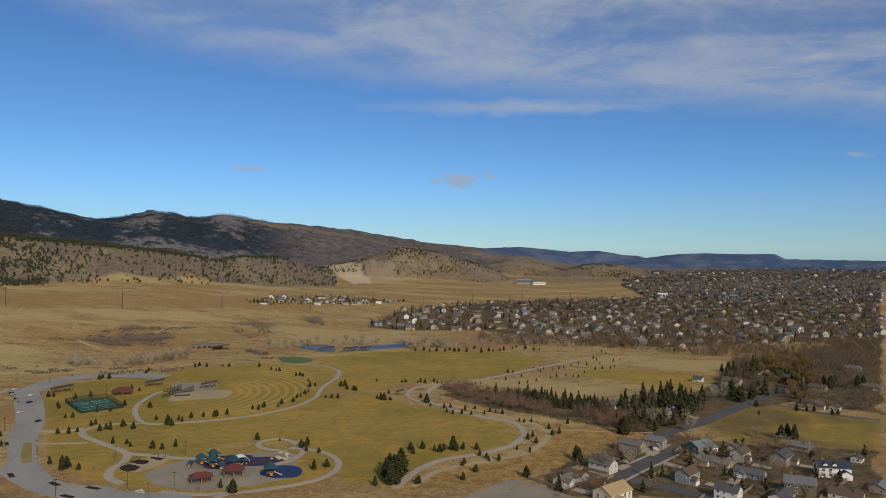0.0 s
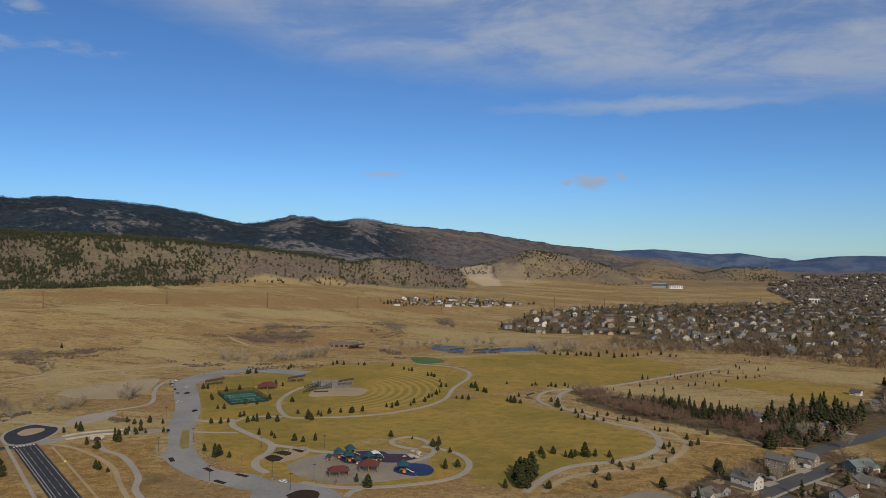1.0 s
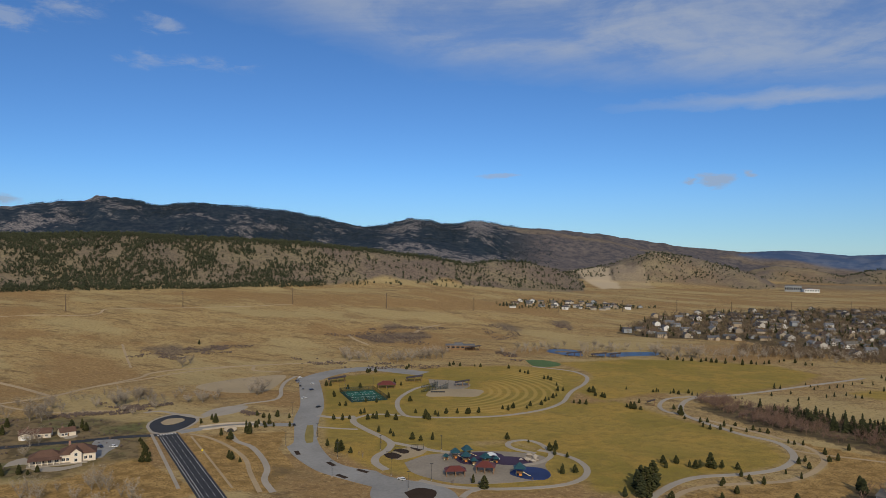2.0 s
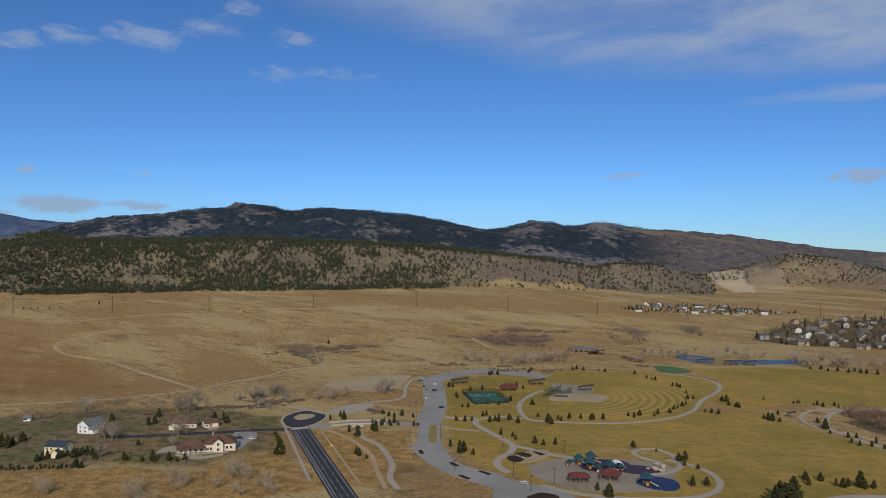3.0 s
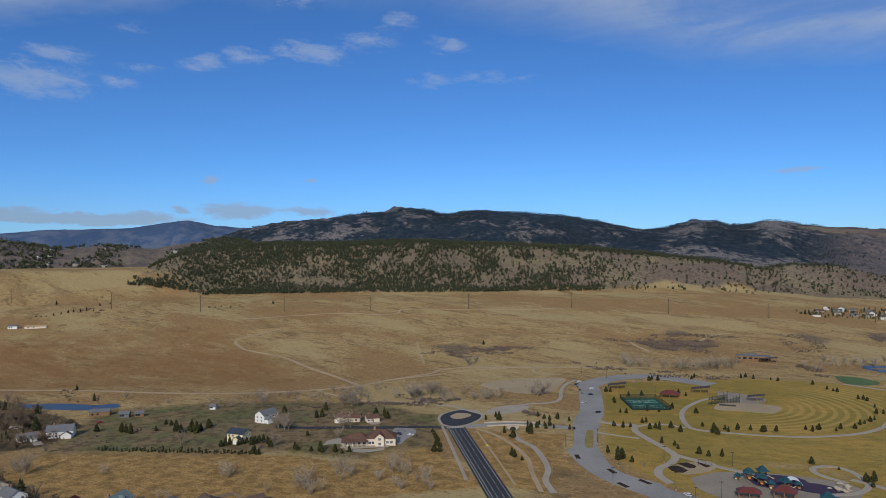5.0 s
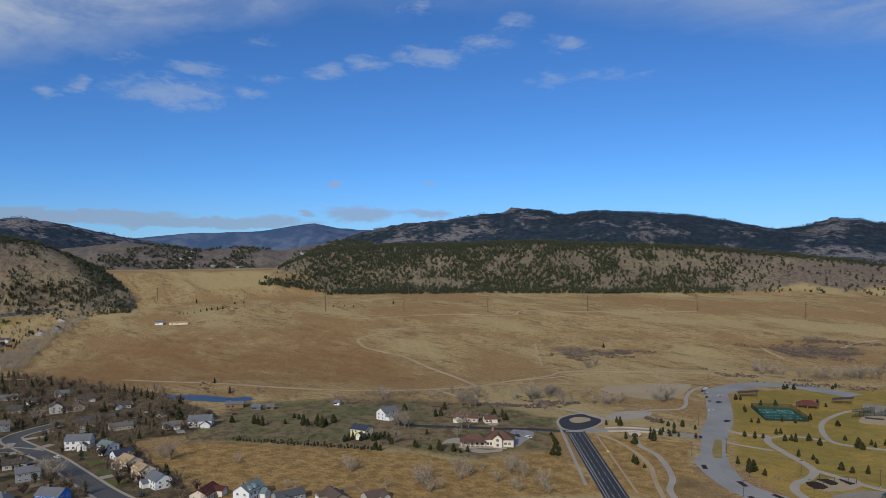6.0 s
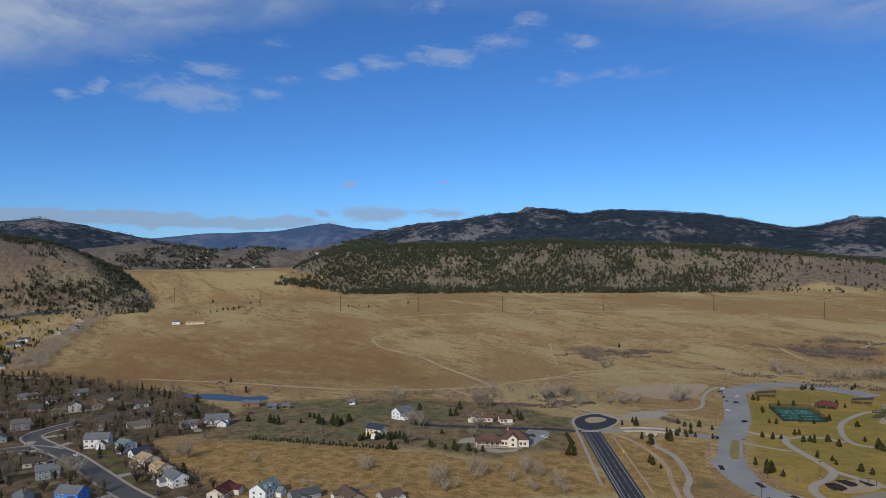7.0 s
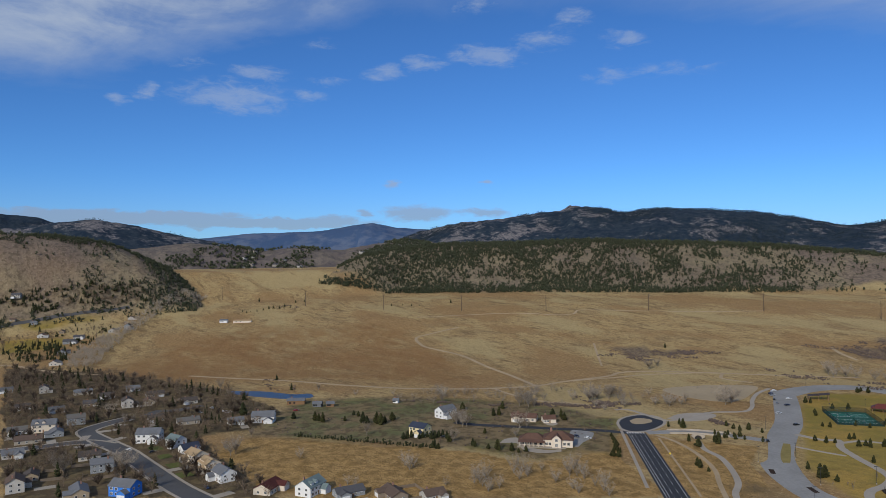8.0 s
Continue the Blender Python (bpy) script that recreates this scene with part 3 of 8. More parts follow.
PINES_B = [(-191.5, 379.6, 5), (-213.1, 524.6, 5.8), (-193.9, 488.2, 4.2), (-181.3, 475.6, 8.9), (-177.8, 473.1, 6), (-178.6, 488.8, 4.6), (-174.8, 484.4, 4.6), (-172.3, 494.3, 5.8), (-165, 498.2, 5.1), (-157.4, 498.5, 6.1), (-157.3, 502.2, 5.4), (-151, 505.9, 5.4), (-113.1, 441.5, 5.6), (-82.9, 424.6, 6.4), (-78.4, 417.2, 5.7), (-80, 429.2, 7.1), (-70.6, 414.6, 4.3), (-67.7, 383.5, 7.2), (-61.8, 388.2, 5.8), (-108.2, 352.8, 5.9), (-100.5, 346.8, 8.5), (-245.1, 582.5, 4.4), (-252.8, 585.6, 6.2), (-300.8, 631, 6), (-301, 637.4, 5.4), (-294.4, 636, 6.6), (-272.8, 662.3, 5.2), (-274.5, 672.3, 5.7)]
PINES_ALL = PINES + PINES_B
PINESB = [(-137.6, 523.2, 4), (-132.6, 520.7, 5.6), (-130.8, 529.2, 5.6), (-121, 532, 3.5), (-120.2, 540.4, 5.4), (-113.1, 546.5, 5.1), (-113, 561.7, 5), (-111.3, 566.7, 3.5), (-109.5, 576.3, 5.4), (-108.5, 583.6, 4.3), (-111.5, 607.5, 5.3), (-126.2, 653.2, 4.7), (-129.9, 658.2, 5.2), (-133.4, 657.1, 5.1), (-116.6, 630, 4.2), (-107.3, 608.7, 5), (-239.4, 696.8, 5.7), (-237.9, 704.7, 5.5), (-228.9, 699.9, 5.5), (-214.6, 704, 3.7), (-208, 702.2, 4.9), (-178.7, 703.5, 5.4), (-163.2, 687.1, 4.2), (-157.4, 682, 3.6), (-153.6, 679.8, 5.2), (-85.2, 609.9, 6.2), (-82.4, 610.7, 7.4), (-86.8, 614.5, 4), (-90.8, 563.6, 3.7), (-86.2, 562.7, 4.8)]
PINESB_B = [(-81.1, 562, 5.4), (-78.7, 596.9, 4.9), (-72.7, 593.8, 5.6), (-70.7, 592, 5.5), (-35.1, 629.3, 3.7), (-32.4, 632.6, 4.4), (-18.7, 631.4, 5.2), (-14.4, 627.6, 4.5), (-7, 634.7, 4.7), (-50.6, 562.2, 4), (-47.3, 558.9, 7.1), (-44.6, 557.6, 7.5), (-43, 581.6, 4.7), (-39.9, 556.9, 4.2), (-16.7, 567.6, 5), (-11.3, 549.2, 9.5), (-8.3, 536.9, 3.6), (2, 530.8, 4.9), (3.8, 517.5, 4.8), (8.2, 512.1, 4.8), (6.6, 532.1, 4.6), (14.6, 513.8, 5), (17.2, 524.6, 5.4), (21.1, 510.8, 4), (24.5, 528.4, 3.8), (30.7, 513.5, 3.8), (35.1, 519.6, 4.7), (38.9, 515.8, 4), (43.4, 513.9, 4.5)]
PINESB_ALL = PINESB + PINESB_B
PINESC = [(53.3, 492.4, 3.6), (56.4, 490.4, 3.9), (61.5, 490.4, 4.5), (53.9, 447, 5.5), (57.7, 452.8, 4.6), (58, 438.9, 5.1), (44.8, 424.2, 3.7), (51.7, 418.7, 4.6), (70.8, 472.7, 5.4), (70.7, 457.6, 4.7), (75.7, 461.5, 5.6), (85.8, 487.5, 5.5), (25.6, 406.4, 4.3), (26.6, 400.7, 3.5), (32.4, 402.3, 5.2), (12.7, 394.9, 4.9), (11.5, 391.7, 3.5), (22.1, 411.5, 5.1), (18.6, 381.7, 5.4), (11.4, 368.4, 5.4), (-11.3, 362.1, 5.6), (-3.9, 419.4, 5.1), (-0.8, 418, 6.3), (1.6, 420.9, 5.7), (6.9, 422.4, 11.1), (9, 420.7, 6.4), (13, 424.1, 5.8), (20.9, 424.1, 5.3), (-11.1, 424.1, 6.2), (-18, 422.2, 6.2)]
PINESC_B = [(-16.1, 413.7, 5.6), (-98.6, 438.6, 2.5)]
PINESC_ALL = PINESC + PINESC_B
GROVE = [(-27.8, 370.6, 12.4), (-27.3, 383.8, 11.6), (-24.6, 377, 13.5), (-21.9, 370.4, 10.2), (-21.3, 385.4, 15), (-24.9, 360.9, 12.8), (-32.9, 358.6, 6.5), (-19.8, 378.3, 9.1), (-29.1, 379.5, 10.1), (-22.1, 360.8, 9.1)]
GROVE_ALL = GROVE
CREEKPINES = [(-288.7, 415.8, 4.4), (-281.5, 410.2, 4.5), (-278.8, 412.5, 5.8), (-282.3, 420.7, 4.6), (-276.9, 419.1, 4.5), (-275.1, 422.7, 5.4), (-297.3, 441.1, 5.3), (-289.6, 438.2, 4.7), (-284, 436.4, 5.2), (-282, 443.7, 6.4), (-272, 443.1, 4.5), (-258.9, 422.6, 4.6), (-268.8, 418.3, 4.2), (-272.5, 414.3, 4.8), (-276.7, 398.5, 7.2), (-273, 396.7, 9.9), (-287.6, 387, 6.4), (-275.9, 380.9, 7.5), (-319.5, 419.8, 5.7), (-312, 413.9, 8.4), (-320.1, 408.5, 5), (-251.6, 345.9, 6.6), (-248.8, 344.5, 6.5), (-241.8, 342.2, 3.5), (-313.2, 346.8, 4.8), (-301.1, 334.3, 6), (-291.9, 326.2, 4.5), (-296.5, 333.4, 4.2)]
CREEKPINES_ALL = CREEKPINES
NEROWS = [(-57.1, 633.7, 4.5), (-30.7, 632.3, 3.2), (-20.6, 627.5, 3.7), (-15.7, 627.7, 3.6), (-3.9, 628.3, 4.7), (0.5, 623.4, 4.6), (63, 681.7, 7.2), (67.3, 681.9, 4.8), (73.7, 661.7, 4), (90.4, 708.2, 3.2), (93.1, 698.7, 3.6), (94.5, 689.4, 4.2), (99, 702.2, 3.2), (108, 699.4, 3.6), (115.1, 706.2, 4.5), (120.1, 709.7, 4.3), (130.4, 727, 3.6), (139.8, 734.4, 4.4), (147.8, 731.3, 4.8), (161.3, 735.5, 3.2), (162.1, 772.2, 4.8), (163.3, 760.9, 4.6), (181.9, 818.2, 3.9), (183.9, 809.8, 3.5), (179.6, 754.3, 5.2), (189.6, 766.1, 3.9), (29.4, 624.7, 3.3), (33.9, 624.8, 3.4), (57.3, 647, 4.9), (67.8, 626.4, 4.4)]
NEROWS_B = [(75.9, 631.9, 4.8), (84.4, 640.2, 4.7), (99, 654.4, 4.3), (105.1, 660.3, 5.2), (116, 669.5, 3.9), (120.8, 661.1, 4.3), (126, 661.3, 4.9), (135.9, 685.3, 4.4), (150.1, 701.5, 5), (158.8, 708.4, 4.4), (166.3, 712, 4.6), (173.5, 719, 3.2)]
NEROWS_ALL = NEROWS + NEROWS_B
NORTHROW = [(-6, 820.3, 6), (3.6, 816.5, 5.5), (8.8, 825.6, 5.7), (13.8, 817.1, 6), (19, 817.4, 6.2), (27.8, 813.6, 7.5), (37.9, 840.8, 6), (44.2, 810.2, 8.3), (53.1, 819.3, 6.2), (58.2, 819.6, 4.2), (66.3, 824.4, 4.8), (71.2, 829.1, 6.2), (82.4, 843.6, 4), (88, 853.3, 4.5), (97.7, 844.6, 6.1), (106, 831.4, 4.9), (112.5, 831.8, 4.3), (-30.4, 818.9, 4.5), (-20.9, 823.9, 6), (-14.3, 815.5, 4.6)]
NORTHROW_ALL = NORTHROW
HOUSEPINES = [(-502.3, 211.6, 6.8), (-484.3, 223.6, 7.3), (-479.3, 224.4, 9.5), (-487.7, 222, 8.7), (-472.9, 238.8, 4.9), (-485.5, 252.8, 4.8), (-480.1, 253.7, 5.2), (-460.3, 246.9, 10.2), (-455.6, 247.5, 7.4), (-451.2, 253.3, 11.2), (-446.5, 253.9, 10.8), (-450.8, 259.6, 6.5), (-453.8, 267.4, 8.1), (-374.2, 251, 6.8), (-373.7, 249.4, 5.7), (-378.5, 265.6, 7.5), (-362.1, 271.8, 6.4), (-382.4, 297, 4.6), (-345.7, 278.5, 8.5), (-338.5, 284.1, 5.7), (-332.2, 284.2, 3.4), (-433.7, 354.8, 8.2), (-419.6, 334.6, 7.5), (-418.6, 339.1, 8.6), (-450.7, 328.8, 7.7), (-386.7, 363.3, 9.4), (-385.6, 370.7, 8.3), (-377.7, 366.4, 7.2), (-369.5, 250.7, 4.9), (-536.2, 185.1, 12.9)]
HOUSEPINES_B = [(-389.6, 277.1, 4.6)]
HOUSEPINES_ALL = HOUSEPINES + HOUSEPINES_B
CREEKTREES = [(-484.5, 332.9, 11.3), (-434.7, 372.9, 13), (-427, 375.6, 16.8), (-424.2, 379, 10.9), (-424.1, 420.7, 10.6), (-412.1, 428.1, 13.7), (-416.5, 437.3, 12.5), (-414.5, 450.9, 12.8), (-414, 455.2, 13.2), (-387.2, 437.6, 12.9), (-394.1, 415.7, 9), (-381.5, 411.7, 7.6), (-416.9, 298.5, 10.7), (-409.7, 299.2, 13), (-405.6, 299.1, 11.2), (-380.9, 326.6, 14.9), (-377.7, 330.6, 9.1), (-377, 267.2, 12.4), (-362.6, 307.5, 9), (-483.6, 588.4, 14.4), (-487.4, 605.8, 12), (-349.1, 519.3, 15.3), (-340.8, 514.9, 13), (-374.2, 474.2, 8.9), (-367.1, 475.9, 7.8), (-364.1, 486.6, 9.8), (-351.3, 539, 9.8), (-354.8, 519.7, 9.1)]
CREEKTREES_ALL = CREEKTREES
ROADPINES = [(-325.4, 357.6, 3.5), (-318.8, 351.9, 4.4), (-312.4, 346.4, 4.9), (-307.3, 341.9, 5.3), (-292.9, 323.3, 5.9), (-290.2, 324.8, 6.1), (-351.1, 275.7, 4.1), (-343.9, 278.4, 5.2), (-338.1, 283.5, 6.7), (-333.6, 285.1, 3.3), (-331.7, 289.4, 5.1), (-359.5, 271.6, 5.1), (-382.3, 297.4, 4.5)]
ROADPINES_ALL = ROADPINES
HEDGE = [(-454.3, 192.5, 2.5), (-450.2, 193, 3.4), (-449.5, 195.1, 4.7), (-445.4, 195.6, 2.5), (-444.8, 197.7, 3.1), (-444.2, 199.7, 2), (-440.1, 200.2, 2.7), (-439.4, 202.3, 3), (-435.4, 202.7, 2.4), (-434.8, 204.8, 3.7), (-434.1, 206.8, 3.2), (-430.2, 207.2, 3.6), (-429.5, 209.3, 3.8), (-425.6, 209.7, 2.8), (-425, 211.7, 4), (-424.3, 213.8, 2.4), (-420.4, 214.2, 2.6), (-419.8, 216.2, 4.7), (-416, 216.6, 3.1), (-415.3, 218.6, 2.9), (-414.6, 220.6, 2), (-410.9, 221, 2.6), (-410.2, 223, 4.9), (-406.5, 223.3, 2.4), (-405.8, 225.3, 3.9), (-405.1, 227.3, 3.2), (-401.4, 227.6, 2.5), (-400.8, 229.7, 3.8), (-397.1, 229.9, 2.9), (-396.5, 231.9, 4.4)]
HEDGE_B = [(-395.8, 234, 2.2), (-392.2, 234.2, 2.9), (-391.5, 236.2, 3.5), (-388, 236.5, 2.3), (-387.3, 238.5, 4), (-386.6, 240.5, 3), (-383.1, 240.7, 3.2), (-382.4, 242.7, 3.1), (-378.9, 242.9, 3.3), (-378.3, 244.9, 4.1), (-377.6, 246.9, 2.8), (-374.1, 247, 3), (-373.5, 249, 4.7), (-370.1, 249.2, 3.1)]
HEDGE_ALL = HEDGE + HEDGE_B
HEDGE2 = [(-402.2, 245.5, 5.9), (-402.7, 248.8, 6.5), (-403.1, 252.1, 6.5), (-403.5, 255.4, 4.9), (-397.1, 254.4, 4.5), (-397.5, 257.7, 5.6), (-397.9, 261.1, 5.3), (-391.5, 260, 6.9), (-391.9, 263.3, 6.6), (-392.3, 266.7, 6.3), (-392.6, 270.1, 6.2), (-386.3, 268.9, 6.5)]
HEDGE2_ALL = HEDGE2
SHRUBTREES = [(-308.5, 233.3, 12.8), (-301.2, 230.4, 16.1), (-303.8, 236.5, 17.2), (-304.2, 256, 18.1), (-303.4, 260.6, 17.2), (-296.9, 259.1, 16.6), (-289.8, 282.5, 12), (-289.1, 287, 16), (-282.1, 286.1, 13.1), (-273, 278.5, 14.5), (-261.7, 275, 12.6), (-260.2, 280.1, 13.4), (-287.3, 225.1, 13.3), (-288.1, 233, 12.5), (-350.4, 214.5, 14), (-345.6, 217.5, 14.9), (-407.4, 176.1, 8.3), (-277.7, 262.5, 13.8), (-343.4, 213.1, 15.5), (-342.1, 156.1, 9.5), (-340.8, 173.2, 8.9), (-334.9, 175, 10), (-301.5, 226.9, 12.5), (-296, 228.2, 12.1), (-294.3, 257.6, 10.1), (-293.3, 250.8, 12.1), (-289.2, 228.4, 10.9), (-283.1, 278, 15.5), (-278.6, 279.1, 11.7), (-258.7, 259.8, 11.5)]
SHRUBTREES_B = [(-246.7, 269.1, 11.3), (-253, 272, 12.4), (-308.7, 213.9, 8.2), (-401.2, 172.4, 9.5), (-264.7, 261.9, 10.5), (-297.4, 270.6, 8.4)]
SHRUBTREES_ALL = SHRUBTREES + SHRUBTREES_B
COTTON = [(-413.9, 437.3, 15.7), (-426.4, 466.2, 11.1), (-423.1, 465, 10.2), (-379.6, 432.1, 9.5), (-371.9, 458.9, 8.6), (-367.8, 468.1, 13.7), (-361.9, 463.7, 11.3), (-348.9, 508.3, 11.6), (-338.5, 502.1, 17.5), (-339.3, 511, 15), (-399.3, 484.9, 8.5), (-359.3, 474.7, 9.8), (-358, 695.9, 18.7), (-348.2, 685.7, 13.4), (-341.2, 695.2, 16.4), (-332.9, 698.2, 13.7), (-316.1, 696.7, 16.1), (-310.6, 705.9, 10.7), (-300.7, 705.4, 17.1), (-295.4, 710.8, 12.1), (-288, 713.2, 12.2), (-282.1, 722.7, 15.7), (-279.1, 731.5, 16.4), (-281.3, 746.1, 14.7), (-269.3, 777.5, 11.2), (-277.5, 762.7, 14)]
COTTON_ALL = COTTON
COTTONW = [(-497.8, 342.8, 12.4), (-505.7, 344.2, 13.9), (-447.2, 383, 16.2), (-441.7, 390.3, 13.3), (-437.8, 380.8, 15.1), (-451, 404.8, 15.5), (-413, 428.4, 14.5), (-415.2, 440.6, 11.8), (-412.8, 451.4, 14), (-408.6, 457, 13.8), (-396.6, 450.1, 11), (-427, 231.9, 11.1), (-414.3, 297.2, 13.2), (-406.5, 296.4, 12.6), (-415.8, 300.8, 14.7), (-426, 301.6, 11.7), (-553.1, 289.7, 6.3), (-596.3, 275.5, 8.1), (-470.6, 168.1, 8), (-442, 141.8, 10.1), (-432.8, 141.6, 14.8), (-435.9, 145.8, 13.4), (-444.1, 79.7, 12.5), (-439.9, 81.9, 16.4), (-434.9, 83.3, 17), (-458.2, 51.5, 14.4), (-452.8, 53.7, 14.2), (-566.7, 113.3, 8.9), (-564.6, 107.1, 9.3), (-597.3, 103.4, 14.9)]
COTTONW_B = [(-485.7, 51.6, 8.9), (-619.7, 201.6, 9.4), (-650.6, 204, 14.4)]
COTTONW_ALL = COTTONW + COTTONW_B
PONDTREES = [(-201.3, 835.2, 12.2), (-194.8, 849.5, 11.6), (-187, 859.8, 9.2), (-175.5, 852.7, 14), (-167, 853.8, 10.3), (-159.1, 854.6, 11.4), (-154.5, 885.5, 10.4), (-132.5, 877.7, 11.8), (-117.6, 879.8, 14.9), (-107.5, 870.4, 11.8), (-99.6, 891.3, 13.7), (-44.7, 845.3, 19.9), (-39.8, 840.9, 14.8), (-33.7, 836.6, 13.4), (-28, 841.6, 13.3), (-20.7, 865.9, 15.2), (-8.2, 842.8, 16.8), (-1.6, 847.9, 20.5), (2.4, 843.4, 19.8), (-363, 704.6, 15.1), (-351.4, 698, 13.2), (-347.8, 707.4, 10.2), (-308.7, 713.2, 9.9), (-300.7, 714, 16.1), (-298, 730.5, 14.1), (-290.9, 731.4, 14.7), (-282.6, 732.3, 13.4), (-274.3, 733.2, 15.2), (-269.5, 740.5, 13.9), (-265.1, 747.7, 15.6)]
PONDTREES_ALL = PONDTREES
PLAYTREES = [(-184.3, 375.8, 5.2), (-180.7, 373.4, 7.4), (-189.6, 371, 4.1), (-182.7, 403.1, 4.4), (-117.9, 347.4, 4), (-124.8, 436.8, 2.6), (-117.1, 347.6, 5), (-79.9, 365.3, 4.3)]
PLAYTREES_ALL = PLAYTREES
CARS = [(-346.4, 583.2, 1), (-341.1, 569.2, 1), (-336.2, 563.4, 1), (-325.8, 548.5, 1), (-316.1, 536.3, 1), (-320.5, 560.3, 1), (-307.9, 536.5, 1), (-296.3, 504.8, 1), (-269.5, 480.4, 1), (-257.8, 425.9, 1), (-144.5, 344.7, 1), (-345.1, 577, 1)]
CARS_ALL = CARS
LAMPS = [(-180.5, 336.2, 9), (-152.3, 349, 9), (-129.4, 348.4, 9), (-135.5, 332.4, 9), (-235.8, 379.8, 9), (-274.4, 451.2, 9), (-334.1, 611.6, 9), (-226.8, 403, 9), (-143.7, 403.8, 9), (-193.8, 367.4, 9), (-177.7, 391.3, 9), (-359.2, 608.4, 9)]
LAMPS_ALL = LAMPS
POLES = [(-1259.5, 399.7, 23.6), (-1108.5, 489.9, 24.7), (-984.4, 567.2, 23.5), (-894.7, 653.1, 24.3), (-800.4, 741.3, 23.4), (-698.9, 851.1, 23.6), (-586.9, 964.9, 24.7), (-461.2, 1036, 23.6)]
POLES_ALL = POLES
POLESN = [(-337.3, 1100.5, 21.6), (-221.9, 1209.6, 22.6), (-124.9, 1305, 21.5), (-35.7, 1375.6, 22.3), (59.7, 1440.7, 21.5), (167.3, 1504.6, 21.7), (275.9, 1552, 22.7), (375.8, 1562.5, 21.6)]
POLESN_ALL = POLESN
HOUSEW = [(-578.2, 40.6, 2), (-545, 44.5, 3), (-511, 33.3, 2), (-437.1, 29.5, 4), (-454.4, 38.2, 2), (-585, 78, 4), (-556, 62, 2), (-710.1, 100.4, 3), (-742.2, 73.1, 4), (-764.1, 44.7, 2), (-627.6, 121.3, 4), (-629.9, 138.2, 2), (-535.8, 144.4, 3), (-560, 128, 2), (-408.8, 55.6, 3), (-446.8, 72.6, 4), (-478, 71, 2), (-514.5, 172.2, 2), (-639.9, 71.5, 2), (-669.4, 50.7, 2), (-677, 114.6, 2), (-610.8, 165.8, 2)]
HOUSEW_ALL = HOUSEW
HOUSEW2 = [(-326, 166.3, 3), (-309.6, 183, 3), (-297, 198, 2), (-649.4, 98, 2), (-700, 140, 2), (-660, 150, 3)]
HOUSEW2_ALL = HOUSEW2
HOUSEN = [(86.9, 385.2, 5), (112.5, 423.1, 5), (129.1, 431.9, 4), (154.1, 427.8, 2), (126.9, 369.7, 4), (144.2, 401.9, 2), (152.4, 397, 3), (170, 408, 4), (174, 427.3, 1), (190.2, 401.2, 5), (214.7, 429.7, 2), (235.8, 406.7, 1), (137.8, 344.3, 4), (195.3, 345.8, 3), (218.7, 357.5, 2), (163, 343.4, 3), (162.9, 377.9, 3), (70, 372.6, 2), (63, 365.4, 2)]
HOUSEN_ALL = HOUSEN
HOUSENE = [(251.2, 621.9, 5), (232.2, 606.5, 1), (230.8, 646.8, 1), (164.8, 516.9, 2), (319.8, 610.3, 2), (405, 707.6, 2), (295.7, 658, 4), (282.3, 552.6, 1), (283.5, 544.9, 2), (293.6, 536, 1), (318, 650.8, 3), (155.9, 511.4, 2), (369.4, 617.2, 3), (126.1, 538.9, 2)]
HOUSENE_ALL = HOUSENE
HOUSEF = [(-1077, 138, 3), (-931, 103, 2), (-1124, 219, 4), (-1191, 237, 2), (-1280, 90, 4), (-1153, 112, 3), (-1236, 82, 1), (-1118, 197, 2), (-1105, 152, 2), (-1222, 108, 1), (-1164, 138, 1), (-1010, 120, 2)]
HOUSEF_ALL = HOUSEF
DAMPINES = [(-1214.9, 450.5, 8.5), (-1132.2, 391.7, 4.9), (-1123, 395, 4.8), (-1121.7, 401.9, 4), (-1120.4, 410.7, 5.2), (-1123.7, 423.2, 6.7), (-1127.5, 434.1, 8.1), (-1127.5, 441.8, 7.3), (-1121.5, 449.1, 7.6), (-1124.9, 460.2, 7.8), (-1112, 464.7, 5.2), (-1010.8, 597.2, 4.9), (-1006.3, 605.2, 3.8), (-1007, 616.4, 4), (-992.8, 623.8, 5.5), (-984.5, 634.8, 3.8), (-972.4, 688, 7), (-1155, 492.9, 6.7), (-1160.5, 510.8, 5.6), (-1032.4, 506.8, 3.9), (-670.1, 265.6, 6.8), (-611.1, 256, 9.4), (-541.2, 687.2, 8.6)]
DAMPINES_ALL = DAMPINES
TOWNCARS = [(-483.7, 94, 1), (-469.1, 105.1, 1), (-379.3, 111.3, 1), (-565.7, 162, 1), (-577.1, 174.1, 1), (-558.6, 178.1, 1), (-552.5, 179.6, 1), (-433.4, 300.8, 1), (-339.9, 336.7, 1), (-338.2, 339.1, 1), (-330.8, 341.8, 1), (-390.5, 268.6, 1), (-526.6, 224.2, 1)]
TOWNCARS_ALL = TOWNCARS
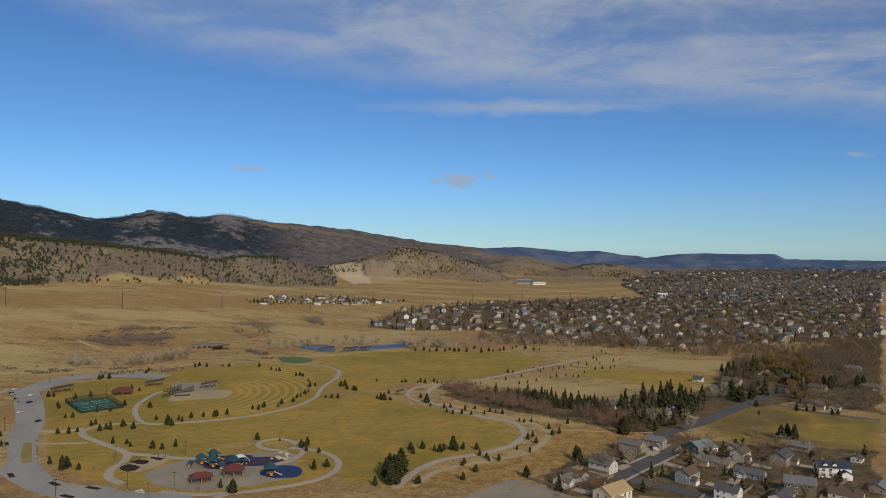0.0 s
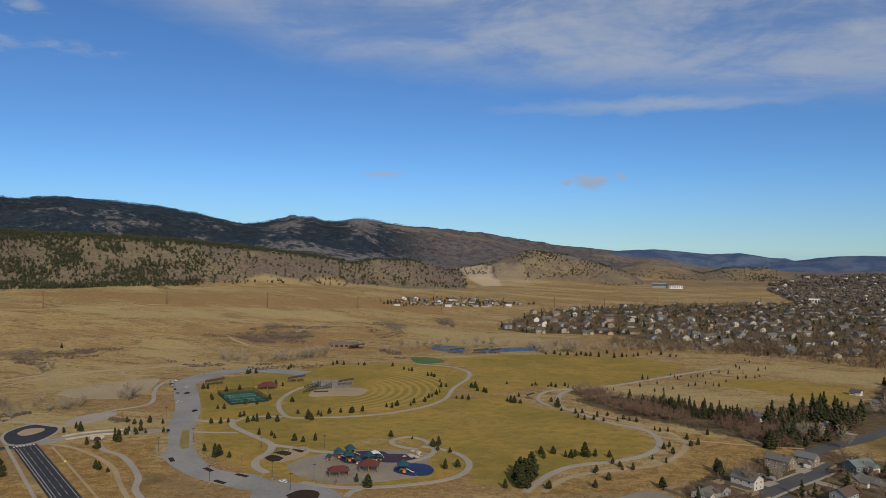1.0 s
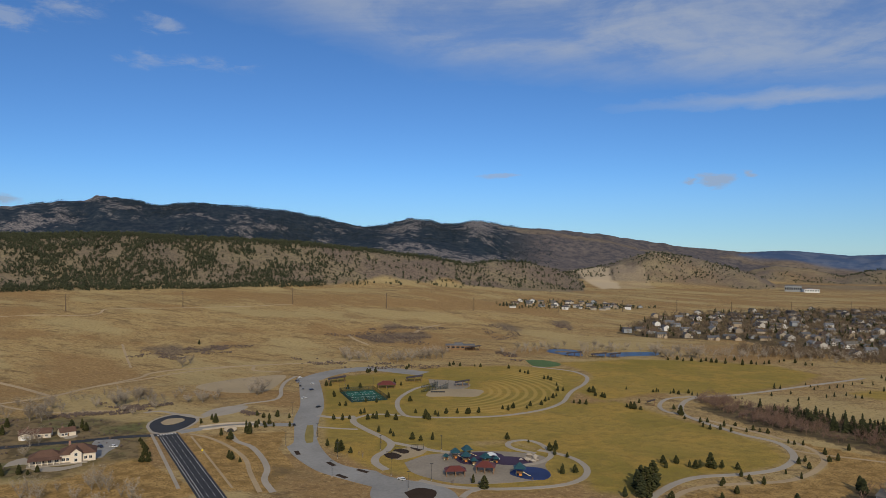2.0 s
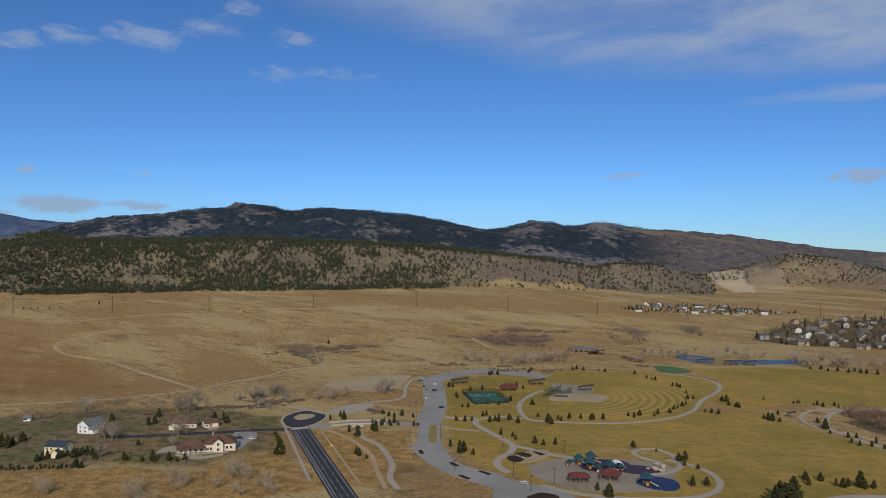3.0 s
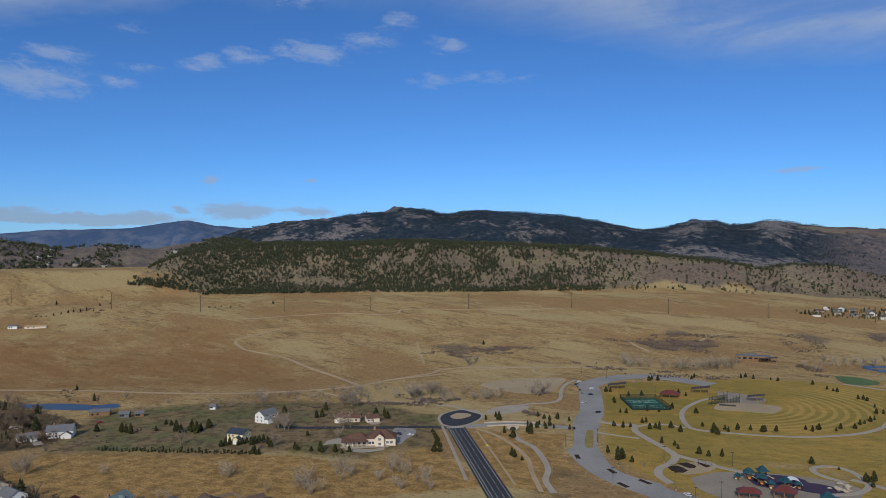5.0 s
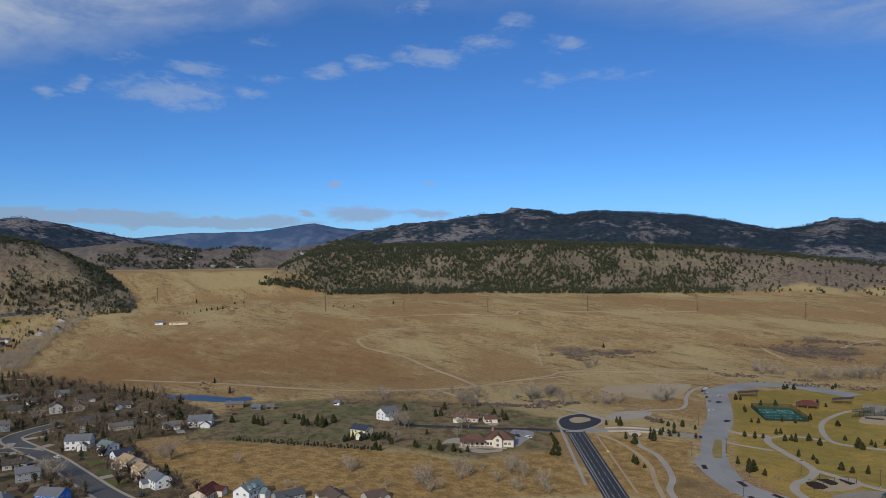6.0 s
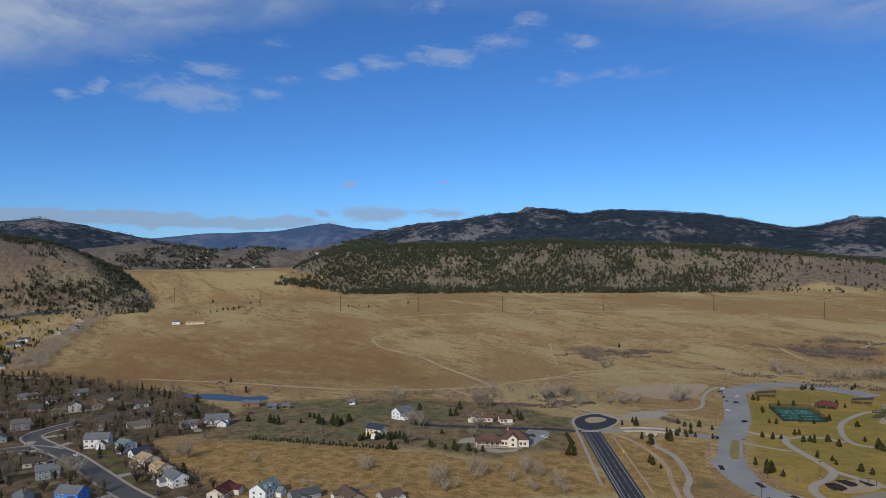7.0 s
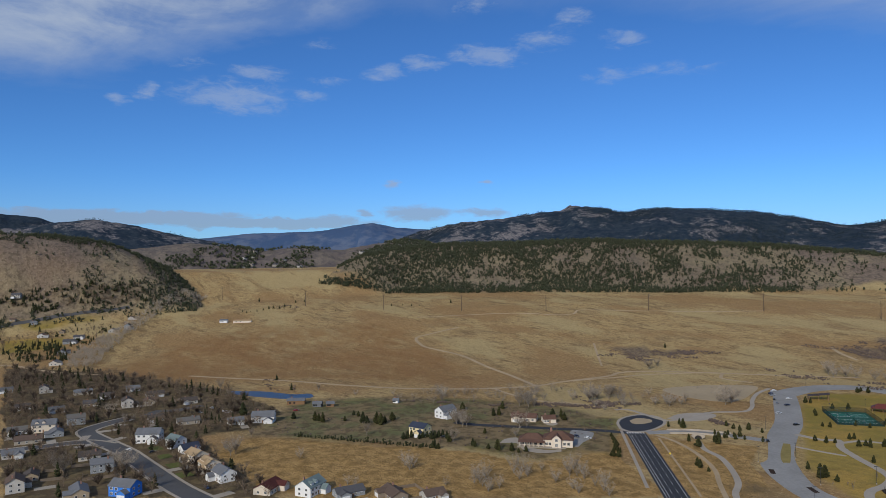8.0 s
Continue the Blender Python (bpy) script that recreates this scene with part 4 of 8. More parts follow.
GARDENN = [(117.2, 461.2, 15.4), (122.6, 468.4, 12.9), (135.2, 480.5, 15.2), (214.8, 453.5, 11.6), (219.8, 456.4, 12.1), (221.9, 451.1, 12.9), (86.9, 346.2, 6.7), (174.4, 544.6, 16.1), (171.8, 517.2, 11.2), (183.1, 526.4, 13.6), (192.7, 535.8, 11.2), (170.2, 500.4, 11.1), (239.6, 547.1, 6.2), (77.1, 402.1, 10.1), (44.5, 374.7, 7.4), (76.7, 408.5, 9.6), (233.1, 562.7, 15.6), (234.7, 577.3, 12.7), (334, 628, 13.4), (335.9, 620.7, 14.5), (344, 628.5, 13.4), (357, 616.7, 16), (364.8, 621.9, 14.4), (229.5, 519.3, 4.2), (263.5, 533, 6.5), (270.3, 531.4, 5.4), (275.8, 531.6, 6), (283.5, 521.3, 5.2), (287.7, 521.4, 5.7)]
GARDENN_ALL = GARDENN
BAREN = [(86, 385.2, 14.4), (87.4, 382.4, 13.1), (103.8, 395.6, 11.3), (162.4, 469.7, 15.6), (170.2, 500.4, 10.6), (137.3, 488.2, 13.9), (141.8, 483.7, 15.6), (147, 488.5, 14.2), (216.1, 570.2, 13.5), (222.9, 570.5, 10), (200.4, 457.1, 9.6), (205.1, 425.8, 12.5), (220.8, 420.5, 7.2), (215.6, 417, 8.2), (149.8, 382.2, 11), (171, 382.8, 8.8), (280.5, 613.4, 8.5), (278.5, 579.1, 10), (151.4, 484, 13.2), (128.6, 498.9, 10.1)]
BAREN_ALL = BAREN

# ---- materials ----
def material(name, rough=0.9, spec=0.2, metal=0.0):
    m = bpy.data.materials.new(name)
    m.use_nodes = True
    k = Nodes(m.node_tree)
    b = k.add("ShaderNodeBsdfPrincipled").node
    b.inputs["Roughness"].default_value, b.inputs["Specular IOR Level"].default_value, b.inputs["Metallic"].default_value = rough, spec, metal
    k.add("ShaderNodeOutputMaterial", Surface=b.outputs[0])
    return m, k, b


def plain(name, colour, rough=0.8, spec=0.25, metal=0.0, vary=0.18, scale=0.6, each=0.0, bump=0.0):
    """A surface of one colour with stains at two scales; each: how far the colour differs from object to object."""
    m, k, b = material(name, rough, spec, metal)
    at = k.add("ShaderNodeTexCoord", 3)
    big, fine = k.noise(at, scale * 0.25, 3.0), k.noise(at, scale * 4, 4.0)
    f = k.math("ADD", k.math("MULTIPLY", k.math("SUBTRACT", big, 0.5), vary * 2.4), k.math("MULTIPLY", k.math("SUBTRACT", fine, 0.5), vary * 1.6))
    if each:
        f = k.math("ADD", f, k.math("MULTIPLY", k.math("SUBTRACT", k.add("ShaderNodeObjectInfo", 5), 0.5), each * 2))
    f = k.math("ADD", 1.0, f)
    k.put(b.inputs["Base Color"], k.mix(1.0, colour, k.add("ShaderNodeCombineXYZ", X=f, Y=f, Z=f), "MULTIPLY"))
    if bump:
        k.put(b.inputs["Normal"], k.add("ShaderNodeBump", Strength=bump, Distance=0.05, Height=fine))
    return m


def leafy(name, dark, light, isle=0.35, each=0.15):
    """Needles, twigs or leaves: every clump a little lighter or darker than the next."""
    m, k, b = material(name, 0.85, 0.1)
    rnd = k.add("ShaderNodeNewGeometry", 8)
    one = k.add("ShaderNodeObjectInfo", 5)
    at = k.add("ShaderNodeTexCoord", 3)
    f = k.math("ADD", k.math("MULTIPLY", rnd, isle * 1.6), k.math("MULTIPLY", k.noise(at, 0.9, 3.0), 0.55))
    f = k.math("ADD", f, k.math("MULTIPLY", one, each))
    k.put(b.inputs["Base Color"], k.mix(k.ramp(f, 0.1, 1.0), dark, light))
    return m


def land_material():
    """Ground cover: the lawn, dry grass, scrub, forest and haze-tinted far range blend by weights on the ground's
    vertices.
    """
    m, k, b = material("land_cover", 0.95, 0.05)
    at = k.add("ShaderNodeTexCoord", 3)
    a = k.attribute("cover")
    c = k.attribute("cover_far")
    sa, sc = k.add("ShaderNodeSeparateColor", Color=a).node, k.add("ShaderNodeSeparateColor", Color=c).node
    lawn, straw, town = sa.outputs[0], sa.outputs[1], sa.outputs[2]
    hill, mount, blue = sc.outputs[0], sc.outputs[1], sc.outputs[2]
    flat = k.add("ShaderNodeMapping", Vector=at, Scale=(1, 1, 0))
    n1, n2, n3, n4 = k.noise(flat, 0.0045, 6.0, 0.6), k.noise(flat, 0.022, 6.0, 0.62), k.noise(flat, 0.13, 5.0, 0.65), k.noise(flat, 0.9, 4.0, 0.7)
    streaky = k.noise(k.add("ShaderNodeMapping", Vector=at, Rotation=(0, 0, radians(45)), Scale=(0.5, 1, 0)), 0.045, 5.0, 0.65)
    # prairie: tan, with redder and greener sweeps and dark tufts
    dry = k.mix(k.ramp(n1, 0.35, 0.68), (0.358, 0.252, 0.112), (0.288, 0.182, 0.077))
    dry = k.mix(k.math("MULTIPLY", k.ramp(streaky, 0.42, 0.66), 0.7), dry, (0.411, 0.304, 0.140))
    dry = k.mix(k.math("MULTIPLY", k.ramp(n2, 0.50, 0.60), 0.75), dry, (0.233, 0.158, 0.075))
    dry = k.mix(k.math("MULTIPLY", k.ramp(n3, 0.50, 0.60), 0.75), dry, (0.203, 0.132, 0.059))
    dry = k.mix(k.math("MULTIPLY", k.ramp(n4, 0.48, 0.64), 0.55), dry, (0.540, 0.387, 0.197))
    dry = k.mix(k.math("MULTIPLY", k.ramp(n4, 0.46, 0.34), 0.6), dry, (0.147, 0.096, 0.046))
    ledges = k.noise(k.add("ShaderNodeMapping", Vector=at, Rotation=(0, 0, radians(40)), Scale=(0.32, 1, 0)), 0.075, 6.0, 0.7)
    dry = k.mix(k.math("MULTIPLY", k.ramp(ledges, 0.54, 0.62), 0.8), dry, (0.166, 0.108, 0.055))
    sweep = k.noise(k.add("ShaderNodeMapping", Vector=at, Rotation=(0, 0, radians(45)), Location=(3, 7, 0), Scale=(0.5, 1, 0)), 0.009, 4.0, 0.55)
    dry = k.mix(k.math("MULTIPLY", k.ramp(sweep, 0.50, 0.58), 0.75), dry, (0.276, 0.166, 0.073))
    dry = k.mix(k.math("MULTIPLY", k.ramp(sweep, 0.47, 0.40), 0.7), dry, (0.399, 0.307, 0.148))
    clump = k.noise(flat, 0.34, 6.0, 0.78)
    dry = k.mix(k.math("MULTIPLY", k.ramp(clump, 0.52, 0.66), 0.62), dry, (0.515, 0.381, 0.181))
    dry = k.mix(k.math("MULTIPLY", k.ramp(clump, 0.47, 0.36), 0.75), dry, (0.129, 0.091, 0.041))
    st = k.add("ShaderNodeSeparateColor", Color=k.attribute("cover_tone")).node
    dry = k.mix(k.math("MULTIPLY", st.outputs[1], k.ramp(streaky, 0.25, 0.6)), dry, (0.231, 0.124, 0.050))
    # rough straw-coloured grass along the paths and in the fields by the houses
    tuft = k.mix(k.ramp(n3, 0.35, 0.65), (0.429, 0.271, 0.104), (0.244, 0.149, 0.055))
    tuft = k.mix(k.math("MULTIPLY", k.ramp(n4, 0.48, 0.66), 0.9), tuft, (0.119, 0.081, 0.035))
    base = k.mix(straw, dry, tuft)
    litter = k.mix(k.ramp(clump, 0.40, 0.60), (0.085, 0.064, 0.052), (0.240, 0.178, 0.112))
    sy = k.add("ShaderNodeSeparateColor", Color=k.attribute("cover_yard")).node
    base = k.mix(k.math("MULTIPLY", sy.outputs[1], 0.9), base, litter)
    # lawn: dormant, half green, mown in places
    grass = k.mix(k.ramp(n1, 0.36, 0.62), (0.346, 0.239, 0.065), (0.238, 0.185, 0.044))
    grass = k.mix(k.math("MULTIPLY", k.ramp(n2, 0.45, 0.62), 0.7), grass, (0.412, 0.259, 0.067))
    grass = k.mix(k.math("MULTIPLY", k.ramp(n3, 0.45, 0.65), 0.55), grass, (0.211, 0.154, 0.045))
    grass = k.mix(k.math("MULTIPLY", k.ramp(n4, 0.46, 0.60), 0.35), grass, (0.165, 0.122, 0.039))
    rings = k.math("SINE", k.math("MULTIPLY", k.length(k.add("ShaderNodeMapping", Vector=at, Location=(208, -572, 0), Scale=(1, 1, 0))), 0.85))
    grass = k.mix(k.math("MULTIPLY", k.math("MULTIPLY", k.ramp(rings, -0.5, 0.9), st.outputs[2]), 0.5), grass, (0.475, 0.317, 0.098))
    base = k.mix(lawn, base, grass)
    # gardens: cool short turf with bare brown patches
    turf = k.mix(k.ramp(n2, 0.40, 0.56), (0.128, 0.132, 0.060), (0.205, 0.150, 0.084))
    turf = k.mix(k.math("MULTIPLY", k.ramp(n3, 0.44, 0.60), 0.75), turf, (0.082, 0.064, 0.038))
    base = k.mix(k.math("MULTIPLY", sy.outputs[0], 0.92), base, turf)
    # ground between houses and trees
    soil = k.mix(k.ramp(n2, 0.35, 0.65), (0.125, 0.090, 0.054), (0.075, 0.058, 0.035))
    soil = k.mix(k.math("MULTIPLY", k.ramp(n3, 0.45, 0.62), 0.6), soil, (0.19, 0.145, 0.072))
    base = k.mix(town, base, soil)
    # stony hills with scrub
    stony = k.mix(k.ramp(n2, 0.35, 0.7), (0.255, 0.205, 0.126), (0.175, 0.135, 0.094))
    stony = k.mix(k.math("MULTIPLY", k.ramp(n1, 0.45, 0.58), 0.7), stony, (0.150, 0.110, 0.096))
    stony = k.mix(k.math("MULTIPLY", k.ramp(n3, 0.47, 0.60), 0.75), stony, (0.088, 0.072, 0.054))
    stony = k.mix(k.math("MULTIPLY", k.ramp(clump, 0.54, 0.66), 0.6), stony, (0.360, 0.307, 0.228))
    stony = k.mix(k.math("MULTIPLY", k.ramp(clump, 0.47, 0.36), 0.6), stony, (0.075, 0.061, 0.044))
    base = k.mix(hill, base, stony)
    base = k.mix(st.outputs[0], base, (0.52, 0.41, 0.27))
    sr = k.add("ShaderNodeSeparateColor", Color=k.attribute("cover_rock")).node
    base = k.mix(k.math("MULTIPLY", sr.outputs[2], 0.35), base, (0.145, 0.120, 0.078))
    # mountain: dark conifers with pale rock and grass breaking through; blue distance haze is painted into the darker
    # tones
    n5, n6 = k.noise(at, 0.0058, 7.0, 0.66), k.noise(at, 0.03, 6.0, 0.7)
    f = k.math("ADD", k.math("MULTIPLY", n5, 0.9), k.math("MULTIPLY", n6, 0.55))
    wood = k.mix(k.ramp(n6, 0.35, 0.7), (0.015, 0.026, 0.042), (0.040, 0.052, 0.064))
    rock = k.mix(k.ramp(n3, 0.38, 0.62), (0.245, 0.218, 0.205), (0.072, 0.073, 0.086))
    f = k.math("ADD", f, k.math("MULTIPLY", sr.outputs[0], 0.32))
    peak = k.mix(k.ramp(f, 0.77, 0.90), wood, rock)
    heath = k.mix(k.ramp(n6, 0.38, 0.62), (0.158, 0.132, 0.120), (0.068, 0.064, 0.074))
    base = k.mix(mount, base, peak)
    base = k.mix(k.math("MULTIPLY", sr.outputs[1], 0.85), base, heath)
    # farthest ridges: distance haze is painted in as a blue base colour
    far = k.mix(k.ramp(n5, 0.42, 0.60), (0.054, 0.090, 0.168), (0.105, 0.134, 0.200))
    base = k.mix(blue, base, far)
    k.put(b.inputs["Base Color"], base)
    lump = k.math("ADD", k.math("ADD", k.math("MULTIPLY", n3, 1.3), k.math("MULTIPLY", n4, 0.35)), k.math("MULTIPLY", n2, 3.0))
    k.put(b.inputs["Normal"], k.add("ShaderNodeBump", Strength=0.75, Distance=1.3, Height=lump))
    return m


LAND = land_material()
CONCRETE = plain("concrete_path", (0.335, 0.29, 0.232), 0.85, 0.2, vary=0.16, scale=0.25)
LOT = plain("concrete_lot", (0.255, 0.243, 0.222), 0.8, 0.25, vary=0.32, scale=0.12)
ASPHALT = plain("asphalt", (0.036, 0.037, 0.041), 0.8, 0.2, vary=0.25, scale=0.2)
OLD_ASPHALT = plain("old_asphalt", (0.085, 0.082, 0.080), 0.8, 0.25, vary=0.25, scale=0.2)
PLAZA_PAVING = plain("plaza_paving", (0.255, 0.215, 0.165), 0.85, 0.2, vary=0.35, scale=0.15)
DIRT = plain("dirt_track", (0.38, 0.285, 0.175), 0.95, 0.05, vary=0.25, scale=0.15)
SAND = plain("pale_sand", (0.35, 0.275, 0.175), 0.95, 0.05, vary=0.2, scale=0.1)
PAINT = plain("road_paint", (0.72, 0.71, 0.66), 0.7, 0.3, vary=0.25, scale=0.5)
WATER, _k, _b = material("pond_water", 0.3, 0.14)
_b.inputs["Base Color"].default_value = (0.03, 0.05, 0.085, 1)
_k.put(_b.inputs["Normal"], _k.add("ShaderNodeBump", Strength=0.25, Distance=0.1, Height=_k.noise(_k.add("ShaderNodeTexCoord", 3), 0.8, 3.0)))

# ---- the ground: one sheet to the horizon ----
def mesh_object(name, verts, faces, mats, parent=None, index=None):
    me = bpy.data.meshes.new(name)
    me.from_pydata([tuple(v) for v in verts], [], [tuple(f) for f in faces])
    for m in mats if isinstance(mats, (list, tuple)) else [mats]:
        me.materials.append(m)
    if index is not None:
        me.polygons.foreach_set("material_index", np.asarray(index, dtype=np.int32))
    me.update()
    ob = new(name, me)
    if parent is not None:
        ob.parent = parent
    return ob


def inside(x, y, poly):
    """Whether points lie in a polygon."""
    res = np.zeros(np.shape(x), bool)
    for (x0, y0), (x1, y1) in zip(poly, poly[1:] + poly[:1]):
        res ^= ((y0 > y) != (y1 > y)) & (x < (x1 - x0) * (y - y0) / (y1 - y0 + 1e-12) + x0)
    return res


def build_ground():
    az = np.concatenate([np.arange(-45, 100, 0.14), np.arange(100, 315, 3.0)])
    rings = np.concatenate([[40, 130], np.geomspace(235, 4900, 345)])
    A, Rr = np.meshgrid(np.radians(az), rings)
    X, Y = -np.sin(A) * Rr, np.cos(A) * Rr
    parts = {}
    Z = ground(X, Y, parts)
    na, nr = len(az), len(rings)
    idx = np.arange(na * nr).reshape(nr, na)
    nxt = np.roll(idx, -1, 1)
    quads = np.stack([idx[:-1], idx[1:], nxt[1:], nxt[:-1]], -1).reshape(-1, 4)
    verts = np.concatenate([np.stack([X, Y, Z], -1).reshape(-1, 3), [[0, 0, 0]]])
    cap = np.stack([idx[0], nxt[0], np.full(na, na * nr)], -1)
    me = bpy.data.meshes.new("ground")
    me.vertices.add(len(verts))
    me.vertices.foreach_set("co", verts.ravel())
    loops = np.concatenate([quads.ravel(), cap.ravel()])
    me.loops.add(len(loops))
    me.loops.foreach_set("vertex_index", loops.astype(np.int32))
    sizes = np.concatenate([np.full(len(quads), 4), np.full(len(cap), 3)])
    me.polygons.add(len(sizes))
    me.polygons.foreach_set("loop_start", np.concatenate([[0], np.cumsum(sizes)[:-1]]).astype(np.int32))
    me.polygons.foreach_set("use_smooth", np.ones(len(sizes), bool))
    me.update(calc_edges=True)
    x, y = verts[:, 0], verts[:, 1]
    r, a = np.hypot(x, y), np.degrees(np.arctan2(-x, y))
    wob_x, wob_y = x + 9 * fbm(x / 40, y / 40, 3, 21), y + 9 * fbm(x / 40, y / 40, 3, 22)
    lawn = np.zeros(len(verts))
    for dx, dy in ((0, 0), (4, 1), (-3, 3), (-1, -4)):
        one = np.zeros(len(verts))
        for poly in LAWNS:
            one = np.maximum(one, inside(wob_x * 0.3 + x * 0.7 + dx, wob_y * 0.3 + y * 0.7 + dy, poly))
        lawn += one * 0.25
    straw = np.zeros(len(verts))
    for poly in STRAW:
        straw = np.maximum(straw, inside(wob_x, wob_y, poly) * 1.0)
    town = np.zeros(len(verts))
    for poly in TOWNS:
        town = np.maximum(town, inside(wob_x, wob_y, poly) * 1.0)
    for poly in YARDS:
        yard = sum(inside(wob_x + dx, wob_y + dy, poly) * 0.25 for dx, dy in ((0, 0), (7, 2), (-6, 5), (-2, -8)))
        town = np.maximum(town, yard * np.clip(0.34 + 1.1 * fbm(x / 24, y / 24, 3, 27), 0.05, 0.72))
    yard = 0.0
    for dx, dy in ((0, 0), (7, 2), (-6, 5), (-2, -8)):
        yard = yard + 0.25 * np.maximum.reduce([inside(wob_x * 0.5 + x * 0.5 + dx * w, wob_y * 0.5 + y * 0.5 + dy * w, poly) for poly, w in ((YARD_W, 1), (LAWN_HOUSE, 0.5), (GREENYARD, 0.3), (GREENYARD2, 0.3))])
    P = {k: np.concatenate([v.ravel(), [0]]) for k, v in parts.items()}
    pick = lambda *names: np.clip(sum(smooth(P[k], 0.02, 0.14) for k in names), 0, 1)
    over = lambda w, *names: w * (1 - pick(*names))
    far_land = smooth(r, 2250, 2700)
    hill = pick("pine_hill", "left_hill", "scar_hill", "north_hills", "dam_hills")
    foot = 0.20 * np.exp(-((a - 24) / 1.8) ** 2) + 0.30 * np.exp(-((a - 19) / 1.6) ** 2) + 0.22 * smooth(a, 60, 63) * smooth(-a, -68, -66)
    grassy = smooth(P["pine_hill"] - foot - 0.22 * fbm(x / 90, y / 90, 3, 61) * smooth(-a, -34, -27), 0.02, 0.14)
    hill = np.where(P["pine_hill"] > 0, grassy, hill)
    hill = np.where(P["left_hill"] > 0, hill * (0.85 + 0.5 * fbm(x / 110, y / 110, 3, 62)), hill)
    hill = np.where((P["scar_hill"] > 0) | (P["north_hills"] > 0), hill * np.clip(0.85 + 0.9 * fbm(x / 160, y / 160, 3, 63), 0.3, 1), np.maximum(hill, far_land * 0.7))
    hill = np.clip(hill, 0, 1)
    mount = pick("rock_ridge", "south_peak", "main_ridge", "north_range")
    # weight of the painted blue haze on the farthest ridges
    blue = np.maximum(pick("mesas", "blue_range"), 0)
    edge_x, edge_y = x + 60 * fbm(x / 120, y / 120, 3, 23), y + 60 * fbm(x / 120, y / 120, 3, 24)
    pale = 0.95 * sum(inside(x * 0.92 + edge_x * 0.08 + dx * 0.4, y * 0.92 + edge_y * 0.08 + dy * 0.4, FARM_LAND) * 0.25 for dx, dy in ((0, 0), (9, 20), (-9, -16), (4, -28)))
    pale = np.maximum(pale, 0.3 * inside(x * 0.6 + edge_x * 0.4, y * 0.6 + edge_y * 0.4, SAND_SLOPE))
    folds = sum(0.25 * np.maximum.reduce([inside(wob_x * 1.1 - x * 0.1 + dx, wob_y * 1.1 - y * 0.1 + dy, p) for p in BRUSH_FOLDS]) for dx, dy in ((0, 0), (5, 3), (-4, 4), (1, -6)))
    mown = inside(x, y, LAWN_BALL) * smooth(x, -185, -160)
    bump = lambda c, w: np.exp(-((a - c) / w) ** 2)
    bare = P["main_ridge"] * (0.75 * bump(16.8, 1.3) * smooth(P["main_ridge"], 0.45, 0.8) + 0.45 * bump(22.5, 1.2) * smooth(P["main_ridge"], 0.4, 0.8) + 0.75 * bump(45.2, 1.2) * smooth(P["main_ridge"], 0.85, 1.0) + 0.42 * smooth(a, 45, 54))
    bare = bare + 0.25 * P["rock_ridge"] + 0.5 * smooth(-P["main_ridge"], -0.5, -0.12) * (P["main_ridge"] > 0)
    scrub = np.maximum(smooth(-a, -15.0, -11.0) * (P["main_ridge"] > 0), pick("north_range"))
    scrub = np.maximum(scrub, 0.75 * pick("dam_hills")) + 0.2 * pick("scar_hill", "north_hills")
    scrub = np.clip(np.maximum(scrub, 0.7 * smooth(r, 2900, 3400) * (1 - mount)), 0, 1)
    wooded = smooth(P["pine_hill"], 0.03, 0.1) * smooth(a, 27, 36) * smooth(-a, -66, -62)
    red = 0.75 * sum(inside(edge_x + dx, edge_y + dy, RED_GRASS) * 0.25 for dx, dy in ((0, 0), (22, 5), (-18, 15), (6, -24)))
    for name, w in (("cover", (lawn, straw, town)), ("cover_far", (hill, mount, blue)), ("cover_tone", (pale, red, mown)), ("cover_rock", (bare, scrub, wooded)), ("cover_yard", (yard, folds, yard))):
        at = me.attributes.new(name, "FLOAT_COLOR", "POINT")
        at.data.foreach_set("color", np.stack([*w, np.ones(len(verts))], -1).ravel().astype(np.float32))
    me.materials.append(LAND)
    return tagged(new("ground", me), "dry tan prairie and dormant lawn rising to wooded hills", "ground", kind="structure")


# ---- kit: shapes, trees, houses, cars ----
rng = random.Random(11)


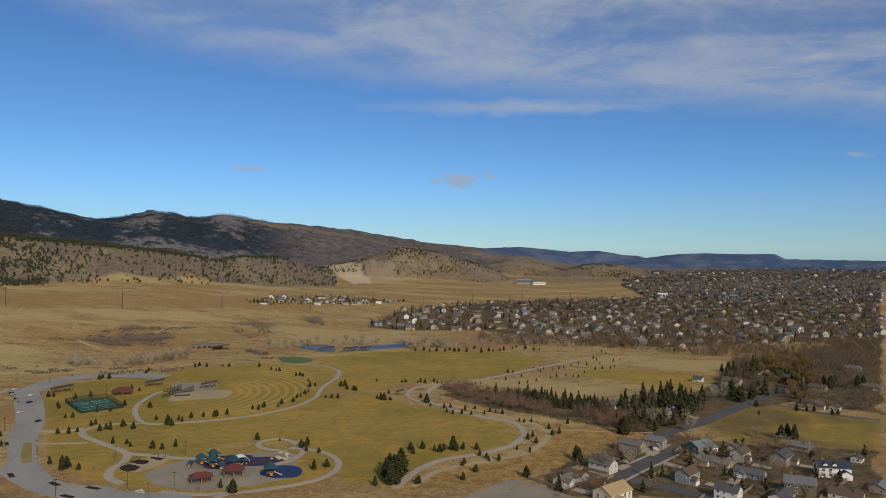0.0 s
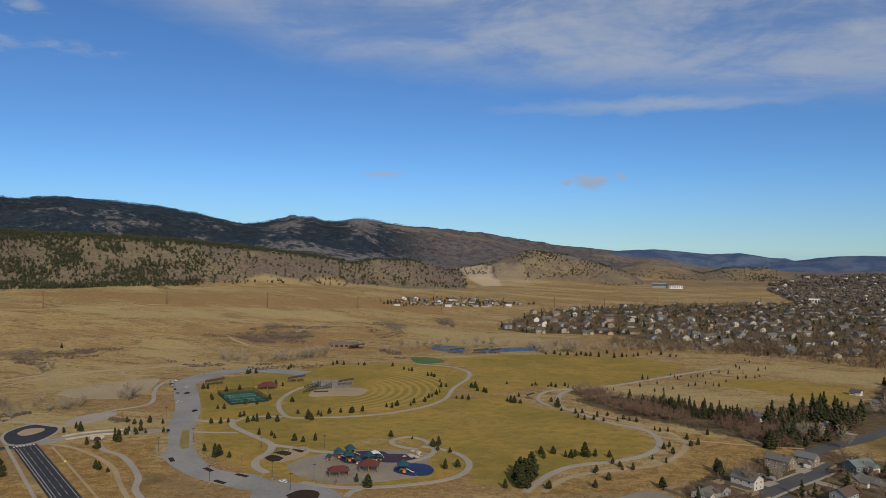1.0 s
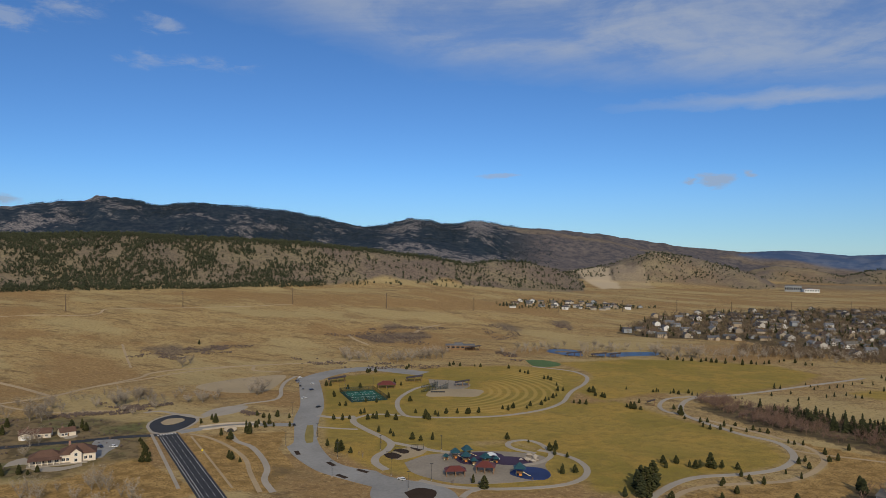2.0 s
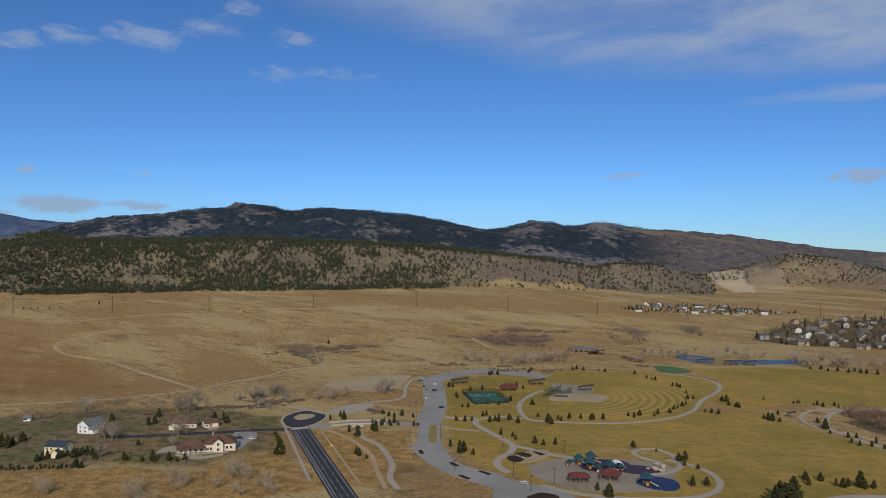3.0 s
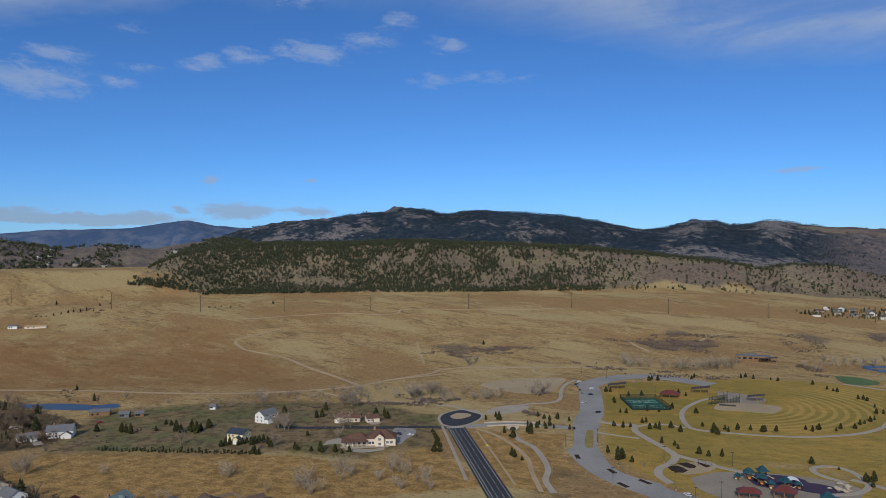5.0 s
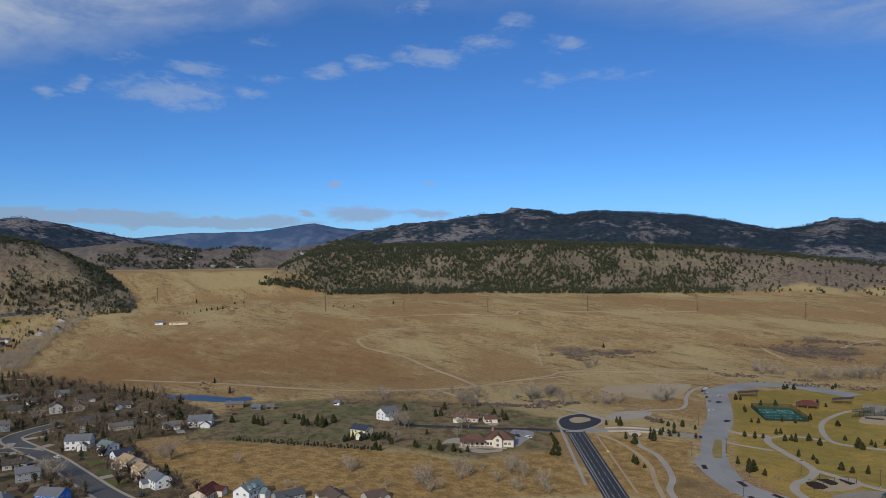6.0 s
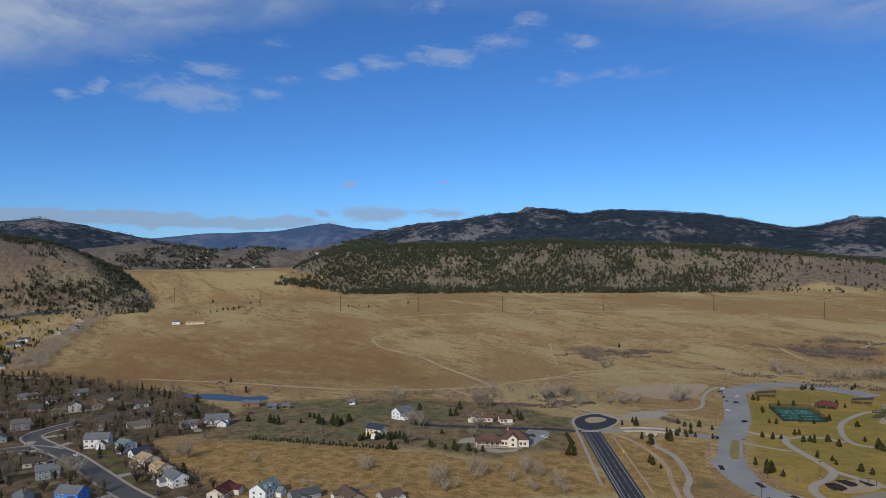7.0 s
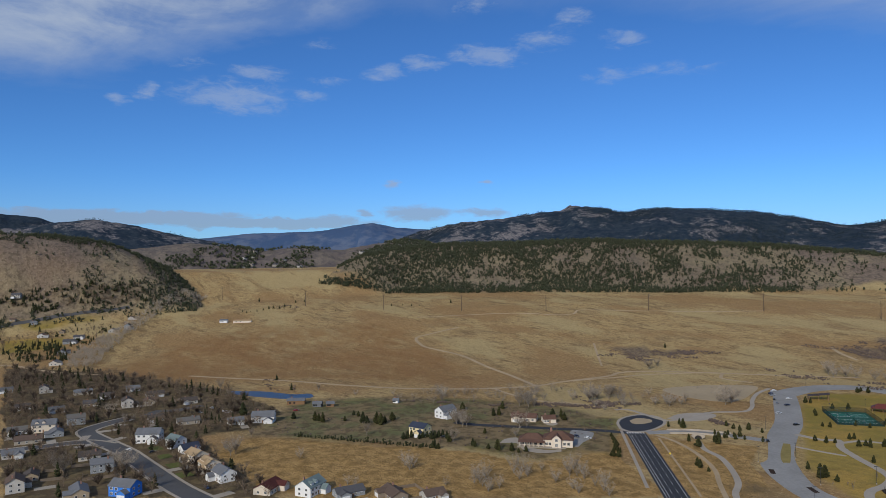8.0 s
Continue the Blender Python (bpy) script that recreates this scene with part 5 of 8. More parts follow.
class Geo:
    """Collects vertices and faces of one mesh."""

    def __init__(self):
        self.v, self.f, self.mi = [], [], []

    def poly(self, pts, m=0):
        k = len(self.v)
        self.v += [tuple(p) for p in pts]
        self.f.append(tuple(range(k, k + len(pts))))
        self.mi.append(m)

    def box(self, x0, y0, z0, x1, y1, z1, m=0):
        k = len(self.v)
        self.v += [(x0, y0, z0), (x1, y0, z0), (x1, y1, z0), (x0, y1, z0), (x0, y0, z1), (x1, y0, z1), (x1, y1, z1), (x0, y1, z1)]
        for f in ((3, 2, 1, 0), (4, 5, 6, 7), (0, 1, 5, 4), (1, 2, 6, 5), (2, 3, 7, 6), (3, 0, 4, 7)):
            self.f.append(tuple(k + i for i in f))
            self.mi.append(m)

    def solid(self, low, high, m=0):
        """A closed body between two outlines of equally many points."""
        k, c = len(self.v), len(low)
        self.v += [tuple(p) for p in low] + [tuple(p) for p in high]
        self.f.append(tuple(k + i for i in reversed(range(c))))
        self.f.append(tuple(k + c + i for i in range(c)))
        for i in range(c):
            j = (i + 1) % c
            self.f.append((k + i, k + j, k + c + j, k + c + i))
        self.mi += [m] * (c + 2)

    def tube(self, a, b, ra, rb, sides=5, m=0):
        a, b = Vector(a), Vector(b)
        d = (b - a).normalized()
        u = d.orthogonal().normalized()
        w = d.cross(u)
        ring = [u * math.cos(2 * math.pi * i / sides) + w * math.sin(2 * math.pi * i / sides) for i in range(sides)]
        self.solid([a + q * ra for q in ring], [b + q * rb for q in ring], m)

    def blob(self, c, rx, ry, rz, r, m=0):
        """An uneven lump of foliage: eight corners pushed about."""
        k = len(self.v)
        ico = ((0, 0, 1), (0.9, 0, 0.25), (0.28, 0.86, 0.2), (-0.73, 0.53, 0.25), (-0.73, -0.53, 0.15), (0.28, -0.86, 0.25), (0.3, 0.2, -0.8), (-0.3, -0.2, -0.75))
        for x, y, z in ico:
            s = r.uniform(0.72, 1.25)
            self.v.append((c[0] + x * rx * s, c[1] + y * ry * s, c[2] + z * rz * s))
        for f in ((0, 1, 2), (0, 2, 3), (0, 3, 4), (0, 4, 5), (0, 5, 1), (1, 6, 2), (2, 6, 3), (3, 6, 7), (3, 7, 4), (4, 7, 5), (5, 7, 6), (5, 6, 1)):
            self.f.append(tuple(k + i for i in f))
            self.mi.append(m)

    def make(self, name, mats, parent=None, label=""):
        ob = mesh_object(name, self.v, self.f, mats, parent, self.mi if isinstance(mats, (list, tuple)) and len(mats) > 1 else None)
        if label:
            tagged(ob, label)
        return ob


def empty(name, m=None, **tags):
    ob = new(name)
    ob.empty_display_size = 0.5
    if m is not None:
        ob.matrix_basis = m
    return tagged(ob, **tags)


def at(x, y, turn=0.0, size=1.0, z=None, tall=1.0):
    return pose(x, y, height(x, y) if z is None else z, 0, 0, turn) @ Matrix.Diagonal((size, size, size * tall, 1))


# bark, needles and twigs
BARK = plain("bark", (0.11, 0.085, 0.062), 0.95, 0.05, vary=0.3, scale=1.5)
PALE_BARK = plain("pale_bark", (0.25, 0.21, 0.165), 0.95, 0.05, vary=0.3, scale=1.5)
NEEDLES = leafy("pine_needles", (0.021, 0.024, 0.009), (0.066, 0.064, 0.023))
SPRUCE = leafy("spruce_needles", (0.018, 0.022, 0.010), (0.052, 0.055, 0.024))
HILL_PINE = leafy("hill_pine_needles", (0.024, 0.031, 0.018), (0.070, 0.075, 0.042))
TWIGS = leafy("bare_twigs", (0.15, 0.115, 0.085), (0.30, 0.25, 0.19))
GREY_TWIGS = leafy("grey_twigs", (0.23, 0.19, 0.140), (0.43, 0.36, 0.275))
RED_TWIGS = leafy("red_twigs", (0.115, 0.070, 0.052), (0.24, 0.155, 0.115))
GOLD_LEAF = leafy("golden_willow", (0.120, 0.074, 0.026), (0.240, 0.150, 0.056))
DARK_TWIGS = leafy("dark_twigs", (0.085, 0.060, 0.040), (0.215, 0.158, 0.105))
FAR_TWIGS = leafy("far_grey_twigs", (0.085, 0.068, 0.054), (0.180, 0.145, 0.115), isle=0.2)
DUSK_TWIGS = leafy("dense_dark_twigs", (0.040, 0.030, 0.024), (0.115, 0.085, 0.062))
OLIVE_TWIGS = leafy("olive_twigs", (0.135, 0.104, 0.056), (0.27, 0.210, 0.115))
SHRUB = leafy("brush", (0.080, 0.060, 0.052), (0.165, 0.125, 0.102))


def conifer(r, name="pine_tree", leaf=None, slim=0.36, clumps=64, label=""):
    """A young conifer one metre tall."""
    tree = empty(name, pose(0, 0, -500), label=label, category="tree")
    g = Geo()
    g.tube((0, 0, -0.03), (0, 0, 0.5), 0.028, 0.02, 6)
    g.tube((0, 0, 0.5), (0, 0, 0.93), 0.02, 0.006, 5)
    g.make("trunk", BARK, tree)
    g = Geo()
    lean = r.uniform(0, 6.28)
    for i in range(clumps):
        h = 0.08 + 0.9 * (i / clumps) ** 0.95
        rad = slim * (1 - h ** 1.4) ** 0.85 * min(1.0, 0.35 + h * 3.2) * r.uniform(0.5, 1.1) + 0.012
        a = i * 2.4 + r.uniform(-0.5, 0.5)
        rad *= 1 + 0.18 * math.cos(a - lean)
        s = 0.055 + 0.085 * (1 - h)
        g.blob((math.cos(a) * rad * 0.8, math.sin(a) * rad * 0.8, h - 0.02), s * 1.15, s * 1.15, s * 0.8, r)
    g.blob((0, 0, 0.95), 0.025, 0.025, 0.06, r)
    g.make("crown", leaf or NEEDLES, tree)
    return tree


def bare_tree(r, name="bare_tree", twig=None, bark=None, wide=0.42, limbs=9, fine=9, label="", trunk=0.22):
    """A leafless tree one metre tall: a trunk, limbs, branches and a haze of twigs."""
    tree = empty(name, pose(0, 0, -500), label=label, category="tree")
    g, c = Geo(), Geo()
    g.tube((0, 0, -0.03), (0.01, 0, trunk), 0.022, 0.015, 6)
    for i in range(limbs):
        a = i * 2.4 + r.uniform(-0.4, 0.4)
        z0 = trunk * r.uniform(0.5, 1.15)
        tip = Vector((math.cos(a) * wide * r.uniform(0.45, 1), math.sin(a) * wide * r.uniform(0.45, 1), r.uniform(0.6, 0.95)))
        root = Vector((0.01, 0, z0))
        mid = root.lerp(tip, 0.5) + Vector((0, 0, -0.06))
        g.tube(root, mid, 0.0085, 0.005, 4)
        g.tube(mid, tip, 0.005, 0.0015, 3)
        for j in range(fine):
            t = r.uniform(0.25, 1.0)
            b = (root.lerp(mid, t * 2) if t < 0.5 else mid.lerp(tip, t * 2 - 1))
            e = b + Vector((r.uniform(-1, 1), r.uniform(-1, 1), r.uniform(0.1, 1.2))) * 0.13
            c.tube(b, e, 0.0028, 0.001, 3)
            for q in range(5):
                o = b.lerp(e, r.uniform(0.3, 1))
                side = Vector((r.uniform(-1, 1), r.uniform(-1, 1), r.uniform(0.0, 1))) * 0.09
                w = side.orthogonal().normalized() * 0.0032
                c.poly((o - w, o + w, o + side))
    g.make("trunk", bark or PALE_BARK, tree)
    c.make("crown", twig or TWIGS, tree)
    return tree


def scatter(name, spots, shapes, mats, label, category, sink=0.05):
    """Trees or bushes beyond counting, joined in one mesh. spots: x, y, size, kind."""
    vs, loops, sizes, mi, off = [], [], [], [], 0
    arr = np.array([(x, y, s) for x, y, s, k in spots])
    kind = np.array([k for *_, k in spots])
    base = ground(arr[:, 0], arr[:, 1])
    for k in sorted(set(kind.tolist())):
        rows, z = arr[kind == k], base[kind == k]
        tv = np.array(shapes[k].v)
        tl, ts = np.array([i for f in shapes[k].f for i in f]), np.array([len(f) for f in shapes[k].f])
        c = len(rows)
        rs = np.random.RandomState(c + int(k))
        a, w, tall = rs.uniform(0, 6.28, c), rs.uniform(0.85, 1.2, c), rs.uniform(0.85, 1.15, c)
        ca, sa = (np.cos(a) * rows[:, 2] * w)[:, None], (np.sin(a) * rows[:, 2] * w)[:, None]
        p = np.stack([tv[:, 0] * ca - tv[:, 1] * sa + rows[:, 0:1], tv[:, 0] * sa + tv[:, 1] * ca + rows[:, 1:2], tv[:, 2] * (rows[:, 2] * tall)[:, None] + (z - sink * rows[:, 2])[:, None]], -1)
        vs.append(p.reshape(-1, 3))
        loops.append((tl[None, :] + off + np.arange(c)[:, None] * len(tv)).ravel())
        sizes.append(np.tile(ts, c))
        mi.append(np.tile(np.array(shapes[k].mi), c))
        off += c * len(tv)
    V, loops, sizes, mi = (np.concatenate(q) for q in (vs, loops, sizes, mi))
    me = bpy.data.meshes.new(name)
    me.vertices.add(len(V))
    me.vertices.foreach_set("co", V.ravel())
    me.loops.add(len(loops))
    me.loops.foreach_set("vertex_index", loops.astype(np.int32))
    me.polygons.add(len(sizes))
    me.polygons.foreach_set("loop_start", np.concatenate([[0], np.cumsum(sizes)[:-1]]).astype(np.int32))
    for m in mats:
        me.materials.append(m)
    me.polygons.foreach_set("material_index", np.array(mi, dtype=np.int32))
    me.update(calc_edges=True)
    return tagged(new(name, me), label, category, kind="stuff")


def bush_shape(seed, blobs, wide, low=0.25, m=0, top=0.75):
    r, g = random.Random(seed), Geo()
    for i in range(blobs):
        a, q = r.uniform(0, 6.28), r.uniform(0, 1) ** 0.6
        h = low + (top - low) * r.random()
        s = r.uniform(0.14, 0.26)
        g.blob((math.cos(a) * wide * q * (1.15 - h * 0.6), math.sin(a) * wide * q * (1.15 - h * 0.6), h), s, s, s * 0.95, r, m)
    return g


def cone_shape(seed, blobs=7, m=0, wide=0.26):
    """A conifer of small overlapping sprays round a tapering core."""
    r, g = random.Random(seed), Geo()
    blobs = blobs * 2 + 2
    for i in range(blobs):
        h = 0.10 + 0.84 * i / (blobs - 1)
        a = i * 2.4 + r.uniform(-0.5, 0.5)
        q = wide * (1 - h) * r.uniform(0.45, 0.95)
        s = 0.055 + wide * 0.5 * (1 - h)
        g.blob((math.cos(a) * q, math.sin(a) * q, h), s, s, 0.11, r, m)
    return g


def twig_shape(seed, rays=60, m=0, wide=0.42, w=0.009, limbs=7):
    """A small leafless tree: a stem, limbs and fine twigs along them, as thin blades."""
    r, g = random.Random(seed), Geo()

    def blade(a, b, s, taper=0.3):
        n_ = (b - a).cross(Vector((r.uniform(-1, 1), r.uniform(-1, 1), r.uniform(-1, 1)))).normalized() * s
        g.poly((a - n_, a + n_, b + n_ * taper, b - n_ * taper), m)

    g.poly(((-0.018, 0, -0.05), (0.018, 0, -0.05), (0.01, 0, 0.4)), m)
    g.poly(((0, -0.018, -0.05), (0, 0.018, -0.05), (0, 0.01, 0.4)), m)
    arms = []
    for i in range(limbs):
        a = i * 2.4 + r.uniform(-0.4, 0.4)
        q = r.uniform(0.25, 1)
        b, e = Vector((0, 0, r.uniform(0.1, 0.35))), Vector((math.cos(a) * wide * q, math.sin(a) * wide * q, r.uniform(0.62, 0.98) - 0.2 * q))
        arms.append((b, e))
        blade(b, e, w * 1.5)
    for i in range(rays):
        b, e = arms[i % limbs]
        o = b.lerp(e, r.uniform(0.25, 1.0))
        blade(o, o + Vector((r.uniform(-1, 1), r.uniform(-1, 1), r.uniform(-0.1, 1.2))).normalized() * r.uniform(0.1, 0.24), w)
    return g


def fill(poly, count, seed, lo, hi, kinds, clump=60.0, bias=-0.2):
    """Random spots in a polygon, gathered in drifts."""
    r = random.Random(seed)
    xs, ys = [p[0] for p in poly], [p[1] for p in poly]
    rs = np.random.RandomState(seed)
    m = count * 40
    x, y = rs.uniform(min(xs), max(xs), m), rs.uniform(min(ys), max(ys), m)
    ok = inside(x, y, poly)
    ok[ok] = fbm(x[ok] / clump, y[ok] / clump, 2, seed) > bias + rs.uniform(-0.3, 0.3, ok.sum())
    return [(a, b, r.uniform(lo, hi), r.choice(kinds)) for a, b in zip(x[ok][:count], y[ok][:count])]


# house materials
def tinted(name, colours, rough=0.8, boards=0.0):
    """One of a few colours, picked house by house, with weathering."""
    m, k, b = material(name, rough, 0.2)
    one = k.add("ShaderNodeObjectInfo", 5)
    at_ = k.add("ShaderNodeTexCoord", 3)
    col = colours[0]
    for i, c in enumerate(colours[1:]):
        col = k.mix(k.math("GREATER_THAN", one, (i + 1) / len(colours)), col, c)
    f = k.math("ADD", 0.8, k.math("MULTIPLY", k.noise(at_, 0.5, 5.0, 0.65), 0.4))
    k.put(b.inputs["Base Color"], k.mix(1.0, col, k.add("ShaderNodeCombineXYZ", X=f, Y=f, Z=f), "MULTIPLY"))
    if boards:
        wave = k.tree.nodes.new("ShaderNodeTexWave")
        wave.bands_direction = "Z"
        wave.inputs["Scale"].default_value = boards
        k.put(wave.inputs["Vector"], at_)
        k.put(b.inputs["Normal"], k.add("ShaderNodeBump", Strength=0.4, Distance=0.03, Height=wave.outputs[1]))
    return m


WALL = tinted("house_siding", [(0.52, 0.48, 0.42), (0.36, 0.31, 0.24), (0.42, 0.39, 0.34), (0.26, 0.21, 0.155), (0.62, 0.60, 0.56), (0.27, 0.285, 0.295), (0.36, 0.285, 0.195)], boards=1.2)
ROOF = tinted("roof_shingles", [(0.080, 0.066, 0.057), (0.105, 0.105, 0.108), (0.135, 0.125, 0.112), (0.085, 0.082, 0.085), (0.115, 0.080, 0.060), (0.15, 0.153, 0.16)], 0.9, boards=0.9)
WHITE = plain("white_paint", (0.74, 0.73, 0.70), 0.6, 0.3, vary=0.1)
TRIM = plain("trim_paint", (0.66, 0.65, 0.62), 0.6, 0.3, vary=0.1)
STEEL = plain("galvanised_steel", (0.30, 0.31, 0.31), 0.5, 0.4, 0.4, vary=0.15)
DARK_METAL = plain("dark_metal", (0.035, 0.035, 0.036), 0.6, 0.4, 0.2, vary=0.15)
WOOD_POLE = plain("weathered_pole", (0.12, 0.085, 0.058), 0.9, 0.1, vary=0.3, scale=1.5)
TIMBER = plain("timber", (0.22, 0.13, 0.07), 0.85, 0.15, vary=0.25)
BRICK = plain("brick_chimney", (0.30, 0.17, 0.125), 0.9, 0.1, vary=0.3, scale=2)
YELLOW_WALL = plain("yellow_siding", (0.72, 0.60, 0.33), 0.8, 0.2, vary=0.1)
BLUE_WALL = plain("blue_siding", (0.05, 0.20, 0.62), 0.7, 0.25, vary=0.12)
CREAM = plain("cream_stucco", (0.66, 0.57, 0.45), 0.85, 0.15, vary=0.14)
OLIVE = plain("olive_siding", (0.15, 0.135, 0.085), 0.85, 0.15, vary=0.14)
BROWN_ROOF = plain("brown_tiles", (0.125, 0.072, 0.052), 0.9, 0.1, vary=0.3, scale=1.0)
NAVY_ROOF = plain("slate_roof", (0.040, 0.048, 0.072), 0.85, 0.2, vary=0.25, scale=1.0)
GREY_ROOF = plain("grey_shingles", (0.145, 0.148, 0.155), 0.9, 0.1, vary=0.25, scale=1.0)
TAN_ROOF = plain("tan_shingles", (0.36, 0.26, 0.15), 0.9, 0.1, vary=0.25, scale=1.0)
GREEN_ROOF = plain("green_grey_shingles", (0.15, 0.19, 0.185), 0.9, 0.1, vary=0.25, scale=1.0)
MAROON_ROOF = plain("maroon_shingles", (0.085, 0.030, 0.026), 0.9, 0.1, vary=0.25, scale=1.0)
RED_ROOF = plain("red_metal_roof", (0.120, 0.030, 0.022), 0.55, 0.35, vary=0.2, scale=0.8)
TEAL_ROOF = plain("teal_roof", (0.014, 0.062, 0.078), 0.55, 0.35, vary=0.2, scale=0.8)
GLASS, _k, _b = material("window_glass", 0.08, 0.6)
_b.inputs["Base Color"].default_value = (0.02, 0.025, 0.032, 1)


def gable(g, x0, x1, y0, y1, z, rise, along="x", over=0.45, thick=0.22):
    """A pitched roof as two thick slabs."""
    if along == "x":
        ym = (y0 + y1) / 2
        d = rise * over / ((y1 - y0) / 2)
        for a, s in ((y0 - over, 1), (y1 + over, -1)):
            low = [(x0 - over, a, z - d), (x1 + over, a, z - d), (x1 + over, ym, z + rise), (x0 - over, ym, z + rise)]
            if s < 0:
                low.reverse()
            g.solid(low, [(p[0], p[1], p[2] + thick) for p in low])
    else:
        xm = (x0 + x1) / 2
        d = rise * over / ((x1 - x0) / 2)
        for a, s in ((x0 - over, -1), (x1 + over, 1)):
            low = [(a, y0 - over, z - d), (a, y1 + over, z - d), (xm, y1 + over, z + rise), (xm, y0 - over, z + rise)]
            if s > 0:
                low.reverse()
            low.reverse()
            g.solid(low, [(p[0], p[1], p[2] + thick) for p in low])


def gabled_body(g, x0, x1, y0, y1, z, rise, along="x"):
    if along == "x":
        ym = (y0 + y1) / 2
        sec = [(y0, -0.4), (y1, -0.4), (y1, z), (ym, z + rise), (y0, z)]
        g.solid([(x1, *p) for p in reversed(sec)], [(x0, *p) for p in reversed(sec)])
    else:
        xm = (x0 + x1) / 2
        sec = [(x0, -0.4), (x1, -0.4), (x1, z), (xm, z + rise), (x0, z)]
        g.solid([(p[0], y0, p[1]) for p in reversed(sec)], [(p[0], y1, p[1]) for p in reversed(sec)])


def window(parent, x, y, z, w, h, face):
    """A framed window on the wall that faces one of four ways."""
    g, p = Geo(), Geo()
    t = 0.12
    for dx, dz, ww, hh in ((0, h / 2, w / 2 + t, t / 2), (0, -h / 2, w / 2 + t, t / 2), (-w / 2, 0, t / 2, h / 2), (w / 2, 0, t / 2, h / 2), (0, 0, t / 3, h / 2)):
        if face in "sn":
            s = -1 if face == "s" else 1
            a, b = sorted((y, y + s * 0.1))
            g.box(x + dx - ww, a, z + dz - hh, x + dx + ww, b, z + dz + hh)
        else:
            s = -1 if face == "w" else 1
            a, b = sorted((x, x + s * 0.1))
            g.box(a, y + dx - ww, z + dz - hh, b, y + dx + ww, z + dz + hh)
    if face in "sn":
        s = -1 if face == "s" else 1
        a, b = sorted((y, y + s * 0.04))
        p.box(x - w / 2, a, z - h / 2, x + w / 2, b, z + h / 2)
    else:
        s = -1 if face == "w" else 1
        a, b = sorted((x, x + s * 0.04))
        p.box(a, y - w / 2, z - h / 2, b, y + w / 2, z + h / 2)
    fr = g.make("window", TRIM, parent)
    p.make("pane", GLASS, fr)


def house(kind, w, d, h, rise, wall=None, roof=None, label="", wing=True, two=True, detail=True, category="house", dormer=False, side=1):
    """A house with its front to -y: a main block, a garage wing with its own gable, windows, doors and a chimney."""
    wall, roof = wall or WALL, roof or ROOF
    ob = empty(kind, pose(0, 0, -500), label=label, category=category)
    g, q = Geo(), Geo()
    gabled_body(g, -w / 2, w / 2, -d / 2, d / 2, h, rise)
    gable(q, -w / 2, w / 2, -d / 2, d / 2, h, rise)
    gx0, gx1 = (w * 0.08, w * 0.46) if side > 0 else (-w * 0.46, -w * 0.08)
    gy = -d / 2 - d * 0.38
    gh = h if not two else h * 0.56
    if wing:
        gr = rise * 0.62
        gabled_body(g, gx0, gx1, gy, 0, gh, gr, "y")
        gable(q, gx0, gx1, gy, d * 0.1, gh, gr, "y", 0.35)
    if dormer:
        for dx in (-w * 0.28, 0.0):
            gabled_body(g, dx - 1.1, dx + 1.1, -d * 0.42, 0, h + rise * 0.55, 0.8, "y")
            gable(q, dx - 1.1, dx + 1.1, -d * 0.42, 0, h + rise * 0.55, 0.8, "y", 0.25, 0.12)
    g.make("wall", wall, ob)
    q.make("roof", roof, ob)
    c = Geo()
    c.box(-w * 0.3, d * 0.1, h, -w * 0.3 + 0.9, d * 0.1 + 0.7, h + rise + 0.9)
    c.box(-w * 0.3 - 0.06, d * 0.1 - 0.06, h + rise + 0.9, -w * 0.3 + 0.96, d * 0.1 + 0.76, h + rise + 1.02)
    c.make("chimney", BRICK, ob)
    if detail:
        floors = [1.5, h - 1.3] if two else [1.5]
        for z in floors:
            for u in ((-0.36, -0.14) if side > 0 else (0.14, 0.36)):
                window(ob, w * u, -d / 2, z, 1.5, 1.3, "s")
            for u in (-0.22, 0.22):
                window(ob, w / 2, d * u, z, 1.3, 1.2, "e")
                window(ob, -w / 2, d * u, z, 1.3, 1.2, "w")
            for u in (-0.3, 0.05, 0.32):
                window(ob, w * u, d / 2, z, 1.4, 1.3, "n")
        if two:
            window(ob, (gx0 + gx1) / 2, -d / 2, h - 1.2, 1.5, 1.2, "s")
        if wing:
            p = Geo()
            m = (gx0 + gx1) / 2
            for i in range(4):
                p.box(m - 2.3, gy - 0.07, 0.05 + i * 0.56, m + 2.3, gy, 0.57 + i * 0.56)
            p.make("garage_door", WHITE, ob)
        p = Geo()
        p.box(-0.5 if side > 0 else 0.4, -d / 2 - 0.06, 0.1, 0.4 if side > 0 else 1.3, -d / 2, 2.2)
        p.make("door", TIMBER, ob)
    else:
        for z in ([1.5, h - 1.3] if two else [1.5]):
            p = Geo()
            for u in (-0.33, -0.08):
                p.box(w * u - 0.7, -d / 2 - 0.05, z - 0.6, w * u + 0.7, -d / 2, z + 0.6)
            p.make("window", GLASS, ob)
    return ob


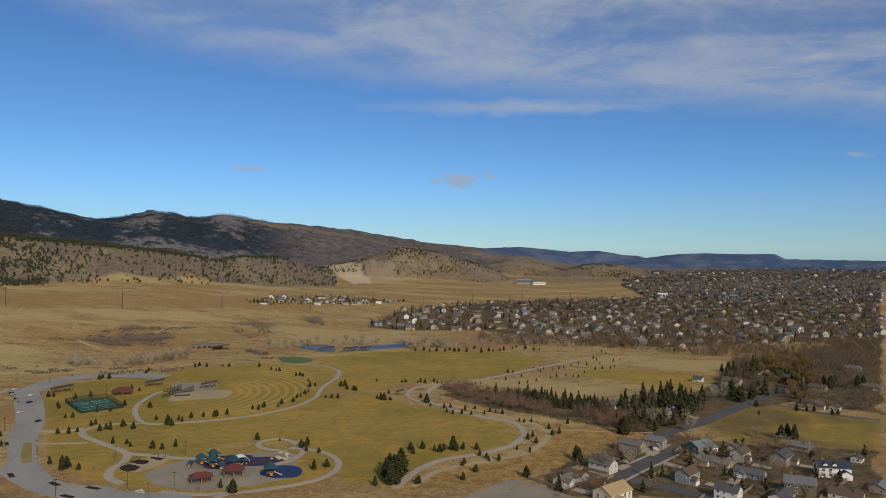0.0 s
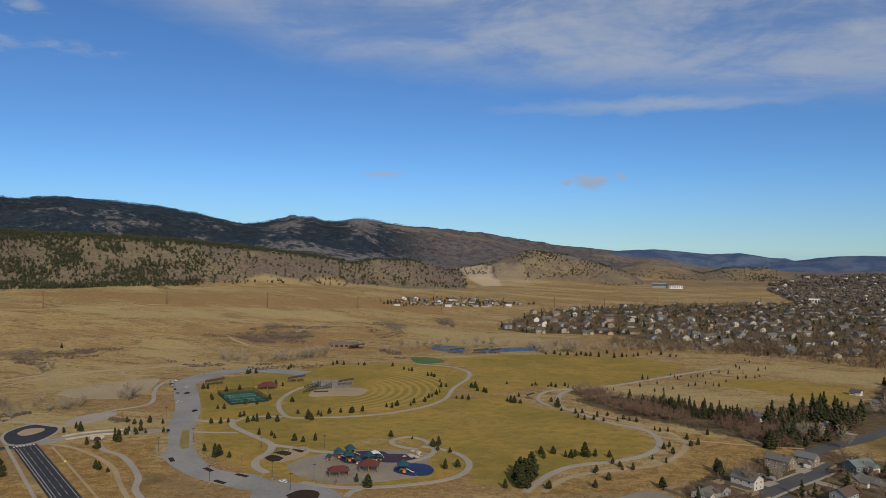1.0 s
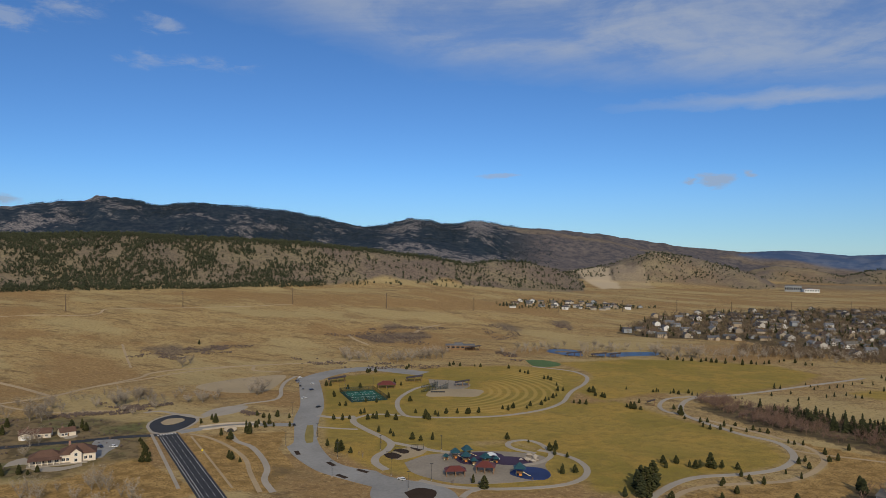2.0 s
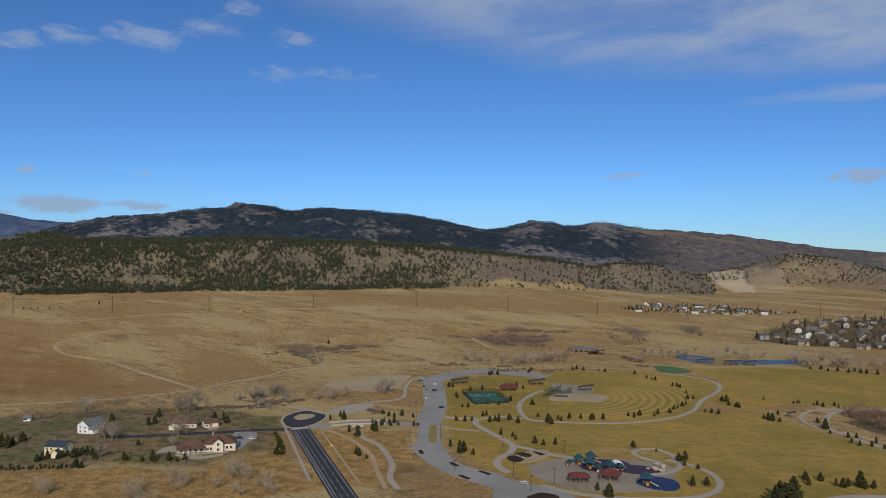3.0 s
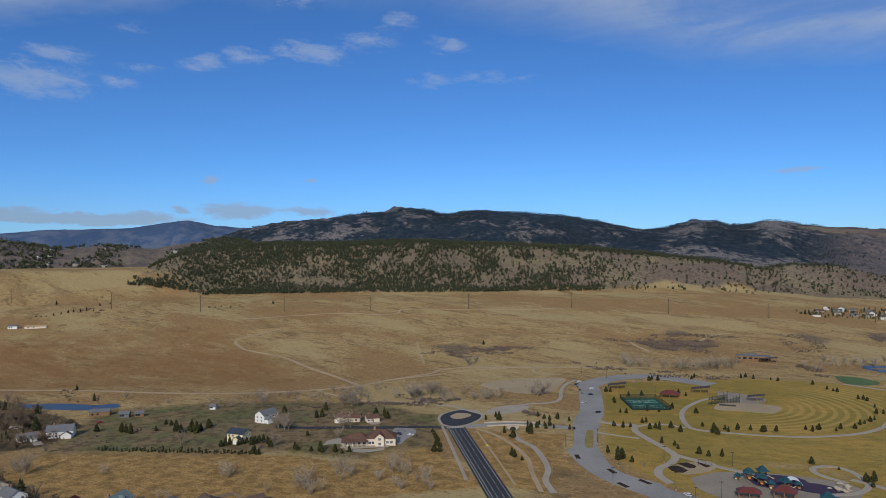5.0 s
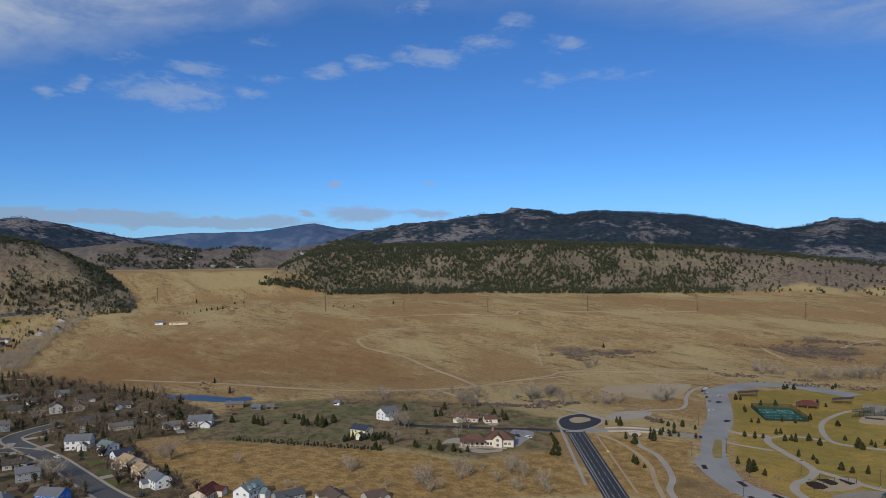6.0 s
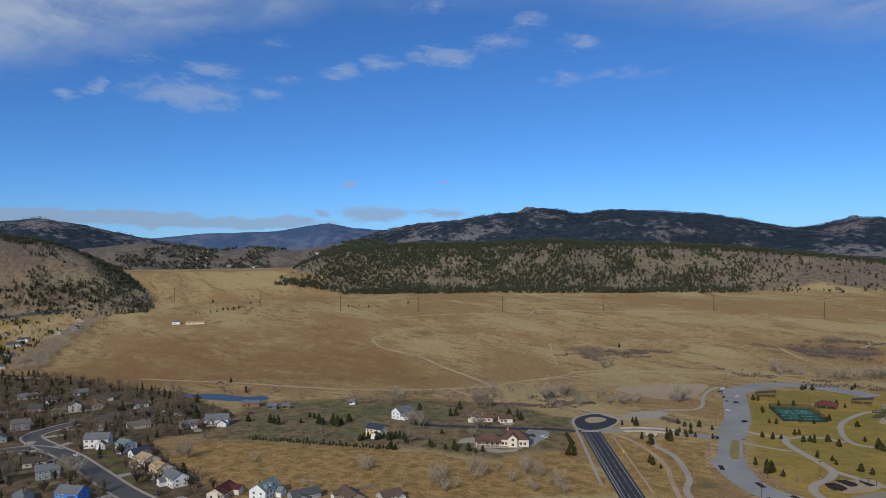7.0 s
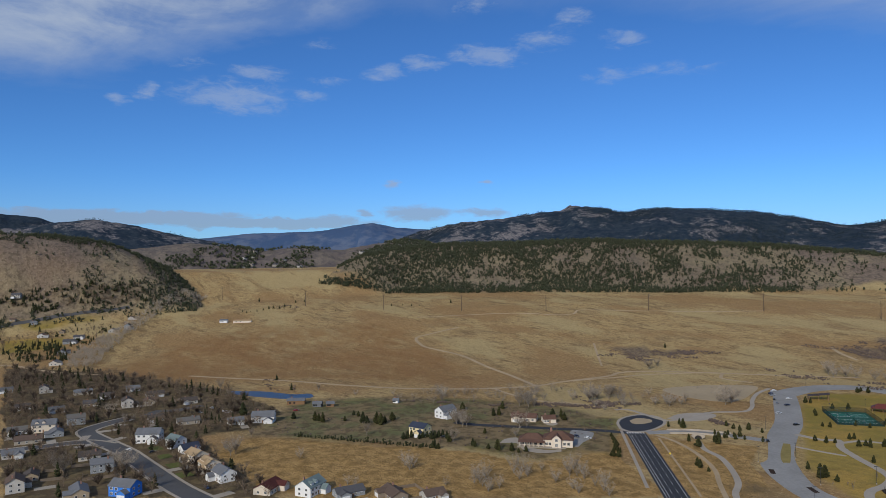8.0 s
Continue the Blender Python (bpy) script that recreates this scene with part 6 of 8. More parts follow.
def car(name, paint, label, van=False):
    """A parked car, nose to +x."""
    ob = empty(name, pose(0, 0, -500), label=label, category="car")
    g = Geo()
    L, W = 2.3, 0.9
    g.solid([(-L, -W, 0.35), (L, -W, 0.35), (L, W, 0.35), (-L, W, 0.35)], [(-L, -W, 0.95), (L - 0.08, -W * 0.94, 0.8), (L - 0.08, W * 0.94, 0.8), (-L, W, 0.95)])
    t = 1.75 if van else 1.42
    g.solid([(-1.75, -0.8, 1.24), (0.5, -0.8, 1.24), (0.5, 0.8, 1.24), (-1.75, 0.8, 1.24)], [(-1.55, -0.68, t), (0.15, -0.68, t), (0.15, 0.68, t), (-1.55, 0.68, t)])
    g.make("body", paint, ob)
    g = Geo()
    g.solid([(-2.0, -0.84, 0.9), (1.05, -0.84, 0.85), (1.05, 0.84, 0.85), (-2.0, 0.84, 0.9)], [(-1.7, -0.78, 1.26), (0.48, -0.78, 1.26), (0.48, 0.78, 1.26), (-1.7, 0.78, 1.26)])
    g.make("glazing", GLASS, ob)
    for x in (-1.4, 1.4):
        for y in (-0.88, 0.88):
            g = Geo()
            g.tube((x, y - 0.1, 0.33), (x, y + 0.1, 0.33), 0.33, 0.33, 12)
            wheel = g.make("wheel", DARK_METAL, ob)
            g = Geo()
            g.tube((x, y - 0.12, 0.33), (x, y + 0.12, 0.33), 0.17, 0.17, 8)
            g.make("rim", STEEL, wheel)
    for name_, x, mat in (("headlight", L - 0.06, WHITE), ("taillight", -L - 0.01, RED_ROOF)):
        for y in (-0.68, 0.68):
            g = Geo()
            g.box(x - 0.04, y - 0.14, 0.6, x + 0.04, y + 0.14, 0.74)
            g.make(name_, mat, ob)
    return ob


build_ground()


# ---- roads and paths: slabs that lie on the ground ----
def spline(pts, step=4.0):
    """A smooth line through a few points, sampled evenly."""
    p = [Vector((x, y)) for x, y in pts]
    p = [p[0] * 2 - p[1], *p, p[-1] * 2 - p[-2]]
    line = []
    for a, b, c, d in zip(p, p[1:], p[2:], p[3:]):
        m = max(1, int((c - b).length / step))
        for i in range(m):
            t = i / m
            line.append(0.5 * (2 * b + (c - a) * t + (2 * a - 5 * b + 4 * c - d) * t * t + (3 * b - a - 3 * c + d) * t ** 3))
    line.append(p[-2])
    return line


def height(x, y):
    return float(ground(x, y)) if math.hypot(x, y) > 690 else 0.0


def slab(name, left, right, mat, thick=0.12, lift=0.0, label="", category="", group=""):
    """A strip between two lines of equally many points, with thickness."""
    g = lambda q: ground(np.array([v[0] for v in q]), np.array([v[1] for v in q]))
    zl, zr = g(left), g(right)
    m = len(left)
    verts = [(*p, z + lift + thick) for p, z in zip(left, zl)] + [(*p, z + lift + thick) for p, z in zip(right, zr)]
    verts += [(*p, z - 0.3) for p, z in zip(left, zl)] + [(*p, z - 0.3) for p, z in zip(right, zr)]
    faces = []
    for i in range(m - 1):
        faces += [(i, m + i, m + i + 1, i + 1), (2 * m + i, i, i + 1, 2 * m + i + 1), (m + i, 3 * m + i, 3 * m + i + 1, m + i + 1)]
    ob = mesh_object(name, verts, faces, mat)
    return tagged(ob, label, category, group, "structure")


def ribbon(name, pts, width, mat, thick=0.12, lift=0.0, label="", category="path", step=4.0, off=0.0):
    line = spline(pts, step)
    left, right = [], []
    for i, p in enumerate(line):
        d = (line[min(i + 1, len(line) - 1)] - line[max(i - 1, 0)]).normalized()
        s = Vector((-d.y, d.x))
        left.append(p + s * (off + width / 2))
        right.append(p + s * (off - width / 2))
    return slab(name, left, right, mat, thick, lift, label, category)


def patch(name, poly, mat, thick=0.1, label="", category="", smooth_it=True):
    """A flat-topped area with rounded outline."""
    pts = spline(poly + poly[:1], 3.0)[:-1] if smooth_it else [Vector(p) for p in poly]
    z = [height(*p) for p in pts]
    m = len(pts)
    bm = bmesh.new()
    top = [bm.verts.new((*p, h + thick)) for p, h in zip(pts, z)]
    low = [bm.verts.new((*p, h - 0.4)) for p, h in zip(pts, z)]
    f = bm.faces.new(top)
    for i in range(m):
        bm.faces.new((top[i], low[i], low[(i + 1) % m], top[(i + 1) % m]))
    f.normal_update()
    if f.normal.z < 0:
        bmesh.ops.reverse_faces(bm, faces=bm.faces)
    bmesh.ops.triangulate(bm, faces=[f])
    me = bpy.data.meshes.new(name)
    bm.to_mesh(me)
    bm.free()
    me.materials.append(mat)
    return tagged(new(name, me), label, category, kind="structure")


def resample(pts, m):
    line = spline(pts, 1.0)
    return [line[round(i * (len(line) - 1) / (m - 1))] for i in range(m)]


slab("parking_lot", resample(LOT_LEFT, 60), resample(LOT_RIGHT, 60), LOT, 0.12, label="pale grey concrete parking lot curving round the park", category="parking lot")
ribbon("upper_lot", LOT_TOP, 22, LOT, 0.1, label="pale grey concrete lot behind the courts", category="parking lot")
for i, (pts, wide, lab) in enumerate(((RING, 4.2, "pale concrete path round the big lawn"), (OVAL, 3.6, "pale concrete path round the ball field"), (MIDPATH, 4.6, "pale concrete path through the lawn"),
                       (MIDLINK, 3.0, "pale concrete link path"), (SIDE, 2.4, "narrow pale concrete path by the parking lot"), (PLAYTOP, 4.0, "pale concrete path to the playground"),
                       (LOOP, 3.6, "pale concrete path round the playground"), (INNER, 3.4, "pale concrete path looping through the play area"), (SPURPLAY, 3.4, "short pale concrete path"),
                       (CREEKPATH, 3.4, "pale concrete path from the underpass"), (SIDEWALK, 1.8, "pale concrete pavement beside the road"), (WESTPATH, 3.2, "pale concrete path beside the creek"),
                       (HOOK, 3.2, "pale concrete path hooking round the shrubs"))):
    ribbon("path", pts, wide, CONCRETE, 0.135 + 0.007 * i, label=lab)
for i, (pts, wide, lab) in enumerate(((OUTER, 3.6, "tan gravel trail outside the lawn"), (SPUR, 2.4, "thin gravel trail in rough grass"), (CREEKTRAIL, 2.6, "tan dirt trail in rough grass"), (TRACK, 4.6, "worn dirt track across the prairie"),
                       (TRACKB, 4.2, "winding dirt track up the prairie"), (TRACKC, 3.4, "faint dirt track along the creek"), (TRACKD, 3.0, "faint dirt track to the houses"), (POLELINE, 3.2, "faint dirt track under the power line"), (CATTLE_TRAIL, 2.4, "narrow cattle trail down the prairie"), (BANKS[0], 4.5, "pale eroded bank in a fold of the prairie"), (BANKS[1], 4.0, "pale eroded gully edge"), (VALLEY_PATH, 5.0, "tan farm track beside the creek"))):
    ribbon("trail", pts, wide, DIRT, 0.06 + 0.006 * i, label=lab, category="trail")
ribbon("road", [(-130, 211), (-228, 296), (-322.5, 378)], 12.8, ASPHALT, 0.08, label="new black asphalt road ending in a turning loop", category="road")
ribbon("bridge_road", BRIDGE, 8.5, LOT, 0.14, label="grey road over the underpass", category="road")
ribbon("drive", DRIVE, 6.5, ASPHALT, 0.07, label="dark asphalt drive to the houses", category="road")
for i, (pts, w) in enumerate(((STREET_W, 11), (STREET_W2, 9), (STREET_W3, 9), (STREET_N, 10.5), (STREET_N2, 9), (ROAD_NE, 10), (ROAD_NE2, 5))):
    ribbon("street", pts, w, OLD_ASPHALT, 0.1 - 0.007 * i, label="worn grey asphalt street between houses", category="road")
ribbon("valley_road", VALLEY_ROAD, 7, OLD_ASPHALT, 0.3, label="grey country road at the foot of the hill", category="road")
patch("plaza", PLAZA_W, CONCRETE, 0.09, "small pale terrace beside the creek path", "plaza")
patch("plaza", PLAZA, PLAZA_PAVING, 0.08, "pale tan paved plaza of the playground", "plaza")
patch("infield", BALLSAND, SAND, 0.06, "pale sandy infield of the ball field", "sand")
patch("pale_meadow", BEIGE, SAND, 0.05, "bare pale meadow by the creek", "ground")
for p in (POND1, POND2, PONDW):
    patch("pond", p, WATER, 0.06, "dark blue pond", "water")
patch("driveway", APRON, LOT, 0.09, "pale concrete apron beside the large house", "driveway")
patch("garden_path", PATIO, CONCRETE, 0.09, "curved pale garden terrace and path", "path")
patch("driveway", DRIVE_TAN, CONCRETE, 0.09, "pale concrete drive of the tan house", "driveway")
patch("turning_loop", LOOPROAD, ASPHALT, 0.1, "black asphalt turning loop at the road's end", "road")
centre = sum((Vector(p) for p in LOOPROAD), Vector((0, 0))) / len(LOOPROAD)
patch("loop_pavement", [tuple(centre + (Vector(p) - centre) * 1.14) for p in LOOPROAD], CONCRETE, 0.06, "pale pavement round the turning loop", "pavement")
patch("traffic_island", ISLAND, SAND, 0.3, "raised tan kerbed island in the turning loop", "island")
ribbon("shoulder", SHOULDER, 1.3, DIRT, 0.05, label="tan gravel shoulder beside the road", category="shoulder")
MULCH = plain("dark_mulch", (0.045, 0.030, 0.022), 0.95, 0.05, vary=0.3, scale=0.6)
BLUE_RUBBER = plain("blue_rubber", (0.022, 0.040, 0.115), 0.8, 0.2, vary=0.25, scale=0.3)
PLUM_RUBBER = plain("plum_rubber", (0.050, 0.032, 0.060), 0.8, 0.2, vary=0.25, scale=0.3)
patch("parking_lot", LOT_END, LOT, 0.1, "pale concrete turning end of the lot", "parking lot")
patch("lot_island", LOT_ISLE, MULCH, 0.3, "planted island in the end of the lot", "island")
patch("lot_island", LOT_GREEN, plain("island_turf", (0.24, 0.19, 0.07), 0.95, 0.05, vary=0.3), 0.26, "kerbed grass island in the parking lot", "island")
for x, y, turn in ((-192, 356.5, 35), (-170, 351, 20), (-221, 369, 50), (-176.3, 339, 25)):
    ca, sa = math.cos(radians(-turn)) , math.sin(radians(-turn))
    patch("planter_bed", [(x + u * ca - v * sa, y + u * sa + v * ca) for u, v in ((-4, -1.3), (4, -1.3), (4, 1.3), (-4, 1.3))], MULCH, 0.28, "kerbed planter bed with dark mulch in the lot", "planter", False)
patch("sand_area", WALKPAD, SAND, 0.07, "pale sand round the swings", "sand")
patch("concrete_pad", PAD, PLAZA_PAVING, 0.15, "large plain tan-grey concrete pad in rough grass", "slab")
patch("ball_field_pad", BROWNPAD, PLAZA_PAVING, 0.07, "concrete apron behind the backstop", "slab")
patch("rubber_surface", BLUEPAD, PLUM_RUBBER, 0.14, "dark plum rubber surface under the climbing frames", "play surface")
patch("rubber_surface", BLUEPAD2, PLUM_RUBBER, 0.13, "dark plum rubber play surface", "play surface")
patch("rubber_surface", BLUEPAD3, BLUE_RUBBER, 0.14, "deep blue rubber play surface", "play surface")
for p in (MULCH1, MULCH2, MULCH3):
    patch("mulch_bed", p, MULCH, 0.13, "dark mulch bed under swings", "mulch")

# lane lines and the crossing
ROAD = [(-130, 211), (-228, 296), (-318, 374)]
for off, dash in ((-5.0, False), (-2.0, True), (1.2, True), (3.6, False), (5.0, False)):
    line = spline(ROAD, 3.0)
    g = Geo()
    d = (line[-1] - line[0]).normalized()
    s = Vector((-d.y, d.x))
    for i in range(len(line) - 1):
        if dash and i % 4 > 1:
            continue
        a, b = line[i] + s * off, line[i + 1] + s * off
        w = s * 0.09
        low = [(*p, 0.085) for p in (a - w, b - w, b + w, a + w)]
        g.solid(low, [(p[0], p[1], 0.1) for p in low])
    tagged(g.make("lane_line", PAINT), "worn white painted lane line on asphalt", "road marking", kind="structure")
end, d = Vector((-322, 377)), Vector((-0.754, 0.657))
s = Vector((0.657, 0.754))
for i in range(7):
    c = end + s * (-5.2 + i * 1.75)
    g = Geo()
    low = [(*p, 0.105) for p in (c - d * 1.5 - s * 0.4, c + d * 1.5 - s * 0.4, c + d * 1.5 + s * 0.4, c - d * 1.5 + s * 0.4)]
    g.solid(low, [(p[0], p[1], 0.12) for p in low])
    tagged(g.make("crossing_stripe", PAINT), "white painted crossing stripe", "road marking", group="crossing stripes", kind="structure")

# ---- park trees, one by one ----
tr = random.Random(5)
PINE_KINDS = [conifer(tr, slim=w * 0.92, clumps=c, label="small dark green pine standing in the dry lawn") for w, c in ((0.36, 60), (0.42, 66), (0.30, 58), (0.46, 70))]
BUSHY_KINDS = [conifer(tr, leaf=SPRUCE, slim=w * 0.76, clumps=80, label="tall dark conifer with dense branches") for w in (0.34, 0.44)]
BARE_KINDS = [bare_tree(tr, wide=w, limbs=16, fine=16, label="bare spreading cottonwood with pale grey twigs", twig=t) for w, t in ((0.45, TWIGS), (0.55, GREY_TWIGS), (0.38, TWIGS))]
SHRUB_KINDS = [bare_tree(tr, wide=0.5, limbs=15, fine=7, trunk=0.08, twig=GREY_TWIGS, label="large bare grey shrub in tawny grass") for _ in range(2)]
SAPLING = bare_tree(tr, wide=0.2, limbs=6, fine=8, trunk=0.3, twig=RED_TWIGS, label="slim leafless sapling in the lawn")


def plant(rows, kinds, group, size=0.8, label="", slim=1.0):
    for x, y, h in rows:
        h *= size
        w = h * tr.uniform(0.88, 1.15) * slim
        ob = copy_thing(tr.choice(kinds), pose(x, y, height(x, y), 0, 0, tr.uniform(0, 360)) @ Matrix.Diagonal((w, w, h, 1)))
        tagged(ob, label, group=group)


plant(PINES_ALL, PINE_KINDS, "pines round the courts and playground")
plant(PINESB_ALL, PINE_KINDS, "pines along the ball field and lawn")
plant(PINESC_ALL, PINE_KINDS, "pines in rough grass beside the path", label="small dark green pine in rough tawny grass")
plant(GROVE_ALL, BUSHY_KINDS + PINE_KINDS[:1], "grove of tall conifers", label="tall dark conifer in a tight grove")
plant(CREEKPINES_ALL, PINE_KINDS, "pines by the creek crossing", label="small dark pine beside the bridge road")
plant(NORTHROW_ALL, PINE_KINDS, "pines at the far edge of the lawn", label="small dark pine at the edge of the lawn")
plant(HOUSEPINES_ALL, PINE_KINDS + BUSHY_KINDS, "conifers round the houses", label="dark conifer in a house garden")
plant(HEDGE2_ALL, BUSHY_KINDS, "conifers before the yellow house", label="dark bushy conifer in front of the yellow house", slim=1.1)
plant(SHRUBTREES_ALL, SHRUB_KINDS, "bare shrubs in the tall grass", size=0.68)
plant(COTTON_ALL, BARE_KINDS[1:2], "bare trees along the creek")
plant(CREEKTREES_ALL, BARE_KINDS[1:2] + BARE_KINDS[:1], "bare trees along the creek", label="bare grey cottonwood in tawny grass", slim=1.1)
plant(ROADPINES_ALL, PINE_KINDS, "conifers of the large garden", label="small dark conifer in a house garden", slim=1.15)
plant(COTTONW_ALL, BARE_KINDS, "bare trees round the houses", label="bare grey tree among the houses")
plant(PONDTREES_ALL, BARE_KINDS[1:2] + BARE_KINDS[:1], "bare trees round the ponds", label="bare grey cottonwood beside the pond")
plant(GARDENN_ALL, BUSHY_KINDS, "conifers of the north gardens", label="dark conifer beside a house")
plant(BAREN_ALL, BARE_KINDS, "bare trees of the north gardens", label="bare grey tree beside a house")
plant(PLAYTREES_ALL, [SAPLING], "saplings round the playground")
for k in PINE_KINDS + BUSHY_KINDS + BARE_KINDS + SHRUB_KINDS + [SAPLING]:
    for o in (*k.children_recursive, k):
        bpy.data.objects.remove(o)

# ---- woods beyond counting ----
# conifer needles with the blue of distance haze mixed into both tones
HAZED_PINE = leafy("hazed_mountain_conifers", (0.015, 0.026, 0.038), (0.040, 0.054, 0.062))
HILL_SHAPES = [bush_shape(11, 5, 0.36, 0.2, 0, 0.62), bush_shape(12, 5, 0.30, 0.2, 0, 0.7), bush_shape(13, 4, 0.24, 0.25, 0, 0.85), cone_shape(14, 5, 0, 0.34)]
CROWNS = [twig_shape(41, 210, 0, 0.40, 0.017, 14), twig_shape(42, 230, 0, 0.46, 0.017, 16), twig_shape(43, 190, 0, 0.33, 0.017, 12)]
SHAPES = [bush_shape(1, 6, 0.3), bush_shape(2, 5, 0.26), cone_shape(3), cone_shape(4, 6), twig_shape(5, 56, 0, 0.42, 0.013), twig_shape(6, 60, 0, 0.5, 0.013), twig_shape(7, 50, 0, 0.35, 0.013), bush_shape(8, 7, 0.42, 0.12, 0, 0.6),
          twig_shape(21, 105, 0, 0.42, 0.0062, 9), twig_shape(22, 115, 0, 0.5, 0.0062, 11), twig_shape(23, 95, 0, 0.34, 0.0062, 8)]


def hillside(count, seed, az0, az1, r0, r1, keep, lo, hi, kinds):
    """Spots on the slopes, kept by a rule on bearing, ridge and noise."""
    rs = np.random.RandomState(seed)
    n_ = count * 12
    az, r = rs.uniform(az0, az1, n_), rs.uniform(r0, r1, n_)
    x, y = -np.sin(np.radians(az)) * r, np.cos(np.radians(az)) * r
    parts = {}
    z = ground(x, y, parts)
    ok = rs.uniform(0, 1, n_) < keep(x, y, az, r, parts)
    x, y = x[ok][:count], y[ok][:count]
    return [(a, b, s, k) for a, b, s, k in zip(x, y, rs.uniform(lo, hi, len(x)), rs.choice(kinds, len(x)))]


def pine_hill_rule(x, y, az, r, p):
    s = p["pine_hill"]
    front = r < 1560 / np.cos(np.radians(az - 45)) + 60
    drift = fbm(x / 38, y / 38, 3, 31) * 0.8 + 0.35 * fbm(x / 140, y / 140, 2, 32)
    body = smooth(az, 24, 36) * smooth(-az, -65 + 4 * s, -60 + 4 * s)
    dense = np.clip(0.43 + 1.7 * drift + 0.42 * smooth(az, 40, 54), 0.02, 1) * body
    foot = smooth(-s, -0.17, -0.09) * smooth(az, 27, 31) * smooth(-az, -66.5, -65.5)
    thin = 0.05 * smooth(az, 8, 12) * (drift > 0.0) + 0.02
    top = 0.5 * smooth(s, 0.86, 0.95) * smooth(az, 11, 30)
    return np.where((s > 0.045) & front, np.clip(np.maximum(dense, foot) + thin + top, 0, 1), 0)


scatter("hillside_pines", hillside(14500, 3, 7, 68, 1230, 1950, pine_hill_rule, 3.8, 9.2, [0, 1, 2, 3]), HILL_SHAPES, [HILL_PINE], "dark pines scattered thickly over a stony hillside", "trees")


def left_hill_rule(x, y, az, r, p):
    s = p["left_hill"]
    drift = fbm(x / 45, y / 45, 3, 37) * 0.8 + 0.4 * fbm(x / 150, y / 150, 2, 38)
    return np.where((s > 0.03) & (r < 1700), np.clip(0.0 + 1.3 * drift + 0.30 * smooth(-s, -0.25, -0.1) + 0.55 * smooth(-az, -79, -76) * smooth(az, 72, 75.5) + 0.4 * smooth(s, 0.85, 0.95), 0, 1), 0)


scatter("hillside_pines", hillside(3000, 4, 71, 92, 1180, 1750, left_hill_rule, 4.0, 8.5, [0, 1, 2, 3]), HILL_SHAPES, [HILL_PINE], "dark pines in drifts over a low hill", "trees")


def right_hills_rule(x, y, az, r, p):
    drift = fbm(x / 120, y / 120, 3, 41)
    on = np.maximum(p["scar_hill"], p["north_hills"])
    low = p["pine_hill"] * smooth(-az, -30, -22)
    return np.where(on > 0.05, np.clip(0.10 + 1.2 * drift, 0, 1), 0) + np.where((low > 0.08) & (drift > 0.0), 0.14, 0)


scatter("hillside_brush", hillside(4400, 5, -20, 30, 1350, 3200, right_hills_rule, 4.0, 9.5, [0, 1, 2]), HILL_SHAPES, [HILL_PINE], "scattered dark junipers on stony slopes", "trees")


def dam_hills_rule(x, y, az, r, p):
    drift = fbm(x / 160, y / 160, 3, 43)
    return np.where((p["dam_hills"] > 0.05), np.clip(-0.05 + 1.2 * drift, 0, 1), 0)


scatter("far_woods", hillside(2600, 6, 56, 82, 2100, 3000, dam_hills_rule, 8, 15, [0, 1]), SHAPES, [HILL_PINE], "dark pine drifts on hills behind the dam", "trees")


def mountain_rule(x, y, az, r, p):
    drift = fbm(x / 330, y / 330, 4, 47)
    return np.where((p["main_ridge"] > 0.12), np.clip(0.42 + 2.2 * drift - 0.7 * np.exp(-((az - 16.8) / 1.3) ** 2) - 0.35 * smooth(az, 45, 54), 0, 1) * smooth(az, 9, 17), 0) + np.where((p["rock_ridge"] > 0.2) | (p["south_peak"] > 0.2), np.clip(0.25 + 1.3 * drift, 0, 1), 0)


scatter("mountain_forest", hillside(14000, 7, 4, 92, 2450, 4000, mountain_rule, 6, 11, [0, 1]), [bush_shape(1, 2, 0.3), bush_shape(2, 2, 0.26)], [HAZED_PINE], "dark conifer forest on the mountain", "trees")

# rows of young pines, and the close boundary hedge
def along(rows, size, kinds, seed, wide=1.0):
    r = random.Random(seed)
    return [(x + r.uniform(-0.6, 0.6), y + r.uniform(-0.6, 0.6), h * size, r.choice(kinds)) for x, y, h in rows]


CONES = [cone_shape(31, 9), cone_shape(32, 8), bush_shape(33, 7, 0.36)]
scatter("pine_rows", along(NEROWS_ALL + DAMPINES_ALL, 0.8, [0, 1], 80), CONES, [SPRUCE], "small dark pines in rows and alone in dry meadows", "trees")
scatter("conifer_hedge", along(HEDGE_ALL, 0.9, [0, 2, 2], 81) + along(HEDGE_ALL, 0.75, [2, 1], 82), CONES, [SPRUCE], "close row of low dark conifers along a boundary", "hedge")

def clear(rows, lines, gap, homes=()):
    """Only those spots that keep off the streets and houses."""
    pts = np.array([(p.x, p.y, gap) for line in lines for p in spline(line, 3.0)] + [(x, y, 8.5) for x, y, *_ in homes])
    return [q for q in rows if (np.hypot(pts[:, 0] - q[0], pts[:, 1] - q[1]) > pts[:, 2]).all()]


WEST_STREETS, NORTH_STREETS = (STREET_W, STREET_W2, STREET_W3), (STREET_N, STREET_N2, ROAD_NE)
WEST_HOMES = HOUSEW_ALL + HOUSEW2_ALL + [SITES[k] for k in ("beigeh", "greyw", "blueh", "tealh", "navyh", "tanw", "tanw2", "whitew", "redroof", "gablew")]
NORTH_HOMES = HOUSEN_ALL + HOUSENE_ALL

